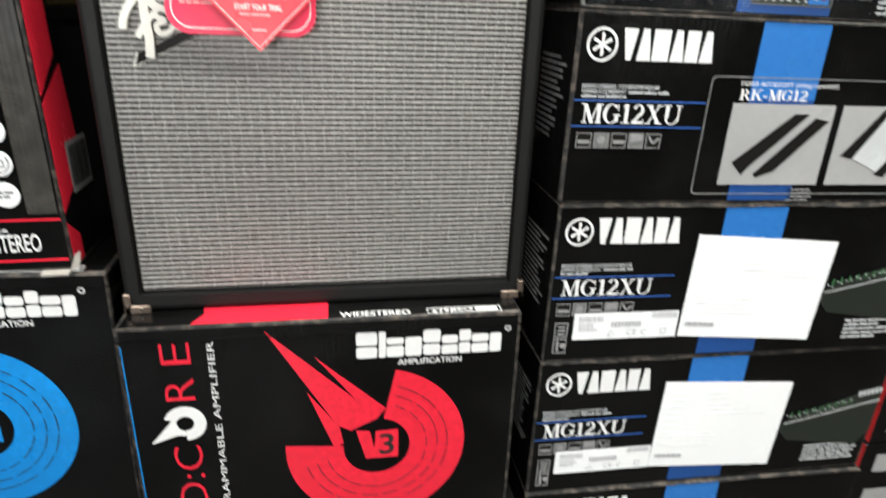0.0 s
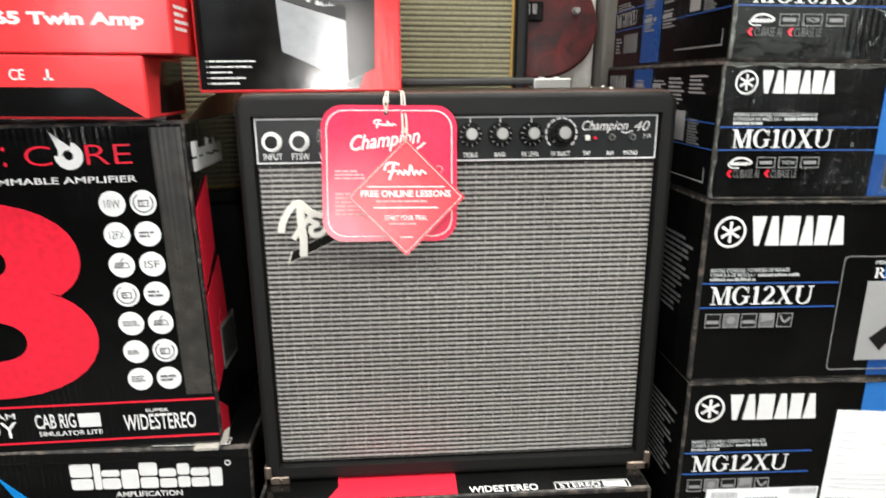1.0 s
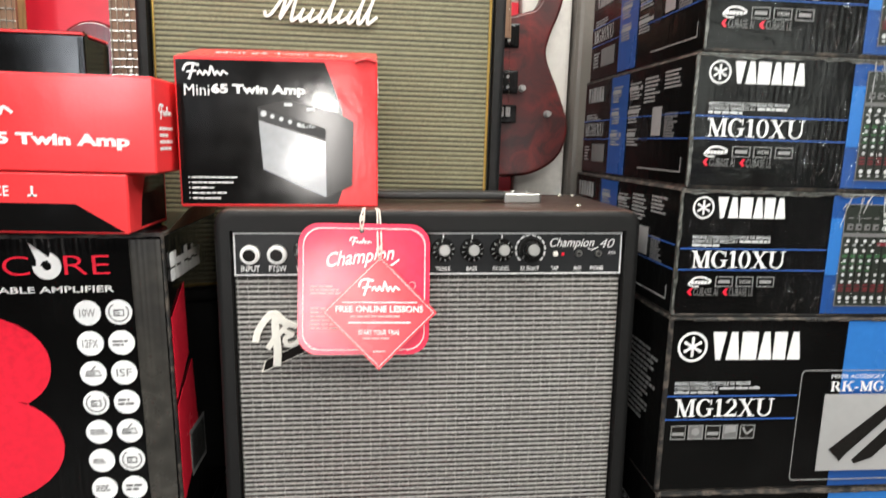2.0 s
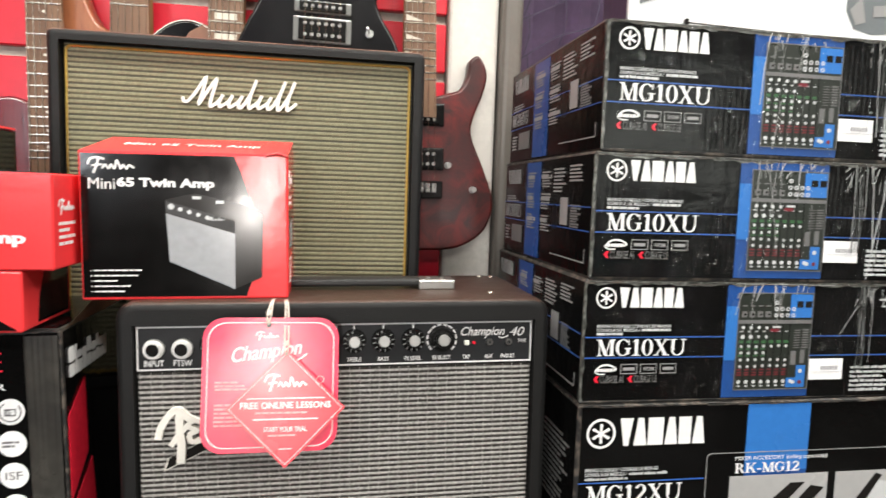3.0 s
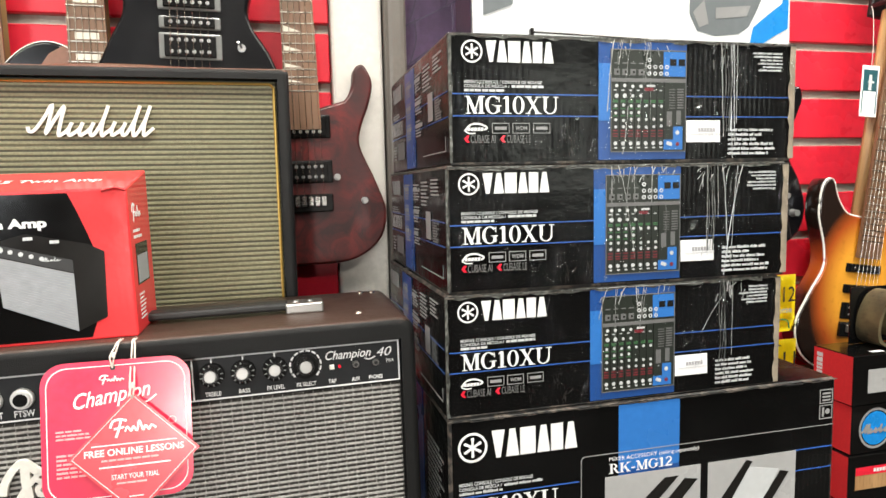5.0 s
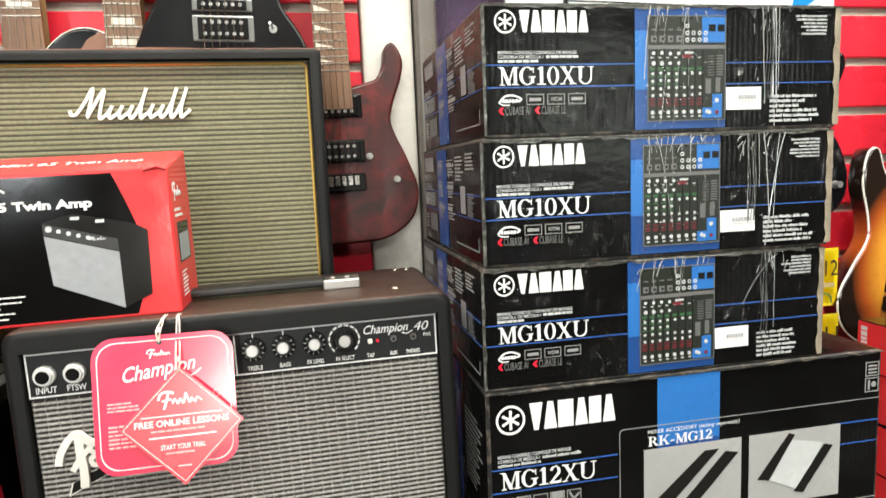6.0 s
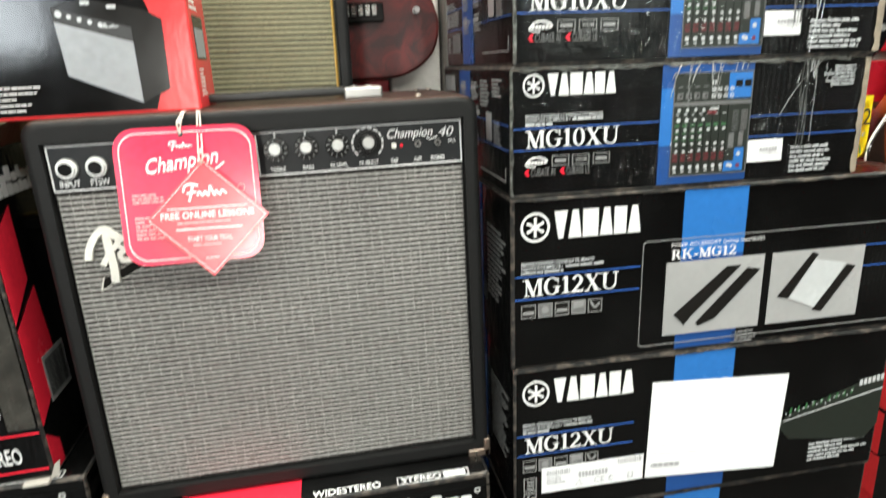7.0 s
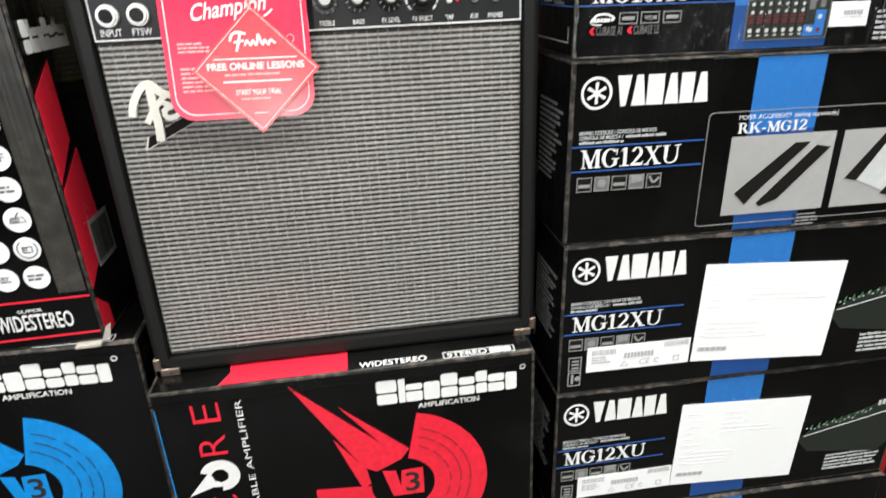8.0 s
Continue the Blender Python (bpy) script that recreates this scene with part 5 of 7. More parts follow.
def guitar_amplifier():
    t = thing("guitar_amplifier", pose(0.006, 0, AMP_Z, 0, LEAN, 0), "black vinyl guitar combo amplifier with silver grille cloth", "amplifier")
    _, (u0, v0, u1, v1) = amp_cabinet(t, 0.2175, -0.004, 0.419, 0.18, 0.0155, 0.018, 0.022, 0.016, TOLEX, TOLEX_TOP_SHEEN)
    part("baffle", box(bmesh.new(), u0 + 0.0005, 0.004, v0 + 0.0005, u1 - 0.0005, 0.010, v1 - 0.0005), RUBBER, t)
    part("grille_cloth", box(bmesh.new(), u0 + 0.002, 0.0, v0 + 0.002, u1 - 0.002, 0.0035, 0.348, 0.0015, 1), CLOTH_SILVER, t, "silver and black woven grille cloth")
    panel = part("control_panel", box(bmesh.new(), u0 + 0.001, -0.001, 0.350, u1 - 0.001, 0.0035, v1 - 0.001, 0.0005, 1), PANEL_BLACK, t, "black control panel with white border")
    f = Side((0, -0.001, 0), (1, 0, 0), (0, 0, 1))
    bm = outline(bmesh.new(), f, [(u0 + 0.002, 0.3505), (u1 - 0.002, 0.3505), (u1 - 0.002, v1 - 0.0025), (u0 + 0.002, v1 - 0.0025)], 0.0016)
    patch(bm, f, -0.0085, 0.352, -0.007, v1 - 0.004)
    part("panel_border", bm, WHITE, panel)
    bm = bmesh.new()
    for x, words, wd in ((-0.184, "INPUT", 0.0185), (-0.157, "FTSW", 0.0175), (-0.129, "VOLUME", 0.02), (0.0105, "TREBLE", 0.015), (0.0405, "BASS", 0.011), (0.0715, "FX LEVEL", 0.0175), (0.102, "FX SELECT", 0.0195), (0.1285, "TAP", 0.008), (0.153, "AUX", 0.0085), (0.174, "PHONES", 0.0145)):
        tall = 0.0065 if x < -0.1 else 0.0045
        lettering(bm, f, words, x - wd / 2, 0.3545, x + wd / 2, 0.3545 + tall, 0.0003, 0.02)
    lettering(bm, f, "PWR", 0.186, 0.371, 0.194, 0.375, 0.0003)
    part("panel_lettering", bm, WHITE, panel)
    bm = lettering(bmesh.new(), f, "Champion", 0.1225, 0.3765, 0.170, 0.389, 0.0003, 0.01, 0.35)
    lettering(bm, f, "40", 0.176, 0.3785, 0.192, 0.388, 0.0003, 0.0, 0.3)
    ribbon(bm, f, [(0.163, 0.378), (0.168, 0.3765), (0.1745, 0.379)], 0.0012, 0.0003)
    part("series_lettering", bm, WHITE, panel, "white slanted series lettering")
    for x in (-0.1835, -0.157):
        bm = cyl(bmesh.new(), (x, -0.004, 0.3725), (0, -1, 0), 0.0102, 0.0096, 0.004, 24)
        cyl(bm, (x, -0.006, 0.3725), (0, -1, 0), 0.0084, 0.0078, 0.006, 24)
        j = part("input_jack", bm, surface("bright_nickel", (0.78, 0.78, 0.76), 0.45, 0.7, bump=0.05) if x < -0.18 else bpy.data.materials["bright_nickel"], t, "chrome jack socket")
        part("jack_hole", cyl(bmesh.new(), (x, -0.0088, 0.3725), (0, -1, 0), 0.0062, 0.0062, 0.001, 20), KNOB, j)
    for x, r, turn in ((-0.129, 0.0112, 200), (0.0105, 0.0112, 100), (0.0405, 0.0112, 100), (0.0715, 0.0112, 110), (0.102, 0.0122, 220)):
        knob(t, x, 0.3765, r, turn)
    bm = bmesh.new()
    for x in (0.0105, 0.0405, 0.0715):
        patch(bm, f, x - 0.0007, 0.387, x + 0.0007, v1 - 0.004, 0.0003)
    for k in range(12):
        a = -50 + 280 * k / 12
        sector(bm, f, 0.102, 0.3765, 0.0146, 0.0164, a + 3, a + 20, 0.0003, 5)
    part("panel_scale", bm, WHITE, panel)
    for x in (0.1535, 0.1745):
        j = part("small_jack", cyl(bmesh.new(), (x, -0.002, 0.3725), (0, -1, 0), 0.0036, 0.0034, 0.004, 16), CHROME, t, "small metal jack socket")
        part("jack_hole", cyl(bmesh.new(), (x, -0.0042, 0.3725), (0, -1, 0), 0.002, 0.002, 0.0006, 12), RUBBER, j)
    part("tap_button", box(bmesh.new(), 0.1262, -0.004, 0.3695, 0.1312, -0.0005, 0.3745, 0.0008, 1), IVORY, t, "small white tap button")
    part("power_light", cyl(bmesh.new(), (0.1365, -0.002, 0.372), (0, -1, 0), 0.0016, 0.0016, 0.003, 10), RED, t, "small red indicator")
    # raised script badge on the cloth
    g = Side((0, -0.001, 0), (1, 0, 0), (0, 0, 1))
    bm = bmesh.new()
    for pts, wd in (([(-0.181, 0.282), (-0.178, 0.294), (-0.169, 0.3075), (-0.161, 0.311), (-0.152, 0.303), (-0.146, 0.300)], 0.0068), ([(-0.160, 0.3105), (-0.1605, 0.295), (-0.159, 0.275), (-0.160, 0.257)], 0.0078), ([(-0.169, 0.275), (-0.161, 0.287), (-0.152, 0.296)], 0.0055), ([(-0.139, 0.298), (-0.149, 0.301), (-0.151, 0.294), (-0.144, 0.290), (-0.151, 0.286), (-0.149, 0.279), (-0.140, 0.281), (-0.134, 0.29)], 0.0048), ([(-0.134, 0.282), (-0.13, 0.297), (-0.124, 0.285), (-0.118, 0.298)], 0.0048)):
        ribbon(bm, g, pts, wd, 0.0005 + 0.0003 * (wd * 1000 % 3), thick=0.0045)
    bad = part("script_badge", bm, IVORY, t, "raised cream script badge")
    bm = outline(bmesh.new(), g, [(-0.177, 0.2475), (-0.110, 0.280), (-0.110, 0.292), (-0.173, 0.261)], 0.0018, 0.0005)
    part("badge_tail", bm, IVORY, bad)
    part("badge_fill", flat(bmesh.new(), g, [(-0.1755, 0.249), (-0.111, 0.281), (-0.111, 0.290), (-0.172, 0.26)], 0.0002), PICTURE_DARK, bad)
    for s in (-1, 1):
        bm = bmesh.new()
        x = 0.2175 * s
        box(bm, min(x, x - 0.026 * s), -0.0105, -0.0055, max(x, x - 0.026 * s), -0.0075, 0.004, 0.0012, 1)
        box(bm, min(x, x - 0.007 * s), -0.0105, -0.0055, max(x, x - 0.007 * s), -0.0075, 0.017, 0.0012, 1)
        box(bm, min(x - 0.001 * s, x + 0.0008 * s), -0.009, -0.0055, max(x - 0.001 * s, x + 0.0008 * s), 0.02, 0.016, 0.0004, 1)
        c = part("corner_guard", bm, TARNISHED, t, "worn metal corner guard")
        part("screw", cyl(bmesh.new(), (x - 0.017 * s, -0.0108, -0.0005), (0, -1, 0), 0.0022, 0.0018, 0.001, 10), STEEL, c)
    strap = bmesh.new()
    box(strap, -0.12, 0.064, 0.4225, 0.088, 0.088, 0.4315, 0.003, 2)
    h = part("handle", strap, RUBBER, t, "black strap handle with chrome ends")
    for x in (-0.135, 0.085):
        bm = box(bmesh.new(), x, 0.061, 0.4185, x + 0.042, 0.091, 0.4305, 0.002, 2)
        cyl(bm, (x + 0.012, 0.076, 0.431), (0, 0, 1), 0.004, 0.0034, 0.0022, 12)
        cyl(bm, (x + 0.028, 0.076, 0.431), (0, 0, 1), 0.004, 0.0034, 0.0022, 12)
        part("handle_end", bm, CHROME, h, "chrome handle end cap")
    for x, y in ((0.163, 0.036), (0.195, 0.165), (0.18, 0.168), (-0.163, 0.036)):
        part("top_screw", cyl(bmesh.new(), (x, y, 0.4195), (0, 0, 1), 0.0045, 0.003, 0.003, 12), STEEL, t)


def card_tag(name, outline_points, y, label, material, m=None):
    t = thing(name, m or pose(0, 0, 0), label, "hang tag", "hang tags on the amplifier")
    bm = bmesh.new()
    lo = [bm.verts.new((u, y, v)) for u, v in outline_points]
    hi = [bm.verts.new((u, y + 0.0008, v)) for u, v in outline_points]
    bm.faces.new(lo), bm.faces.new(hi)
    for k in range(len(lo)):
        j = (k + 1) % len(lo)
        bm.faces.new((lo[k], lo[j], hi[j], hi[k]))
    part("card", bm, material, t)
    return t


def hang_tags():
    lean = Matrix.Translation((0, -0.03, 1.158)) @ pose(0, 0, 0, -9) @ Matrix.Translation((0, 0.03, -1.158))
    u0, v0, u1, v1 = -0.132, 1.026, -0.005, 1.1535
    y = -0.027
    t = card_tag("square_tag", round_rect(u0, v0, u1, v1, 0.02, 8), y, "glossy crimson rounded card tag on white string", TAG_RED, lean)
    f = Side((0, y, 0), (1, 0, 0), (0, 0, 1))
    rng = random.Random(3)
    bm = outline(bmesh.new(), f, round_rect(u0 + 0.0045, v0 + 0.0045, u1 - 0.0045, v1 - 0.0045, 0.017, 8), 0.0008)
    swash_mark(bm, f, -0.083, 1.132, -0.062, 1.14, 0.001)
    up = Side((-0.104, y, 1.1065), (0.9925, 0, 0.122), (-0.122, 0, 0.9925))
    lettering(bm, up, "Champion", 0.0, 0.0, 0.066, 0.0185, 0.0003, 0.012, 0.4)
    ribbon(bm, up, [(0.045, 0.0), (0.060, -0.001), (0.070, 0.004)], 0.0016, 0.0004)
    part("tag_lettering", bm, WHITE, t)
    bm = fine_print(bmesh.new(), f, -0.12, 1.084, -0.088, 1.094, 3, rng, fill=0.45)
    fine_print(bm, f, -0.12, 1.05, -0.085, 1.073, 6, rng, fill=0.45)
    sector(bm, f, -0.022, 1.094, 0.003, 0.0036, 0, 360, 0, 12)
    part("tag_print", bm, PALE_PINK, t)
    part("tag_hole", disc(bmesh.new(), f, -0.0715, 1.1465, 0.0024, 0.0003, 14), INK, t)
    a, b, r = -0.0535, 1.068, 0.0555
    y2 = -0.034
    d = card_tag("diamond_tag", [(a, b - r), (a + r, b), (a, b + r), (a - r, b)], y2, "coral red diamond card tag for online lessons", TAG_PINK, lean)
    g = Side((0, y2, 0), (1, 0, 0), (0, 0, 1))
    q = r - 0.003
    bm = outline(bmesh.new(), g, [(a, b - q), (a + q, b), (a, b + q), (a - q, b)], 0.0007)
    swash_mark(bm, g, a - 0.02, 1.084, a + 0.019, 1.1, 0.0018)
    patch(bm, g, a - 0.043 + 0.007, 1.0772, a + 0.036, 1.0782)
    lettering(bm, g, "FREE ONLINE LESSONS", a - 0.042, 1.0682, a + 0.042, 1.0745, 0.0003, 0.024)
    patch(bm, g, a - 0.03, 1.0575, a + 0.03, 1.0588)
    lettering(bm, g, "START YOUR TRIAL", a - 0.02, 1.0465, a + 0.02, 1.0512, 0.0003, 0.012)
    patch(bm, g, a - 0.006, 1.03, a + 0.006, 1.0308)
    part("tag_lettering", bm, WHITE, d)
    bm = fine_print(bmesh.new(), g, a - 0.028, 1.0625, a + 0.028, 1.0658, 1, rng, fill=0.5)
    fine_print(bm, g, a - 0.016, 1.0415, a + 0.016, 1.0445, 1, rng, fill=0.5)
    part("tag_print", bm, PALE_PINK, d)
    for owner, x0, z0, yy, x1 in ((t, -0.0715, 1.1465, -0.0275, -0.0705), (d, -0.054, 1.118, -0.0345, -0.0575)):
        bm = bmesh.new()
        for s in (-0.0012, 0.0012):
            pts = smooth_line([(x0, yy - 0.001, z0), (x0 + s * 1.5, yy - 0.001, z0 + 0.01), ((x0 + x1) / 2 + s, -0.016, 1.164), (x1 + s * 0.6, -0.0085, 1.1685), (x1 + s, 0.012, 1.1705), (x1 + 0.004, 0.05, 1.1705), (x1 + 0.004, 0.07, 1.1735)], 5)
            tube(bm, pts, 0.0008, 6)
        cyl(bm, (x0 + 0.001, yy - 0.0015, z0 + 0.012), (0, 0, 1), 0.002, 0.0013, 0.005, 8)
        part("string", bm, CORD, owner, "knotted white cotton string")


# ---- cartons round the amplifier ----
def core_carton(m, color, label, seed, disc_u, w=0.43, h=0.38, top_print=True, drop=0.0, back=0.0):
    rng = random.Random(seed)
    d = 0.30
    t = thing("amplifier_carton", m, label, "carton", "round-mark amplifier cartons")
    carton(w, d, h, t, CORE_BLACK, EDGE, rng, bevel=0.0035)
    f = Side((0, 0, 0), (1, 0, 0), (0, 0, 1))
    u, v, r = disc_u, h - 0.168 - drop, 0.104
    bm = bmesh.new()
    sector(bm, f, u, v, 0.0385, r, -185, 78, 0, 56)
    for k, shape in enumerate((
        ((-0.1176, 0.159), (-0.025, 0.068), (0.0104, 0.0523), (0.0, 0.0385), (-0.03, 0.0245), (-0.045, 0.033)),
        ((-0.0665, 0.124), (0.0104, 0.0523), (-0.02, 0.0622)),
        ((-0.077, 0.0805), (-0.042, 0.03), (-0.0385, 0.008), (-0.0486, 0.0015)),
    )):
        flat(bm, f, [(u + p, v + q) for p, q in shape], 0.0002 * (k + 1))
    mark = part("round_mark", bm, color, t, "large printed comet ring")
    bm = bmesh.new()
    for q in (0.058, 0.071, 0.083):
        for a0 in range(-165, 60, 20):
            sector(bm, f, u, v, q, q + 0.0011, a0, a0 + rng.uniform(13, 19), 0.0006, 4)
    part("ring_print", bm, INK if color is SKY_BLUE else DULL_RED, mark)
    bm = flat(bmesh.new(), f, [(u - 0.024, v + 0.024), (u - 0.008, v + 0.022), (u - 0.003, v - 0.003), (u - 0.001, v + 0.021), (u + 0.025, v + 0.022), (u + 0.025, v - 0.017), (u - 0.013, v - 0.017)], 0.0003)
    part("version_plate", bm, color, t)
    part("version_digit", lettering(bmesh.new(), f, "3", u + 0.003, v - 0.012, u + 0.020, v + 0.017, 0.0006, 0.012), INK, t)
    bm = block_mark(bmesh.new(), f, w - 0.186 - back, h - 0.049, w - 0.022 - back, h - 0.017)
    sector(bm, f, w - 0.016 - back, h - 0.02, 0.0022, 0.0036, 0, 360, 0, 14)
    lettering(bm, f, "AMPLIFICATION", w - 0.14 - back, h - 0.0595, w - 0.068 - back, h - 0.0525, 0.0002, 0.015)
    part("brand_mark", bm, WHITE, t, "white brand mark drawn as blocks")
    bm = lettering(bmesh.new(), f, "E", 0.042, h - 0.043, 0.072, h - 0.018, 0.0003, -0.01, 0, True)
    lettering(bm, f, "R", 0.042, h - 0.088, 0.072, h - 0.061, 0.0003, -0.01, 0, True)
    lettering(bm, f, "ID:C", 0.042, h - 0.245, 0.072, h - 0.148, 0.0003, -0.01, 0, True)
    part("series_lettering", bm, RED, t)
    bm = flame_ring(bmesh.new(), f, 0.058, h - 0.118, 0.022, 0.0003, 90)
    lettering(bm, f, "PROGRAMMABLE AMPLIFIER", 0.089, h - 0.285, 0.0962, h - 0.018, 0.0003, 0.0, 0, True)
    part("side_lettering", bm, WHITE, t)
    part("corner_line", patch(bmesh.new(), f, 0.0045, 0.03, 0.0057, h - 0.02), SKY_BLUE, t)
    part("base_line", patch(bmesh.new(), f, 0.004, 0.02, w - 0.004, 0.024), color, t)
    if top_print:
        s = Side((0, 0, h), (1, 0, 0), (0, 1, 0))
        bm = flat(bmesh.new(), s, [(0.075, 0.003), (0.215, 0.003), (0.215, 0.06), (0.08, 0.06), (0.085, 0.025)], 0.001)
        part("top_mark", bm, color, t)
        bm = lettering(bmesh.new(), s, "WIDESTEREO", 0.228, 0.003, 0.304, 0.014, 0.0014, 0.012)
        lettering(bm, s, "STEREO", 0.328, 0.0045, 0.374, 0.0125, 0.0014, 0.012)
        patch(bm, s, 0.377, 0.0045, 0.402, 0.0125, 0.0014)
        outline(bm, s, [(0.323, 0.002), (0.406, 0.002), (0.406, 0.015), (0.323, 0.015)], 0.0008, 0.0014)
        part("top_lettering", bm, WHITE, t)
    flap_seam(t, w, d, h - 0.012, rng, CORE_BLACK)
    return t


def plain_carton(m, w, d, h, seed, label):
    t = thing("plain_carton", m, label, "carton")
    carton(w, d, h, t, PLAIN_BLACK, EDGE, random.Random(seed))
    return t


def three_carton(m):
    """The upright carton with the big red figure, its lid flap torn open."""
    rng = random.Random(12)
    w, d, h = 0.408, 0.27, 0.350
    t = thing("amplifier_carton", m, "black amplifier carton with big red 3 and torn flap", "carton")
    carton(w, d, h, t, CORE_BLACK, EDGE, rng)
    f = Side((w - 0.008, 0, 0), (1, 0, 0), (0, 0, 1))     # u runs leftwards from the right edge as negative numbers
    bm = lettering(bmesh.new(), f, "3", -0.297, 0.066, -0.105, 0.277, 0.0002, 0.03)
    part("big_figure", bm, RED, t, "big red printed figure")
    bm = bmesh.new()
    for words, a, b in (("ID", -0.22, -0.178), (":", -0.166, -0.162), ("C", -0.145, -0.120), ("RE", -0.088, -0.045)):
        lettering(bm, f, words, a, 0.31, b, 0.329, 0.0002, -0.01)
    for v in (0.0545, 0.0115):
        patch(bm, f, -w + 0.012, v, 0.0045, v + 0.0022)
    part("series_lettering", bm, RED, t)
    bm = flame_ring(bmesh.new(), f, -0.104, 0.319, 0.0135, 0.0002, 0, 0.32)
    lettering(bm, f, "PROGRAMMABLE AMPLIFIER", -0.235, 0.292, -0.043, 0.2985, 0.0002, 0.012)
    lettering(bm, f, "LIVE STREAM", -0.29, 0.042, -0.205, 0.049, 0.0002, 0.01)
    lettering(bm, f, "READY", -0.29, 0.02, -0.205, 0.039, 0.0002, 0.012)
    lettering(bm, f, "CAB RIG", -0.186, 0.029, -0.144, 0.046, 0.0002, 0.012)
    lettering(bm, f, "SIMULATOR LITE", -0.184, 0.02, -0.118, 0.0255, 0.0002, 0.012)
    patch(bm, f, -0.141, 0.029, -0.118, 0.045, 0.0002)
    lettering(bm, f, "WIDESTEREO", -0.094, 0.022, -0.018, 0.041, 0.0002, 0.012)
    lettering(bm, f, "SUPER", -0.07, 0.043, -0.045, 0.047, 0.0002, 0.01)
    part("white_lettering", bm, WHITE, t)
    words = {(0, 0): "10W", (1, 0): "12FX", (2, 1): "ISF"}
    for j in range(7):
        v = 0.271 - 0.0315 * j
        for i in range(2):
            u = -0.0705 + 0.030 * i + 0.0001 * j
            c = part("feature_disc", disc(bmesh.new(), f, u, v, 0.0128, 0.0002, 28), PAPER, t, "white printed feature disc")
            bm = bmesh.new()
            kind = (j * 2 + i) % 5
            if (j, i) in words:
                lettering(bm, f, words[j, i], u - 0.0075, v - 0.004, u + 0.0075, v + 0.004, 0.0006, 0.0)
            elif kind == 1:
                sector(bm, f, u, v, 0.0088, 0.0100, 120, 400, 0.0006, 18)
                outline(bm, f, [(u - 0.005, v - 0.004), (u + 0.005, v - 0.004), (u + 0.005, v + 0.003), (u - 0.005, v + 0.003)], 0.001, 0.0006)
                fine_print(bm, f, u - 0.004, v - 0.0035, u + 0.004, v + 0.0025, 3, rng, 0.0008)
            elif kind == 4:
                outline(bm, f, [(u - 0.008, v - 0.003), (u + 0.008, v - 0.003), (u + 0.006, v + 0.003), (u - 0.006, v + 0.003)], 0.0009, 0.0006)
                fine_print(bm, f, u - 0.006, v - 0.002, u + 0.006, v + 0.002, 3, rng, 0.0008)
                ribbon(bm, f, [(u - 0.001, v + 0.003), (u + 0.001, v + 0.006), (u + 0.003, v + 0.008)], 0.0012, 0.0006)
            else:
                fine_print(bm, f, u - 0.0085, v - 0.003 - 0.001 * i, u + 0.0085, v + 0.0045 - 0.001 * (j % 3), 3 - i, rng, 0.0006, fill=0.55)
            part("disc_print", bm, DISC_INK, c)
    # the front corner is crushed into upright ridges, its rubs and gloss painted grey
    bm = bmesh.new()
    cols = []
    for k in range(13):
        u = -0.0255 + 0.0300 * k / 12
        cols.append([bm.verts.new(f.at(u + 0.006 * (1 - j / 6) * (k / 12 - 0.5) * -0.4 + rng.uniform(-0.0003, 0.0003), 0.062 + (h - 0.068) * j / 6, 0.0006 + 0.0013 * abs(math.sin(k * 1.35 + 0.2)) * (0.6 + 0.4 * j / 6))) for j in range(7)])
    for a, b in zip(cols, cols[1:]):
        for j in range(6):
            bm.faces.new((a[j], b[j], b[j + 1], a[j + 1])).smooth = True
    part("crushed_corner", bm, surface("rubbed_gloss_board", (0.05, 0.047, 0.041), 0.3, grain=60.0, grain_amount=0.4, stain=14.0, stain_amount=0.6, bump=0.3), t, "crushed carton corner in upright ridges, rubs and gloss painted grey")
    # the right-hand side: red wedges, brand blocks and a bar code
    s = Side((w, 0, 0), (0, 1, 0), (0, 0, 1))
    bm = flat(bmesh.new(), s, [(0.004, 0.175), (0.004, 0.262), (0.05, 0.29), (0.05, 0.21)])
    flat(bm, s, [(0.004, 0.06), (0.004, 0.168), (0.06, 0.2), (0.07, 0.1)])
    flat(bm, s, [(0.004, 0.004), (0.004, 0.05), (0.03, 0.03), (0.03, 0.004)])
    part("side_wedge", bm, RED, t)
    part("side_brand", block_mark(bmesh.new(), s, 0.012, h - 0.052, 0.115, h - 0.022), WHITE, t)
    lab = part("barcode_label", patch(bmesh.new(), s, 0.035, 0.072, 0.09, 0.125, 0.0003), GREY, t)
    bm = bmesh.new()
    for k in range(14):
        patch(bm, s, 0.039 + 0.0034 * k, 0.078, 0.0405 + 0.0034 * k + rng.uniform(0, 0.0012), 0.12, 0.0008)
    part("barcode_print", bm, INK, lab)
    # torn flap standing up at the right-hand edge
    bm = bmesh.new()
    n = 16
    top, low = [], []
    for k in range(n + 1):
        y = 0.01 + 0.2 * k / n
        low.append(bm.verts.new((w - 0.001, y, h - 0.002)))
        top.append(bm.verts.new((w + 0.012 + 0.016 * math.sin(k * 0.5) * k / n + rng.uniform(-0.002, 0.002), y + 0.006, h + 0.012 + 0.036 * (k / n) ** 0.7 + rng.uniform(-0.004, 0.004))))
    for k in range(n):
        bm.faces.new((low[k], low[k + 1], top[k + 1], top[k]))
    bmesh.ops.solidify(bm, geom=list(bm.faces), thickness=0.003)
    part("torn_flap", bm, (surface("bare_kraft_board", (0.26, 0.17, 0.11), 0.6, grain=200, bump=0.4),), t, "torn standing carton flap")
    bm = bmesh.new()
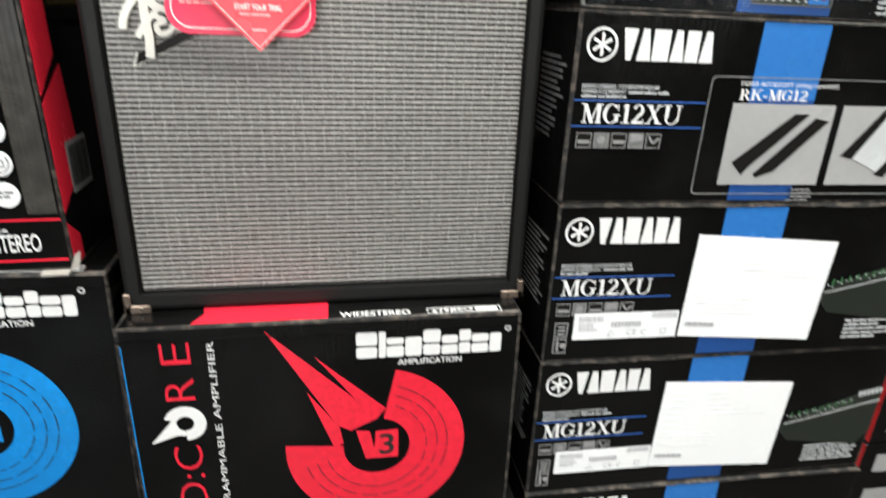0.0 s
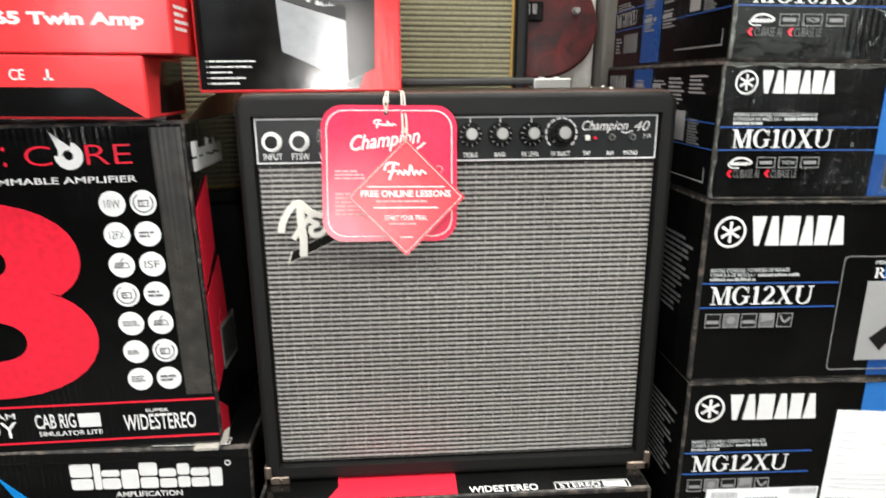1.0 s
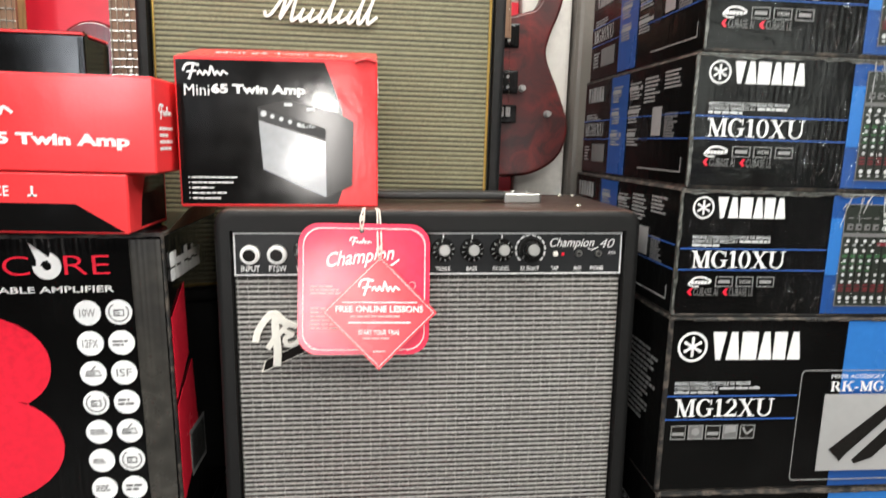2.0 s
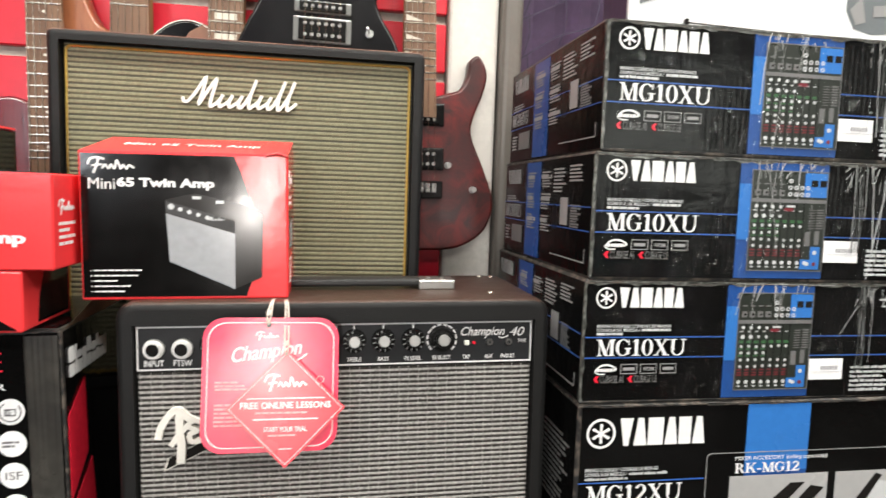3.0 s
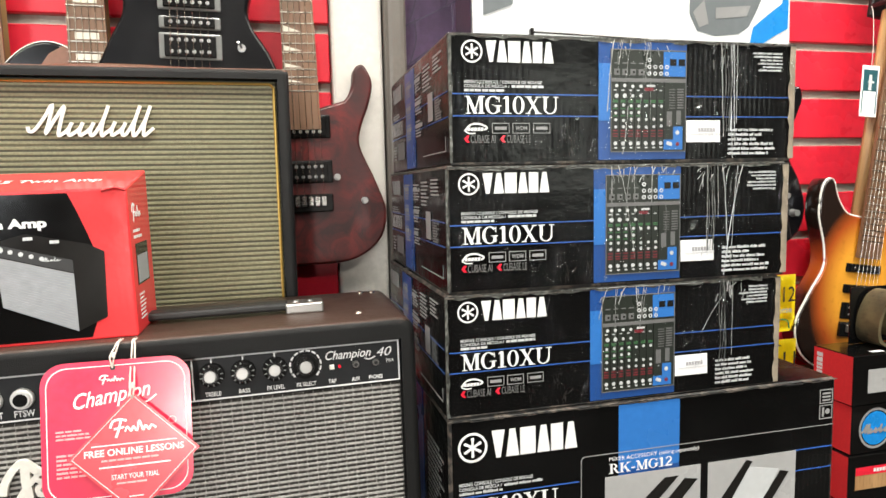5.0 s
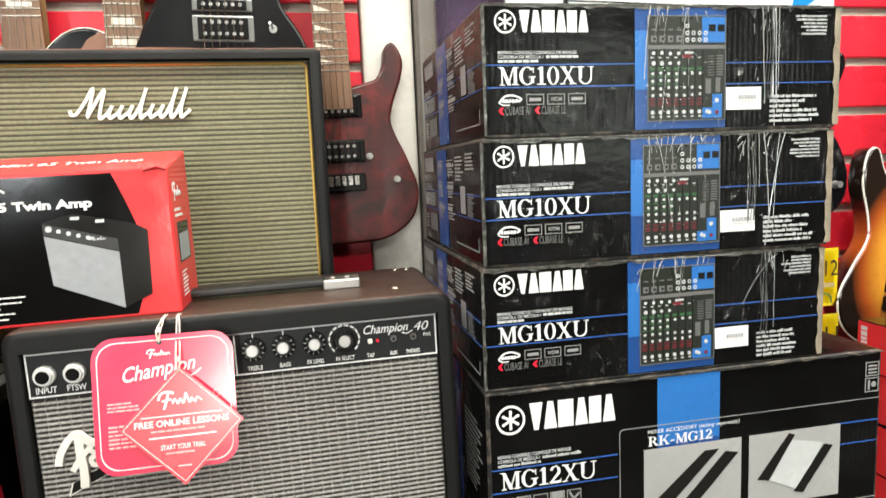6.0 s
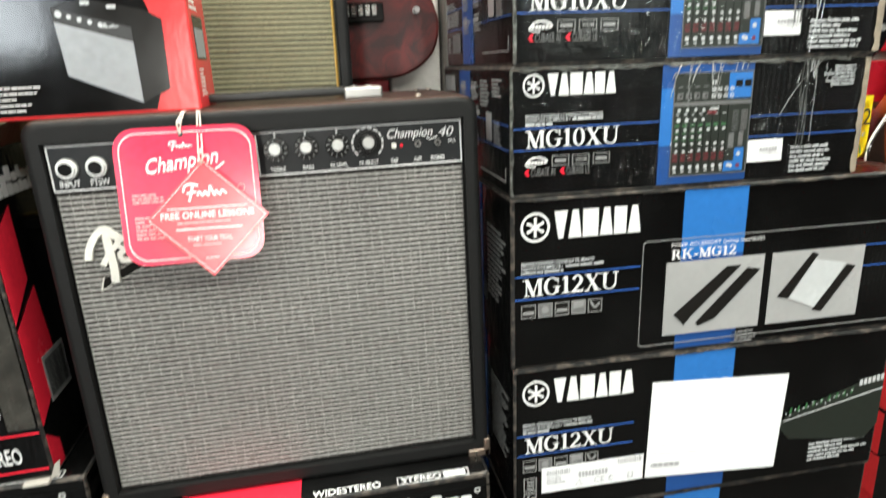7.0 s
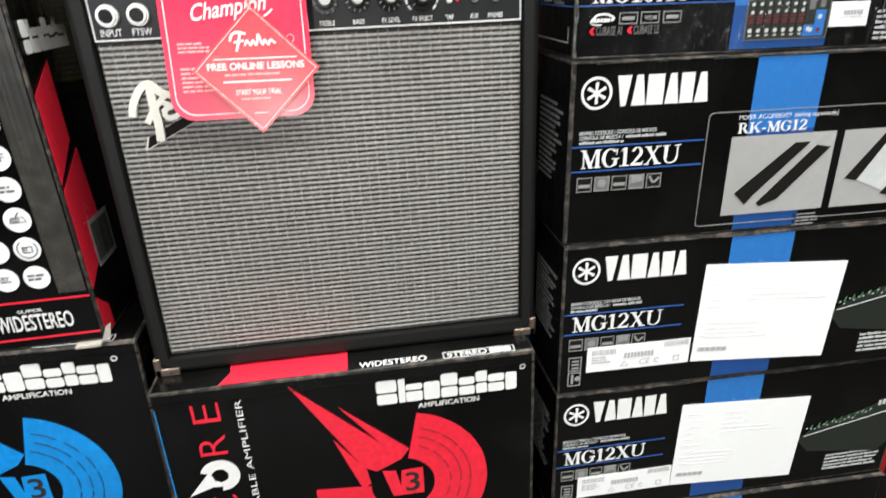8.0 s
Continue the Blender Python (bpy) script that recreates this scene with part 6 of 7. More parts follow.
    box(bm, w - 0.03, -0.008, -0.003, w - 0.004, 0.02, 0.0005, 0.0006, 1)
    flat(bm, Side((w, -0.002, 0), (1, 0, 0), (0, 0, 1)), [(-0.004, 0.0), (0.006, 0.004), (0.010, 0.022), (0.004, 0.018)])
    part("torn_corner", bm, surface("torn_grey_board", (0.42, 0.39, 0.35), 0.8, grain=200, bump=0.5), t, "torn bare board corner")
    flap_seam(t, w, d, h, rng, EDGE)
    return t


def red_cartons():
    """Two red miniature amplifier cartons lying on the tall black one."""
    rng = random.Random(15)
    w, d, h = 0.20, 0.105, 0.056
    t = thing("red_carton", pose(-0.487, -0.03, 1.1395, 0, 0, 0), "red miniature amplifier carton lying on its side", "carton", "red miniature amplifier cartons")
    # the lower one narrows to its base where the black picture panel slants in
    bm = bmesh.new()
    box(bm, 0, 0, 0, w, d, h, 0.0015, 1)
    part("carton_shell", bm, RED_CARTON, t)
    f = Side((0, 0, 0), (1, 0, 0), (0, 0, 1))
    bm = flat(bmesh.new(), f, [(0.0, 0.002), (w - 0.004, 0.002), (w - 0.047, 0.028), (0.0, 0.028)])
    part("black_panel", bm, TWIN_BLACK, t, "glossy black printed panel")
    bm = lettering(bmesh.new(), f, "CE", w - 0.117, 0.034, w - 0.104, 0.0435, 0.0002, 0.01)
    patch(bm, f, w - 0.085, 0.034, w - 0.083, 0.0435), patch(bm, f, w - 0.088, 0.034, w - 0.080, 0.036)
    part("white_print", bm, WHITE, t)
    e = Side((w, 0, 0), (0, 1, 0), (0, 0, 1))
    # The open end is a flat patch; its dark inside is painted black.
    part("open_end_shade", flat(bmesh.new(), e, [(0.03, 0.004), (0.1, 0.004), (0.1, 0.052), (0.045, 0.052), (0.034, 0.03)]), TWIN_BLACK, t, "flat black patch painted for the open end's dark inside")
    t2 = thing("red_carton", pose(-0.468, -0.03, 1.1965, 0, 0, 0.0), "red miniature amplifier carton with white lettering", "carton", "red miniature amplifier cartons")
    w2, h2, d2 = 0.208, 0.0875, 0.12
    bm = bmesh.new()
    box(bm, 0, 0, 0, w2, d2, h2, 0.0015, 1)
    part("carton_shell", bm, (RED_CARTON,), t2)
    bm = bmesh.new()
    lettering(bm, f, "Mini", w2 - 0.186, 0.022, w2 - 0.1535, 0.0345, 0.0003)
    lettering(bm, f, "65 Twin Amp", w2 - 0.150, 0.021, w2 - 0.0225, 0.0352, 0.0003, 0.045)
    swash_mark(bm, f, w2 - 0.19, 0.043, w2 - 0.122, 0.068, 0.0028)
    part("white_lettering", bm, WHITE, t2)
    s = Side((w2, 0, 0), (0, 1, 0), (0, 0, 1))
    bm = swash_mark(bmesh.new(), s, 0.012, 0.05, 0.045, 0.064, 0.0016)
    fine_print(bm, s, 0.012, 0.02, 0.05, 0.045, 4, rng)
    part("side_lettering", bm, WHITE, t2)
    part("top_panel", box(bmesh.new(), 0.004, 0.004, h2, w2 - 0.004, d2 - 0.004, h2 + 0.0008), PICTURE_DARK, t2)
    # a third, opened, behind them
    t3 = thing("opened_carton", pose(-0.63, 0.02, 1.2848), "opened black and red miniature amplifier carton", "carton")
    bm = bmesh.new()
    box(bm, 0.05, 0.05, 0, 0.27, 0.06, 0.05, 0.001, 1), box(bm, 0.05, 0.05, 0, 0.27, 0.11, 0.003)
    box(bm, 0.262, 0.05, 0, 0.27, 0.11, 0.045, 0.001, 1)
    part("carton_shell", bm, TWIN_BLACK, t3)
    part("red_flap", box(bmesh.new(), 0.05, 0.044, 0.046, 0.27, 0.11, 0.0485, 0.0005, 1), RED_CARTON, t3)


def twin_carton():
    """The miniature amplifier carton standing on the amplifier."""
    rng = random.Random(16)
    w, d, h = 0.196, 0.10, 0.146
    t = thing("miniature_amplifier_carton", pose(-0.2525, 0.012, AMP_Z + 0.4152, 0, LEAN, 0.5), "glossy black and red miniature amplifier carton", "carton")
    bm = bmesh.new()
    box(bm, 0, 0, 0, w, d, h, 0.002, 2)
    for v in bm.verts:
        if v.co.z > h - 0.004:
            v.co.z += 0.02 * v.co.y / d
    part("carton_shell", bm, (RED_CARTON,), t)
    f = Side((0, 0, 0), (1, 0, 0), (0, 0, 1))
    edge = smooth_line([(w - 0.041, 0.003, 0), (w - 0.030, 0.04, 0), (w - 0.031, 0.08, 0), (w - 0.043, 0.12, 0), (w - 0.052, h - 0.003, 0)], 5)
    bm = flat(bmesh.new(), f, [(0.002, 0.003)] + [(q.x, q.y) for q in edge] + [(0.002, h - 0.003)])
    part("black_panel", bm, TWIN_BLACK, t, "glossy black printed front panel")
    bm = swash_mark(bmesh.new(), f, 0.009, h - 0.022, 0.051, h - 0.007, 0.0018, 0.0005)
    lettering(bm, f, "Mini", 0.009, h - 0.037, 0.033, h - 0.0265, 0.0005)
    lettering(bm, f, "65 Twin Amp", 0.0345, h - 0.0372, 0.125, h - 0.0255, 0.0005, 0.045)
    for k, ln in enumerate((0.066, 0.07, 0.034, 0.058, 0.034)):
        v = 0.028 - 0.0052 * k
        disc(bm, f, 0.0095, v + 0.0014, 0.0007, 0.0005, 6)
        fine_print(bm, f, 0.012, v, 0.008 + ln, v + 0.003, 1, rng, 0.0005)
    part("white_lettering", bm, WHITE, t)
    # printed picture of the little amplifier
    pic = part("amplifier_picture", flat(bmesh.new(), f, [(0.078, 0.099), (0.106, 0.106), (0.158, 0.094), (0.172, 0.086), (0.170, 0.022), (0.144, 0.010), (0.082, 0.038)], 0.0005), PICTURE_DARK, t, "printed picture of a small amplifier")
    cl = part("picture_cloth", flat(bmesh.new(), f, [(0.079, 0.086), (0.144, 0.066), (0.144, 0.010), (0.082, 0.038)], 0.0009), PICTURE_CLOTH, pic)
    bm = bmesh.new()
    for k in range(20):
        a = k / 20
        flat(bm, f, [(0.079 + 0.003 * a, 0.086 - 0.048 * a), (0.144, 0.066 - 0.056 * a), (0.144, 0.0652 - 0.056 * a), (0.079 + 0.003 * a, 0.0852 - 0.048 * a)], 0.0013)
    part("cloth_line", bm, PICTURE_GREY, cl)
    bm = bmesh.new()
    for k in range(5):
        disc(bm, f, 0.084 + 0.0085 * k, 0.0925 - 0.0026 * k, 0.0021 if k else 0.003, 0.0014, 12)
    patch(bm, f, 0.104, 0.1, 0.112, 0.103, 0.0014), patch(bm, f, 0.126, 0.096, 0.134, 0.099, 0.0014)
    script_mark(bm, f, 0.118, 0.079, 0.135, 0.083, 0.0006, 4, 0.0014)
    part("picture_knob", bm, PICTURE_PALE, pic)
    part("picture_panel", flat(bmesh.new(), f, [(0.079, 0.098), (0.144, 0.079), (0.144, 0.067), (0.079, 0.087)], 0.0009), INK, pic)
    s = Side((w, 0, 0), (0, 1, 0), (0, 0, 1))
    bm = swash_mark(bmesh.new(), s, 0.015, h - 0.034, 0.05, h - 0.016, 0.0018)
    fine_print(bm, s, 0.014, h - 0.052, 0.055, h - 0.04, 2, rng)
    fine_print(bm, s, 0.02, 0.012, 0.05, 0.04, 7, rng, fill=0.4)
    part("side_lettering", bm, WHITE, t)
    sp = part("side_picture", patch(bmesh.new(), s, 0.018, 0.048, 0.075, 0.09), PICTURE_DARK, t)
    part("side_picture_cloth", patch(bmesh.new(), s, 0.022, 0.05, 0.07, 0.078, 0.0004), PICTURE_CLOTH, sp)
    top = Side((0, 0, h), (1, 0, 0), Vector((0, 1, 0.2)).normalized())
    bm = lettering(bmesh.new(), top, "Mini 65 Twin Amp", 0.03, 0.035, 0.165, 0.055, 0.0003, 0.012)
    part("top_lettering", bm, WHITE, t)
    bm = tube(bmesh.new(), [Vector((w - 0.022, -0.0005, h - 0.002)), Vector((w - 0.010, -0.001, h + 0.001)), Vector((w - 0.001, -0.0005, h - 0.002))], 0.0016)
    part("rolled_lip", bm, EDGE_RED, t)


# ---- the speaker cabinet behind ----
def speaker_cabinet():
    z0, z1 = 1.02, 1.4575
    t = thing("combo_cabinet", pose(-0.1245, 0.19, z0), "black vinyl combo cabinet with olive cloth and gold piping", "amplifier")
    hw, h = 0.2255, z1 - z0
    _, (u0, v0, u1, v1) = amp_cabinet(t, hw, 0, h, 0.20, 0.014, 0.018, 0.0135, 0.007, TOLEX, TAN_VINYL, 0.014)
    part("baffle", box(bmesh.new(), u0 + 0.0005, 0.008, v0 + 0.0005, u1 - 0.0005, 0.013, v1 - 0.0005), RUBBER, t)
    part("grille_cloth", box(bmesh.new(), u0 + 0.002, 0.002, v0 + 0.002, u1 - 0.002, 0.0075, v1 - 0.002, 0.0015, 1), CLOTH_OLIVE, t, "olive striped grille cloth")
    bm = bmesh.new()
    loop = [Vector((u, 0.0015, v)) for u, v in round_rect(u0 + 0.005, v0 + 0.005, u1 - 0.005, v1 - 0.005, 0.007, 4)]
    tube(bm, loop + [loop[0]], 0.0018, 6)
    part("piping", bm, GOLD, t, "gold piping")
    g = Side((0, 0.001, 0), (1, 0, 0), (0, 0, 1))
    a, b = -0.0755, 0.071
    bm = script_mark(bmesh.new(), g, a - 0.002, h - 0.085, b, h - 0.046, 0.0037, 7, thick=0.002)
    part("script_badge", bm, IVORY, t, "raised cream script badge")
    bm = tube(bmesh.new(), smooth_line([(-0.12, 0.1, h + 0.002), (-0.1, 0.1, h + 0.009), (0.0, 0.1, h + 0.013), (0.1, 0.1, h + 0.009), (0.12, 0.1, h + 0.002)], 5), 0.008, 8)
    hd = part("handle", bm, surface("brown_leather", (0.13, 0.055, 0.03), 0.45, bump=0.4), t, "brown leather handle")
    for x in (-0.14, 0.12):
        part("handle_end", box(bmesh.new(), x, 0.085, h - 0.001, x + 0.022, 0.115, h + 0.007, 0.002, 1), GOLD, hd)
    # the boxes behind that carry its rear half
    plain_carton(pose(-0.345, 0.195, 0.0), 0.44, 0.2, z0 - 0.0005, 61, "plain tall black carton behind the amplifier")


# ---- guitars on the slat wall ----
DOUBLE_CUT = [(0, 0), (0.07, 0.004), (0.118, 0.035), (0.132, 0.085), (0.115, 0.14), (0.085, 0.19), (0.084, 0.225), (0.101, 0.272), (0.112, 0.305), (0.104, 0.329), (0.090, 0.322), (0.084, 0.292), (0.066, 0.262), (0.035, 0.245),
              (-0.035, 0.25), (-0.062, 0.28), (-0.078, 0.335), (-0.1, 0.372), (-0.118, 0.36), (-0.12, 0.305), (-0.098, 0.245), (-0.092, 0.2), (-0.115, 0.15), (-0.137, 0.09), (-0.12, 0.035), (-0.07, 0.004)]
SINGLE_CUT = [(0, 0), (0.085, 0.006), (0.145, 0.05), (0.163, 0.11), (0.14, 0.17), (0.112, 0.21), (0.115, 0.255), (0.135, 0.29), (0.128, 0.325), (0.09, 0.33), (0.05, 0.3), (0.03, 0.315),
              (-0.03, 0.37), (-0.075, 0.376), (-0.115, 0.345), (-0.13, 0.3), (-0.112, 0.25), (-0.112, 0.21), (-0.14, 0.17), (-0.163, 0.11), (-0.145, 0.05), (-0.085, 0.006)]


WINE_CUT = DOUBLE_CUT[:5] + [(0.0925, 0.195), (0.0955, 0.228), (0.111, 0.268), (0.1175, 0.303), (0.104, 0.331), (0.0885, 0.324), (0.084, 0.298), (0.074, 0.278), (0.055, 0.2685)] + DOUBLE_CUT[14:]
BURST_CUT = DOUBLE_CUT[:9] + [(0.112, 0.352), (0.097, 0.36), (0.084, 0.338), (0.066, 0.312), (0.035, 0.302),
              (-0.035, 0.306), (-0.058, 0.312), (-0.08, 0.336), (-0.098, 0.37)] + DOUBLE_CUT[18:]
NATURAL_CUT = [(x, min(z, 0.262) if x > 0 else z) for x, z in DOUBLE_CUT]


def guitar_body(points, thick, material, parent, label, edge_r=0.0045, scale=1.0):
    line = smooth_line([(x * scale, z * scale, 0) for x, z in points], 5, True)
    n = len(line)
    normals = []
    for k in range(n):
        d = (line[(k + 1) % n] - line[k - 1]).normalized()
        normals.append(Vector((d.y, -d.x, 0)))
    bm = bmesh.new()
    rings = []
    for q, y in ((edge_r, 0), (edge_r * 0.3, edge_r * 0.3), (0, edge_r), (0, thick - edge_r), (edge_r * 0.3, thick - edge_r * 0.3), (edge_r, thick)):
        rings.append([bm.verts.new((p.x - m.x * q, y, p.y - m.y * q)) for p, m in zip(line, normals)])
    for a, b in zip(rings, rings[1:]):
        for k in range(n):
            bm.faces.new((a[k], a[(k + 1) % n], b[(k + 1) % n], b[k])).smooth = True
    for ring in (rings[0], rings[-1]):
        flat_points = [Vector((v.co.x, v.co.z)) for v in ring]
        got = delaunay_2d_cdt(flat_points, [], [list(range(n))], 1, 1e-5)
        y = ring[0].co.y
        made = [bm.verts.new((p.x, y, p.y)) for p in got[0]]
        for tri in got[2]:
            bm.faces.new([made[k] for k in tri])
    body = part("body", bm, material, parent, label)
    return body, line


def pickup(parent, z, wide, tall, shell, poles, two_rows=True, x=0.0, rim=None):
    ring = part("pickup", box(bmesh.new(), x - wide / 2, -0.004, z - tall / 2, x + wide / 2, 0.002, z + tall / 2, 0.002, 2), rim or KNOB, parent)
    part("pickup_cover", box(bmesh.new(), x - wide * 0.41, -0.007, z - tall * 0.42, x + wide * 0.41, -0.0035, z + tall * 0.42, 0.0016, 2), shell, ring)
    bm = bmesh.new()
    for dz in ((-tall * 0.22, tall * 0.22) if two_rows else (0,)):
        for k in range(6):
            cyl(bm, (x - 0.026 + 0.0104 * k, -0.0075, z + dz), (0, -1, 0), 0.003, 0.0026, 0.0018, 10)
    part("pole_piece", bm, poles, ring)
    return ring


def electric_guitar(m, label, outline_points, body_material, neck_material, board, pickups, pole, knobs=(), binding=None, guard=None, inlay="dot", scale=1.0, bridge_z=0.105, nut_wide=0.043, rim=None, switch=None):
    t = thing("electric_guitar", m, label, "guitar", "electric guitars on the slat wall")
    body, line = guitar_body(outline_points, 0.042, body_material, t, "", 0.0045, scale)
    if binding:
        bm = bmesh.new()
        n = len(line)
        loop = [Vector((p.x * 0.995, 0.004, p.y * 0.997 + 0.0006)) for p in line]
        tube(bm, loop + [loop[0]], 0.0023 if scale > 1 else 0.0014, 6)
        part("binding", bm, binding, body, "cream edge binding")
    nut = bridge_z + 0.648
    top = 0.245 * scale
    bm = bmesh.new()
    rows = []
    for z, wd in ((top - 0.04, 0.056), (nut, nut_wide)):
        rows.append([bm.verts.new((wd / 2 * math.sin(a), 0.016 - 0.021 * math.cos(a) if abs(a) > 1.57 else -0.005, z)) for a in (-1.571, -2.2, -2.7, 3.1416, 2.7, 2.2, 1.571)])
    for k in range(7):
        bm.faces.new((rows[0][k], rows[0][(k + 1) % 7], rows[1][(k + 1) % 7], rows[1][k])).smooth = True
    bm.faces.new(rows[0]), bm.faces.new(rows[1])
    neck = part("neck", bm, neck_material, t)
    bm = bmesh.new()
    a = [bm.verts.new(q) for q in ((-0.0285, -0.011, top - 0.02), (0.0285, -0.011, top - 0.02), (nut_wide / 2, -0.011, nut), (-nut_wide / 2, -0.011, nut))]
    b = [bm.verts.new((v.co.x, -0.0052, v.co.z)) for v in a]
    bm.faces.new(a), bm.faces.new(b)
    for k in range(4):
        bm.faces.new((a[k], a[(k + 1) % 4], b[(k + 1) % 4], b[k]))
    fb = part("fretboard", bm, board, neck)
    bm, marks = bmesh.new(), bmesh.new()
    f = Side((0, -0.011, 0), (1, 0, 0), (0, 0, 1))
    last = nut
    for k in range(1, 23):
        z = nut - 0.648 * (1 - 2 ** (-k / 12))
        if z < top - 0.018:
            break
        hw = nut_wide / 2 + (0.0285 - nut_wide / 2) * (nut - z) / (nut - top + 0.02)
        box(bm, -hw, -0.0122, z - 0.0008, hw, -0.0105, z + 0.0008)
        if k in (3, 5, 7, 9, 12, 15, 17, 19, 21):
            c = (z + last) / 2
            if inlay == "dot":
                disc(marks, f, 0, c, 0.0022, 0.0002, 12)
            elif inlay == "block":
                patch(marks, f, -hw * 0.62, c - (last - z) * 0.3, hw * 0.62, c + (last - z) * 0.3, 0.0002)
            else:
                flat(marks, f, [(-hw * 0.9, z + 0.003), (hw * 0.2, z + 0.003), (-hw * 0.9, last - 0.003)], 0.0002)
        last = z
    part("fret", bm, STEEL, neck, "nickel frets")
    part("inlay", marks, PEARL, neck)
    bm = bmesh.new()
    hs = [(-nut_wide / 2, nut), (nut_wide / 2, nut), (0.03, nut + 0.03), (0.026, nut + 0.17), (-0.005, nut + 0.185), (-0.038, nut + 0.15), (-0.03, nut + 0.03)]
    lo = [bm.verts.new((u, 0.0 + 0.12 * (v - nut), v)) for u, v in hs]
    hi = [bm.verts.new((u, 0.014 + 0.12 * (v - nut), v)) for u, v in hs]
    bm.faces.new(lo), bm.faces.new(hi)
    for k in range(len(lo)):
        bm.faces.new((lo[k], lo[(k + 1) % len(lo)], hi[(k + 1) % len(lo)], hi[k]))
    head = part("headstock", bm, neck_material, t)
    bm = bmesh.new()
    for k in range(6):
        cyl(bm, (-0.048, 0.008 + 0.12 * (0.03 + 0.022 * k), nut + 0.03 + 0.022 * k), (1, 0, 0), 0.006, 0.006, 0.014, 10)
        cyl(bm, (-0.018, -0.002 + 0.12 * (0.03 + 0.022 * k), nut + 0.03 + 0.022 * k), (0, 1, 0), 0.003, 0.003, 0.012, 8)
    part("tuner", bm, CHROME, head)
    for z, wide, tall, rows2 in pickups:
        pickup(t, z, wide, tall, KNOB, pole, rows2, rim=rim)
    bm = box(bmesh.new(), -0.042, -0.008, bridge_z - 0.016, 0.042, 0.001, bridge_z + 0.014, 0.002, 1)
    bridge = part("bridge", bm, KNOB, t, "black bridge plate with chrome saddles")
    for k in range(6):
        bm = box(bmesh.new(), -0.031 + 0.0108 * k, -0.012, bridge_z - 0.006, -0.0235 + 0.0108 * k, -0.008, bridge_z + 0.010, 0.001, 1)
        part("saddle", bm, CHROME, bridge)
    for k in range(6):
        s = k / 5 * 2 - 1
        bm = tube(bmesh.new(), [Vector((0.027 * s, -0.0145, bridge_z)), Vector((nut_wide * 0.42 * s, -0.0145, nut)), Vector((0.018 * s, 0.004, nut + 0.06))], 0.0007 - 0.00006 * k, 4)
        part("string", bm, STEEL, t)
    for x, z, r in knobs:
        bm = cyl(bmesh.new(), (x, -0.007, z), (0, -1, 0), r, r * 0.9, 0.015, 16)
        cyl(bm, (x, -0.001, z), (0, -1, 0), r * 1.15, r * 1.15, 0.002, 16)
        part("volume_knob", bm, KNOB_CAP, t, "chrome control knob")
    if switch:
        bm = cyl(bmesh.new(), (switch[0], -0.002, switch[1]), (0, -1, 0), 0.006, 0.006, 0.004, 12)
        tube(bm, [Vector((switch[0], -0.002, switch[1])), Vector((switch[0] - 0.004, -0.016, switch[1] + 0.006))], 0.002, 6)
        part("toggle_switch", bm, CHROME, t)
    if guard:
        pts = guard[1]
        part("pickguard", flat(bmesh.new(), Side((0, -0.0015, 0), (1, 0, 0), (0, 0, 1)), pts, 0.001), guard[0], t)
    # wall hook that carries the headstock
    bm = bmesh.new()
    for s in (-1, 1):
        tube(bm, smooth_line([(0.012 * s, 0.055, nut + 0.02), (0.026 * s, 0.035, nut + 0.012), (0.0285 * s, 0.0, nut + 0.012), (0.027 * s, -0.03, nut + 0.012), (0.027 * s, -0.036, nut + 0.022)], 4), 0.0045, 8)
    box(bm, -0.02, 0.05, nut - 0.005, 0.02, 0.063, nut + 0.05, 0.003, 1)
    part("wall_hook", bm, RUBBER, t, "black rubber-coated wall hook")
    return t


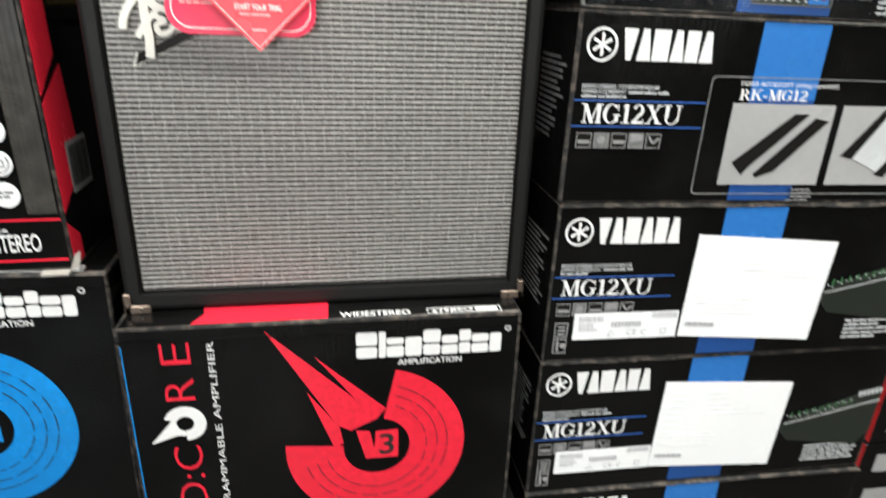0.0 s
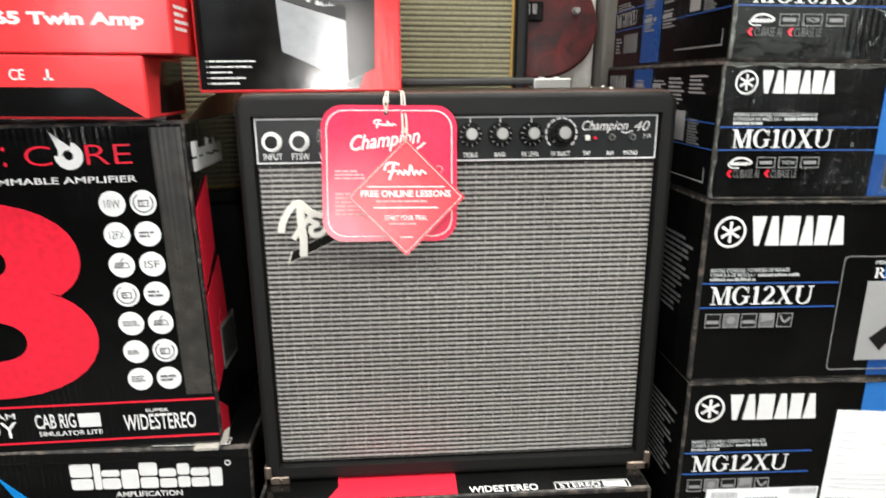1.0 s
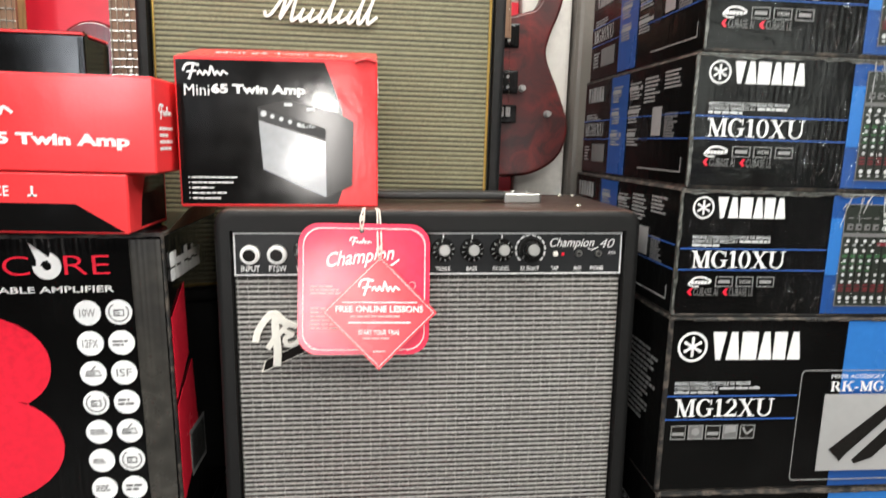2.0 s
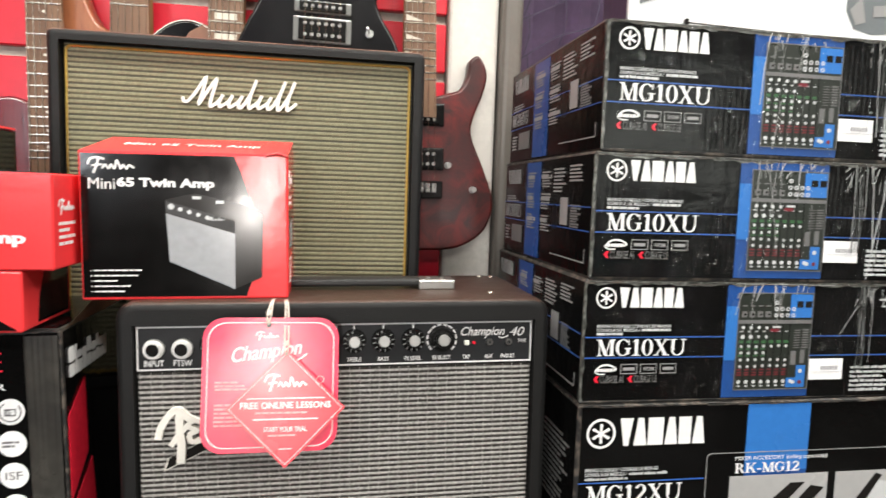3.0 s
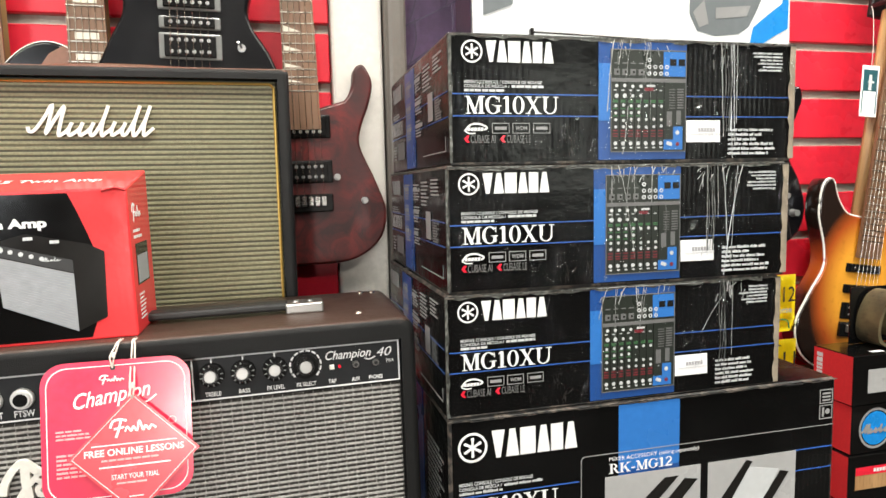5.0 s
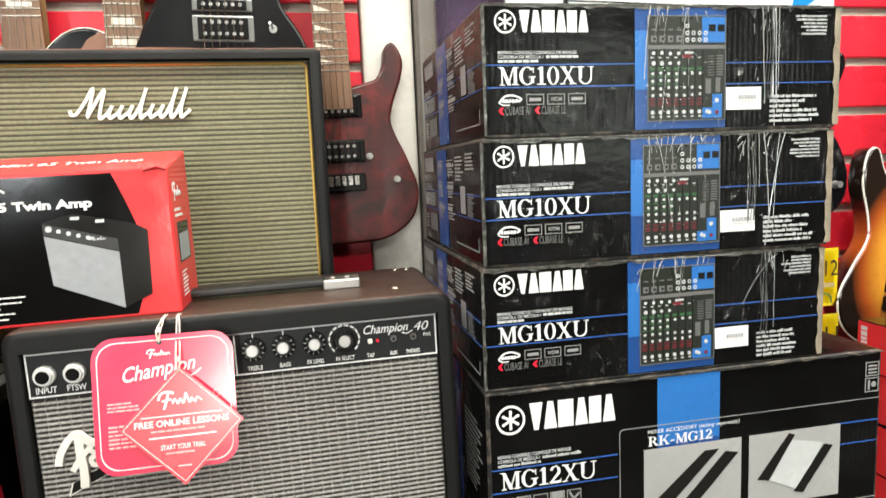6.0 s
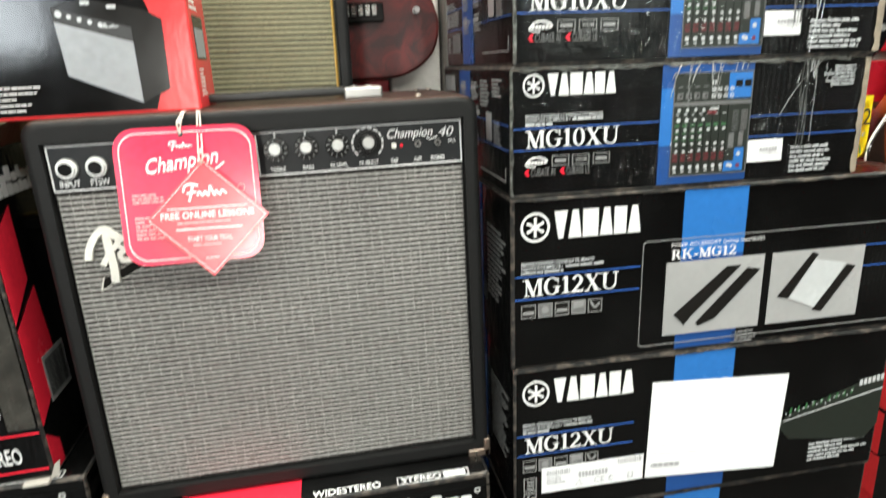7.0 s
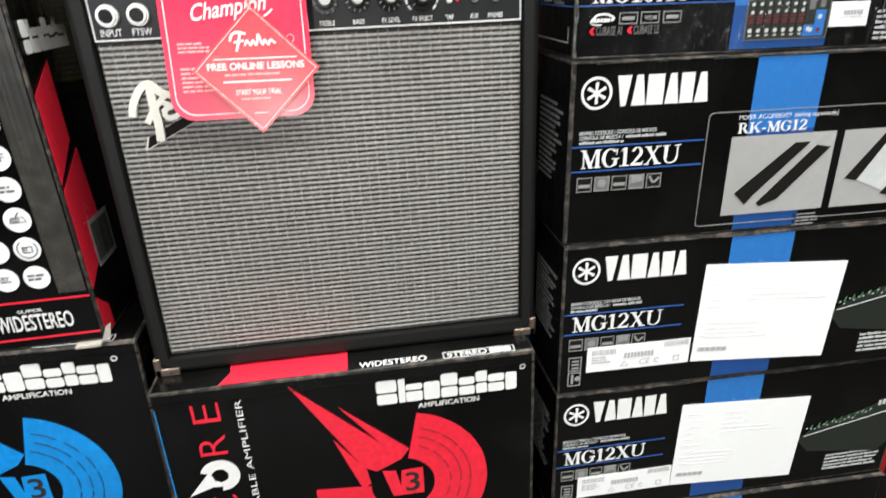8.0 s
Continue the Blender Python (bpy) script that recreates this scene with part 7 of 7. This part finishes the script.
def guitars():
    y = 0.412
    hum, single = (0.088, 0.038), (0.086, 0.018)
    electric_guitar(pose(0.129, y + 0.018, 1.178, 0, -1.0, 0), "wine red stained double-cutaway electric guitar with black pickups", WINE_CUT, WINE, MAPLE, ROSEWOOD,
                    [(0.156, *hum, True), (0.230, *hum, True)], KNOB_CAP, [(0.051, 0.146, 0.005), (0.095, 0.105, 0.005)], inlay="shark")
    electric_guitar(pose(-0.0375, y - 0.04, 1.369, 0, 1.0, 0), "satin black double-cutaway electric guitar with three clear-covered pickups", DOUBLE_CUT, SATIN_BLACK, MAPLE, ROSEWOOD,
                    [(0.151, *hum, True), (0.185, *single, False), (0.222, *hum, True)], KNOB_CAP, [(0.085, 0.10, 0.006)], switch=(0.072, 0.152),
                    rim=surface("clear_pickup_film", (0.2, 0.205, 0.2), 0.15, bump=0.1, spec=0.8))
    electric_guitar(pose(-0.186, y + 0.004, 1.153, 0, 0.5, 0), "black single-cutaway electric guitar with white edge binding", SINGLE_CUT, GUITAR_BLACK, MAPLE, ROSEWOOD,
                    [(0.17, *hum, True), (0.25, *hum, True)], KNOB_CAP, [(0.1, 0.1, 0.008)], binding=IVORY, inlay="block",
                    guard=(surface("brown_guard", (0.22, 0.10, 0.06), 0.3), [(-0.075, 0.33), (-0.055, 0.36), (-0.035, 0.372), (-0.02, 0.36), (-0.02, 0.30)]))
    electric_guitar(pose(-0.328, y + 0.018, 1.262, 0, 0.3, 0), "natural mahogany double-cutaway electric guitar", NATURAL_CUT, NATURAL, MAPLE, ROSEWOOD,
                    [(0.15, *hum, True), (0.225, *hum, True)], KNOB_CAP, inlay="block")
    electric_guitar(pose(-0.432, y + 0.002, 1.024, 0, -1.0, 0), "cherry red electric guitar with rosewood fretboard", SINGLE_CUT, CHERRY, NATURAL, ROSEWOOD,
                    [(0.15, *hum, True), (0.225, *hum, True)], KNOB_CAP, [(-0.09, 0.34, 0.006)])
    electric_guitar(pose(-0.63, y, 1.0, 0, 1, 0), "black lacquered electric guitar", DOUBLE_CUT, GUITAR_BLACK, MAPLE, ROSEWOOD,
                    [(0.15, *hum, True), (0.225, *hum, True)], CHROME)
    electric_guitar(pose(0.992, y + 0.018, 1.163, 0, 1.5, 0), "glossy black double-cutaway electric guitar with chrome hardware", DOUBLE_CUT, GUITAR_BLACK, MAPLE, ROSEWOOD,
                    [(0.15, *hum, True), (0.225, *hum, True)], KNOB_CAP, [(0.075, 0.11, 0.007), (0.1, 0.075, 0.007)], inlay="shark", switch=(0.06, 0.14))
    electric_guitar(pose(1.201, y - 0.027, 0.907, 0, 7.5, 0), "sunburst double-cutaway electric guitar with black pickups", BURST_CUT, BURST, MAPLE, ROSEWOOD,
                    [(0.125, 0.082, 0.034, True), (0.17, *single, False), (0.213, *single, False)], CHROME, [(0.085, 0.09, 0.008)], binding=IVORY, bridge_z=0.088, scale=1.04)


def price_tag():
    t = thing("price_tag", pose(1.203, 0.385, 1.425, 0, 3, 0), "white card price tag with teal print on string", "price tag")
    part("card", box(bmesh.new(), 0, 0, 0, 0.042, 0.0012, 0.1, 0.0004, 1), PAPER, t)
    f = Side((0, 0, 0), (1, 0, 0), (0, 0, 1))
    bm = patch(bmesh.new(), f, 0.004, 0.05, 0.038, 0.092)
    patch(bm, f, 0.003, 0.006, 0.0055, 0.05), patch(bm, f, 0.0365, 0.006, 0.039, 0.05)
    part("teal_print", bm, TEAL, t)
    bm = patch(bmesh.new(), f, 0.017, 0.052, 0.024, 0.082, 0.0004)
    patch(bm, f, 0.015, 0.066, 0.03, 0.07, 0.0005)
    part("pale_print", bm, PICTURE_PALE, t)
    part("string", tube(bmesh.new(), smooth_line([(0.021, 0.0, 0.099), (0.023, 0.002, 0.14), (0.028, 0.012, 0.2), (0.03, 0.02, 0.22)], 4), 0.0007, 5), CORD, t)


# ---- accessories beside the mixer cartons ----
def string_packet(m, digits):
    t = thing("string_packet", m, "yellow guitar string packet with large number", "string packet", "yellow string packets")
    bm = bmesh.new()
    n = 8
    a = [[bm.verts.new((0.10 * i / n, -0.004 * math.sin(math.pi * i / n) * math.sin(math.pi * j / n) - 0.001, 0.115 * j / n)) for i in range(n + 1)] for j in range(n + 1)]
    for j in range(n):
        for i in range(n):
            bm.faces.new((a[j][i], a[j][i + 1], a[j + 1][i + 1], a[j + 1][i])).smooth = True
    bmesh.ops.solidify(bm, geom=list(bm.faces), thickness=0.004)
    part("packet", bm, YELLOW, t)
    f = Side((0, -0.009, 0), (1, 0, 0), (0, 0, 1))
    bm = lettering(bmesh.new(), f, digits, 0.064, 0.062, 0.092, 0.092)
    flat(bm, f, [(0.04, 0.104), (0.05, 0.109), (0.06, 0.104)])
    part("digits", bm, INK, t)
    bm = flat(bmesh.new(), f, [(0.005, 0.03), (0.03, 0.035), (0.036, 0.06), (0.026, 0.085), (0.005, 0.08)])
    part("red_print", bm, RED, t)
    bm = lettering(bmesh.new(), f, "bronze", 0.038, 0.040, 0.085, 0.052, 0.0002)
    part("pale_lettering", bm, PALE_INK, t)
    bm = ribbon(bmesh.new(), f, [(0.04, 0.012), (0.055, 0.026), (0.075, 0.024), (0.08, 0.008)], 0.003)
    part("green_print", bm, GREEN, t)
    bm = tube(bmesh.new(), [Vector((0.05, 0.0, 0.107)), Vector((0.05, 0.08, 0.110))], 0.002, 6)
    part("wall_hook", bm, CHROME, t, "chrome display hook")


def accessory_carton(m, mark, group="red and black accessory cartons"):
    t = thing("accessory_carton", m, "small accessory carton with red side and black front", "carton", group)
    w, d, h = 0.13, 0.082, 0.0845
    bm = box(bmesh.new(), 0, 0, 0, w, d, h, 0.0015, 1)
    for f in bm.faces:
        f.material_index = 1 if f.normal.x < -0.9 else 0
    part("carton_shell", bm, (TWIN_BLACK, RED_CARTON), t)
    f = Side((0, 0, 0), (1, 0, 0), (0, 0, 1))
    s = Side((0, d, 0), (0, -1, 0), (0, 0, 1))
    if mark == "round":
        part("round_print", disc(bmesh.new(), f, 0.05, 0.042, 0.029, 0, 32), SKY_BLUE, t, "round light blue print")
        bm = sector(bmesh.new(), f, 0.05, 0.042, 0.031, 0.035, 0, 360, 0, 32)
        script_mark(bm, f, 0.018, 0.034, 0.082, 0.05, 0.004, 4, 0.0004)
        part("script_print", bm, GREY, t)
    elif mark == "window":
        part("window_print", patch(bmesh.new(), f, 0.014, 0.025, 0.105, 0.062), MAPLE, t, "printed picture of guitar necks")
        bm = patch(bmesh.new(), f, 0.014, 0.05, 0.105, 0.064, 0.0004)
        part("red_strip", bm, RED, t)
        bm = bmesh.new()
        for k in range(7):
            patch(bm, f, 0.05 + 0.006 * k, 0.054, 0.0545 + 0.006 * k, 0.06, 0.0008)
        part("strip_bars", bm, WHITE, t)
    else:
        part("pale_print", patch(bmesh.new(), f, 0.03, 0.02, 0.1, 0.06), PICTURE_GREY, t)
    if mark == "bars":
        bm = bmesh.new()
        rng = random.Random(4)
        v = 0.02
        while v < 0.075:
            k = rng.uniform(0.004, 0.008)
            patch(bm, s, 0.008, v, 0.02, v + k)
            v += k + 0.0016
        part("side_bars", bm, WHITE, t)
    part("edge_label", patch(bmesh.new(), Side((0, 0, h), (1, 0, 0), (0, 1, 0)), 0.05, 0.012, 0.075, 0.02), PAPER, t)


def strap_pack(m):
    t = thing("strap_pack", m, "camouflage webbing guitar strap rolled in clear pack", "guitar strap", "camouflage strap packs")
    bm = bmesh.new()
    pts = smooth_line([(0.05, 0.02, 0.0), (0.018, 0.02, 0.014), (0.014, 0.018, 0.05), (0.03, 0.016, 0.086), (0.06, 0.018, 0.092), (0.074, 0.02, 0.06), (0.066, 0.022, 0.02), (0.046, 0.022, 0.03), (0.044, 0.022, 0.062)], 6)
    rows = []
    for i, q in enumerate(pts):
        d = (pts[min(i + 1, len(pts) - 1)] - pts[max(i - 1, 0)]).normalized()
        nrm = Vector((-d.z, 0, d.x)) * 0.003
        rows.append([bm.verts.new(q + o + nrm * s) for o, s in ((Vector((0, -0.022, 0)), 1), (Vector((0, 0.022, 0)), 1), (Vector((0, 0.022, 0)), -1), (Vector((0, -0.022, 0)), -1))])
    for a, b in zip(rows, rows[1:]):
        for k in range(4):
            bm.faces.new((a[k], a[(k + 1) % 4], b[(k + 1) % 4], b[k]))
    bm.faces.new(rows[0]), bm.faces.new(rows[-1])
    part("webbing", bm, CAMO, t)
    part("leather_end", box(bmesh.new(), 0.026, -0.004, 0.064, 0.06, 0.0, 0.094, 0.002, 1), surface("dark_leather", (0.03, 0.022, 0.018), 0.4, bump=0.4), t, "dark leather strap end")
    part("eyelet", cyl(bmesh.new(), (0.043, -0.005, 0.08), (0, -1, 0), 0.005, 0.004, 0.002, 14), CHROME, t)
    part("card", box(bmesh.new(), 0.0, 0.044, 0.0, 0.088, 0.046, 0.1, 0.0004, 1), TWIN_BLACK, t)


def accessories():
    for k in range(12):
        accessory_carton(pose(0.978 + (0.0, 0.004, -0.002)[k % 3], 0.164 + (0.0, 0.003)[k % 2], 0.9295 - 0.085 * k + 0.085 * 0, 0, 0, (0, 1, -1)[k % 3]), ("bars", "round", "window", "plain")[k % 4] if k < 4 else "plain")
    strap_pack(pose(1.118, 0.17, 0.93))
    strap_pack(pose(1.035, 0.185, 1.0145))
    bm = box(bmesh.new(), 1.116, 0.12, 0.0, 1.5, 0.3, 0.93, 0.004, 1)
    solid("display_plinth", bm, PLAIN_BLACK, "plain black display plinth with strap packs on it", "plinth")
    string_packet(pose(0.974, 0.395, 1.0), "12")
    string_packet(pose(0.970, 0.385, 0.872), "11")


# ---- build, largest first ----
structure()
purple_banner()
guitar_amplifier()
speaker_cabinet()
stack_top = mixer_stack()
white_carton(stack_top)
core_carton(pose(-0.2095, -0.045, AMP_Z - 0.3885, 0, LEAN, 0), RED, "glossy black amplifier carton with red comet ring print", 50, 0.266)
plain_carton(pose(-0.21, -0.03, 0.0), 0.43, 0.3, AMP_Z - 0.389, 62, "plain black carton under the amplifier carton")
core_carton(pose(-0.656, -0.004, 0.785 - 0.38), SKY_BLUE, "glossy black amplifier carton with blue comet ring print", 51, 0.271, drop=0.018, back=0.011)
plain_carton(pose(-0.65, 0.0, 0.0), 0.42, 0.3, 0.4045, 63, "plain black carton at the bottom of the stack")
three_carton(pose(-0.664, -0.002, 0.776, 0, -1.6, 0))
red_cartons()
twin_carton()
solid("kraft_carton", box(bmesh.new(), 1.27, 0.32, 0.0, 1.62, 0.465, 0.2, 0.004, 1), surface("kraft_board", (0.50, 0.34, 0.20), 0.7, grain=90, bump=0.2), "plain brown cardboard carton on the floor", "carton")
guitars()
price_tag()
accessories()
hang_tags()
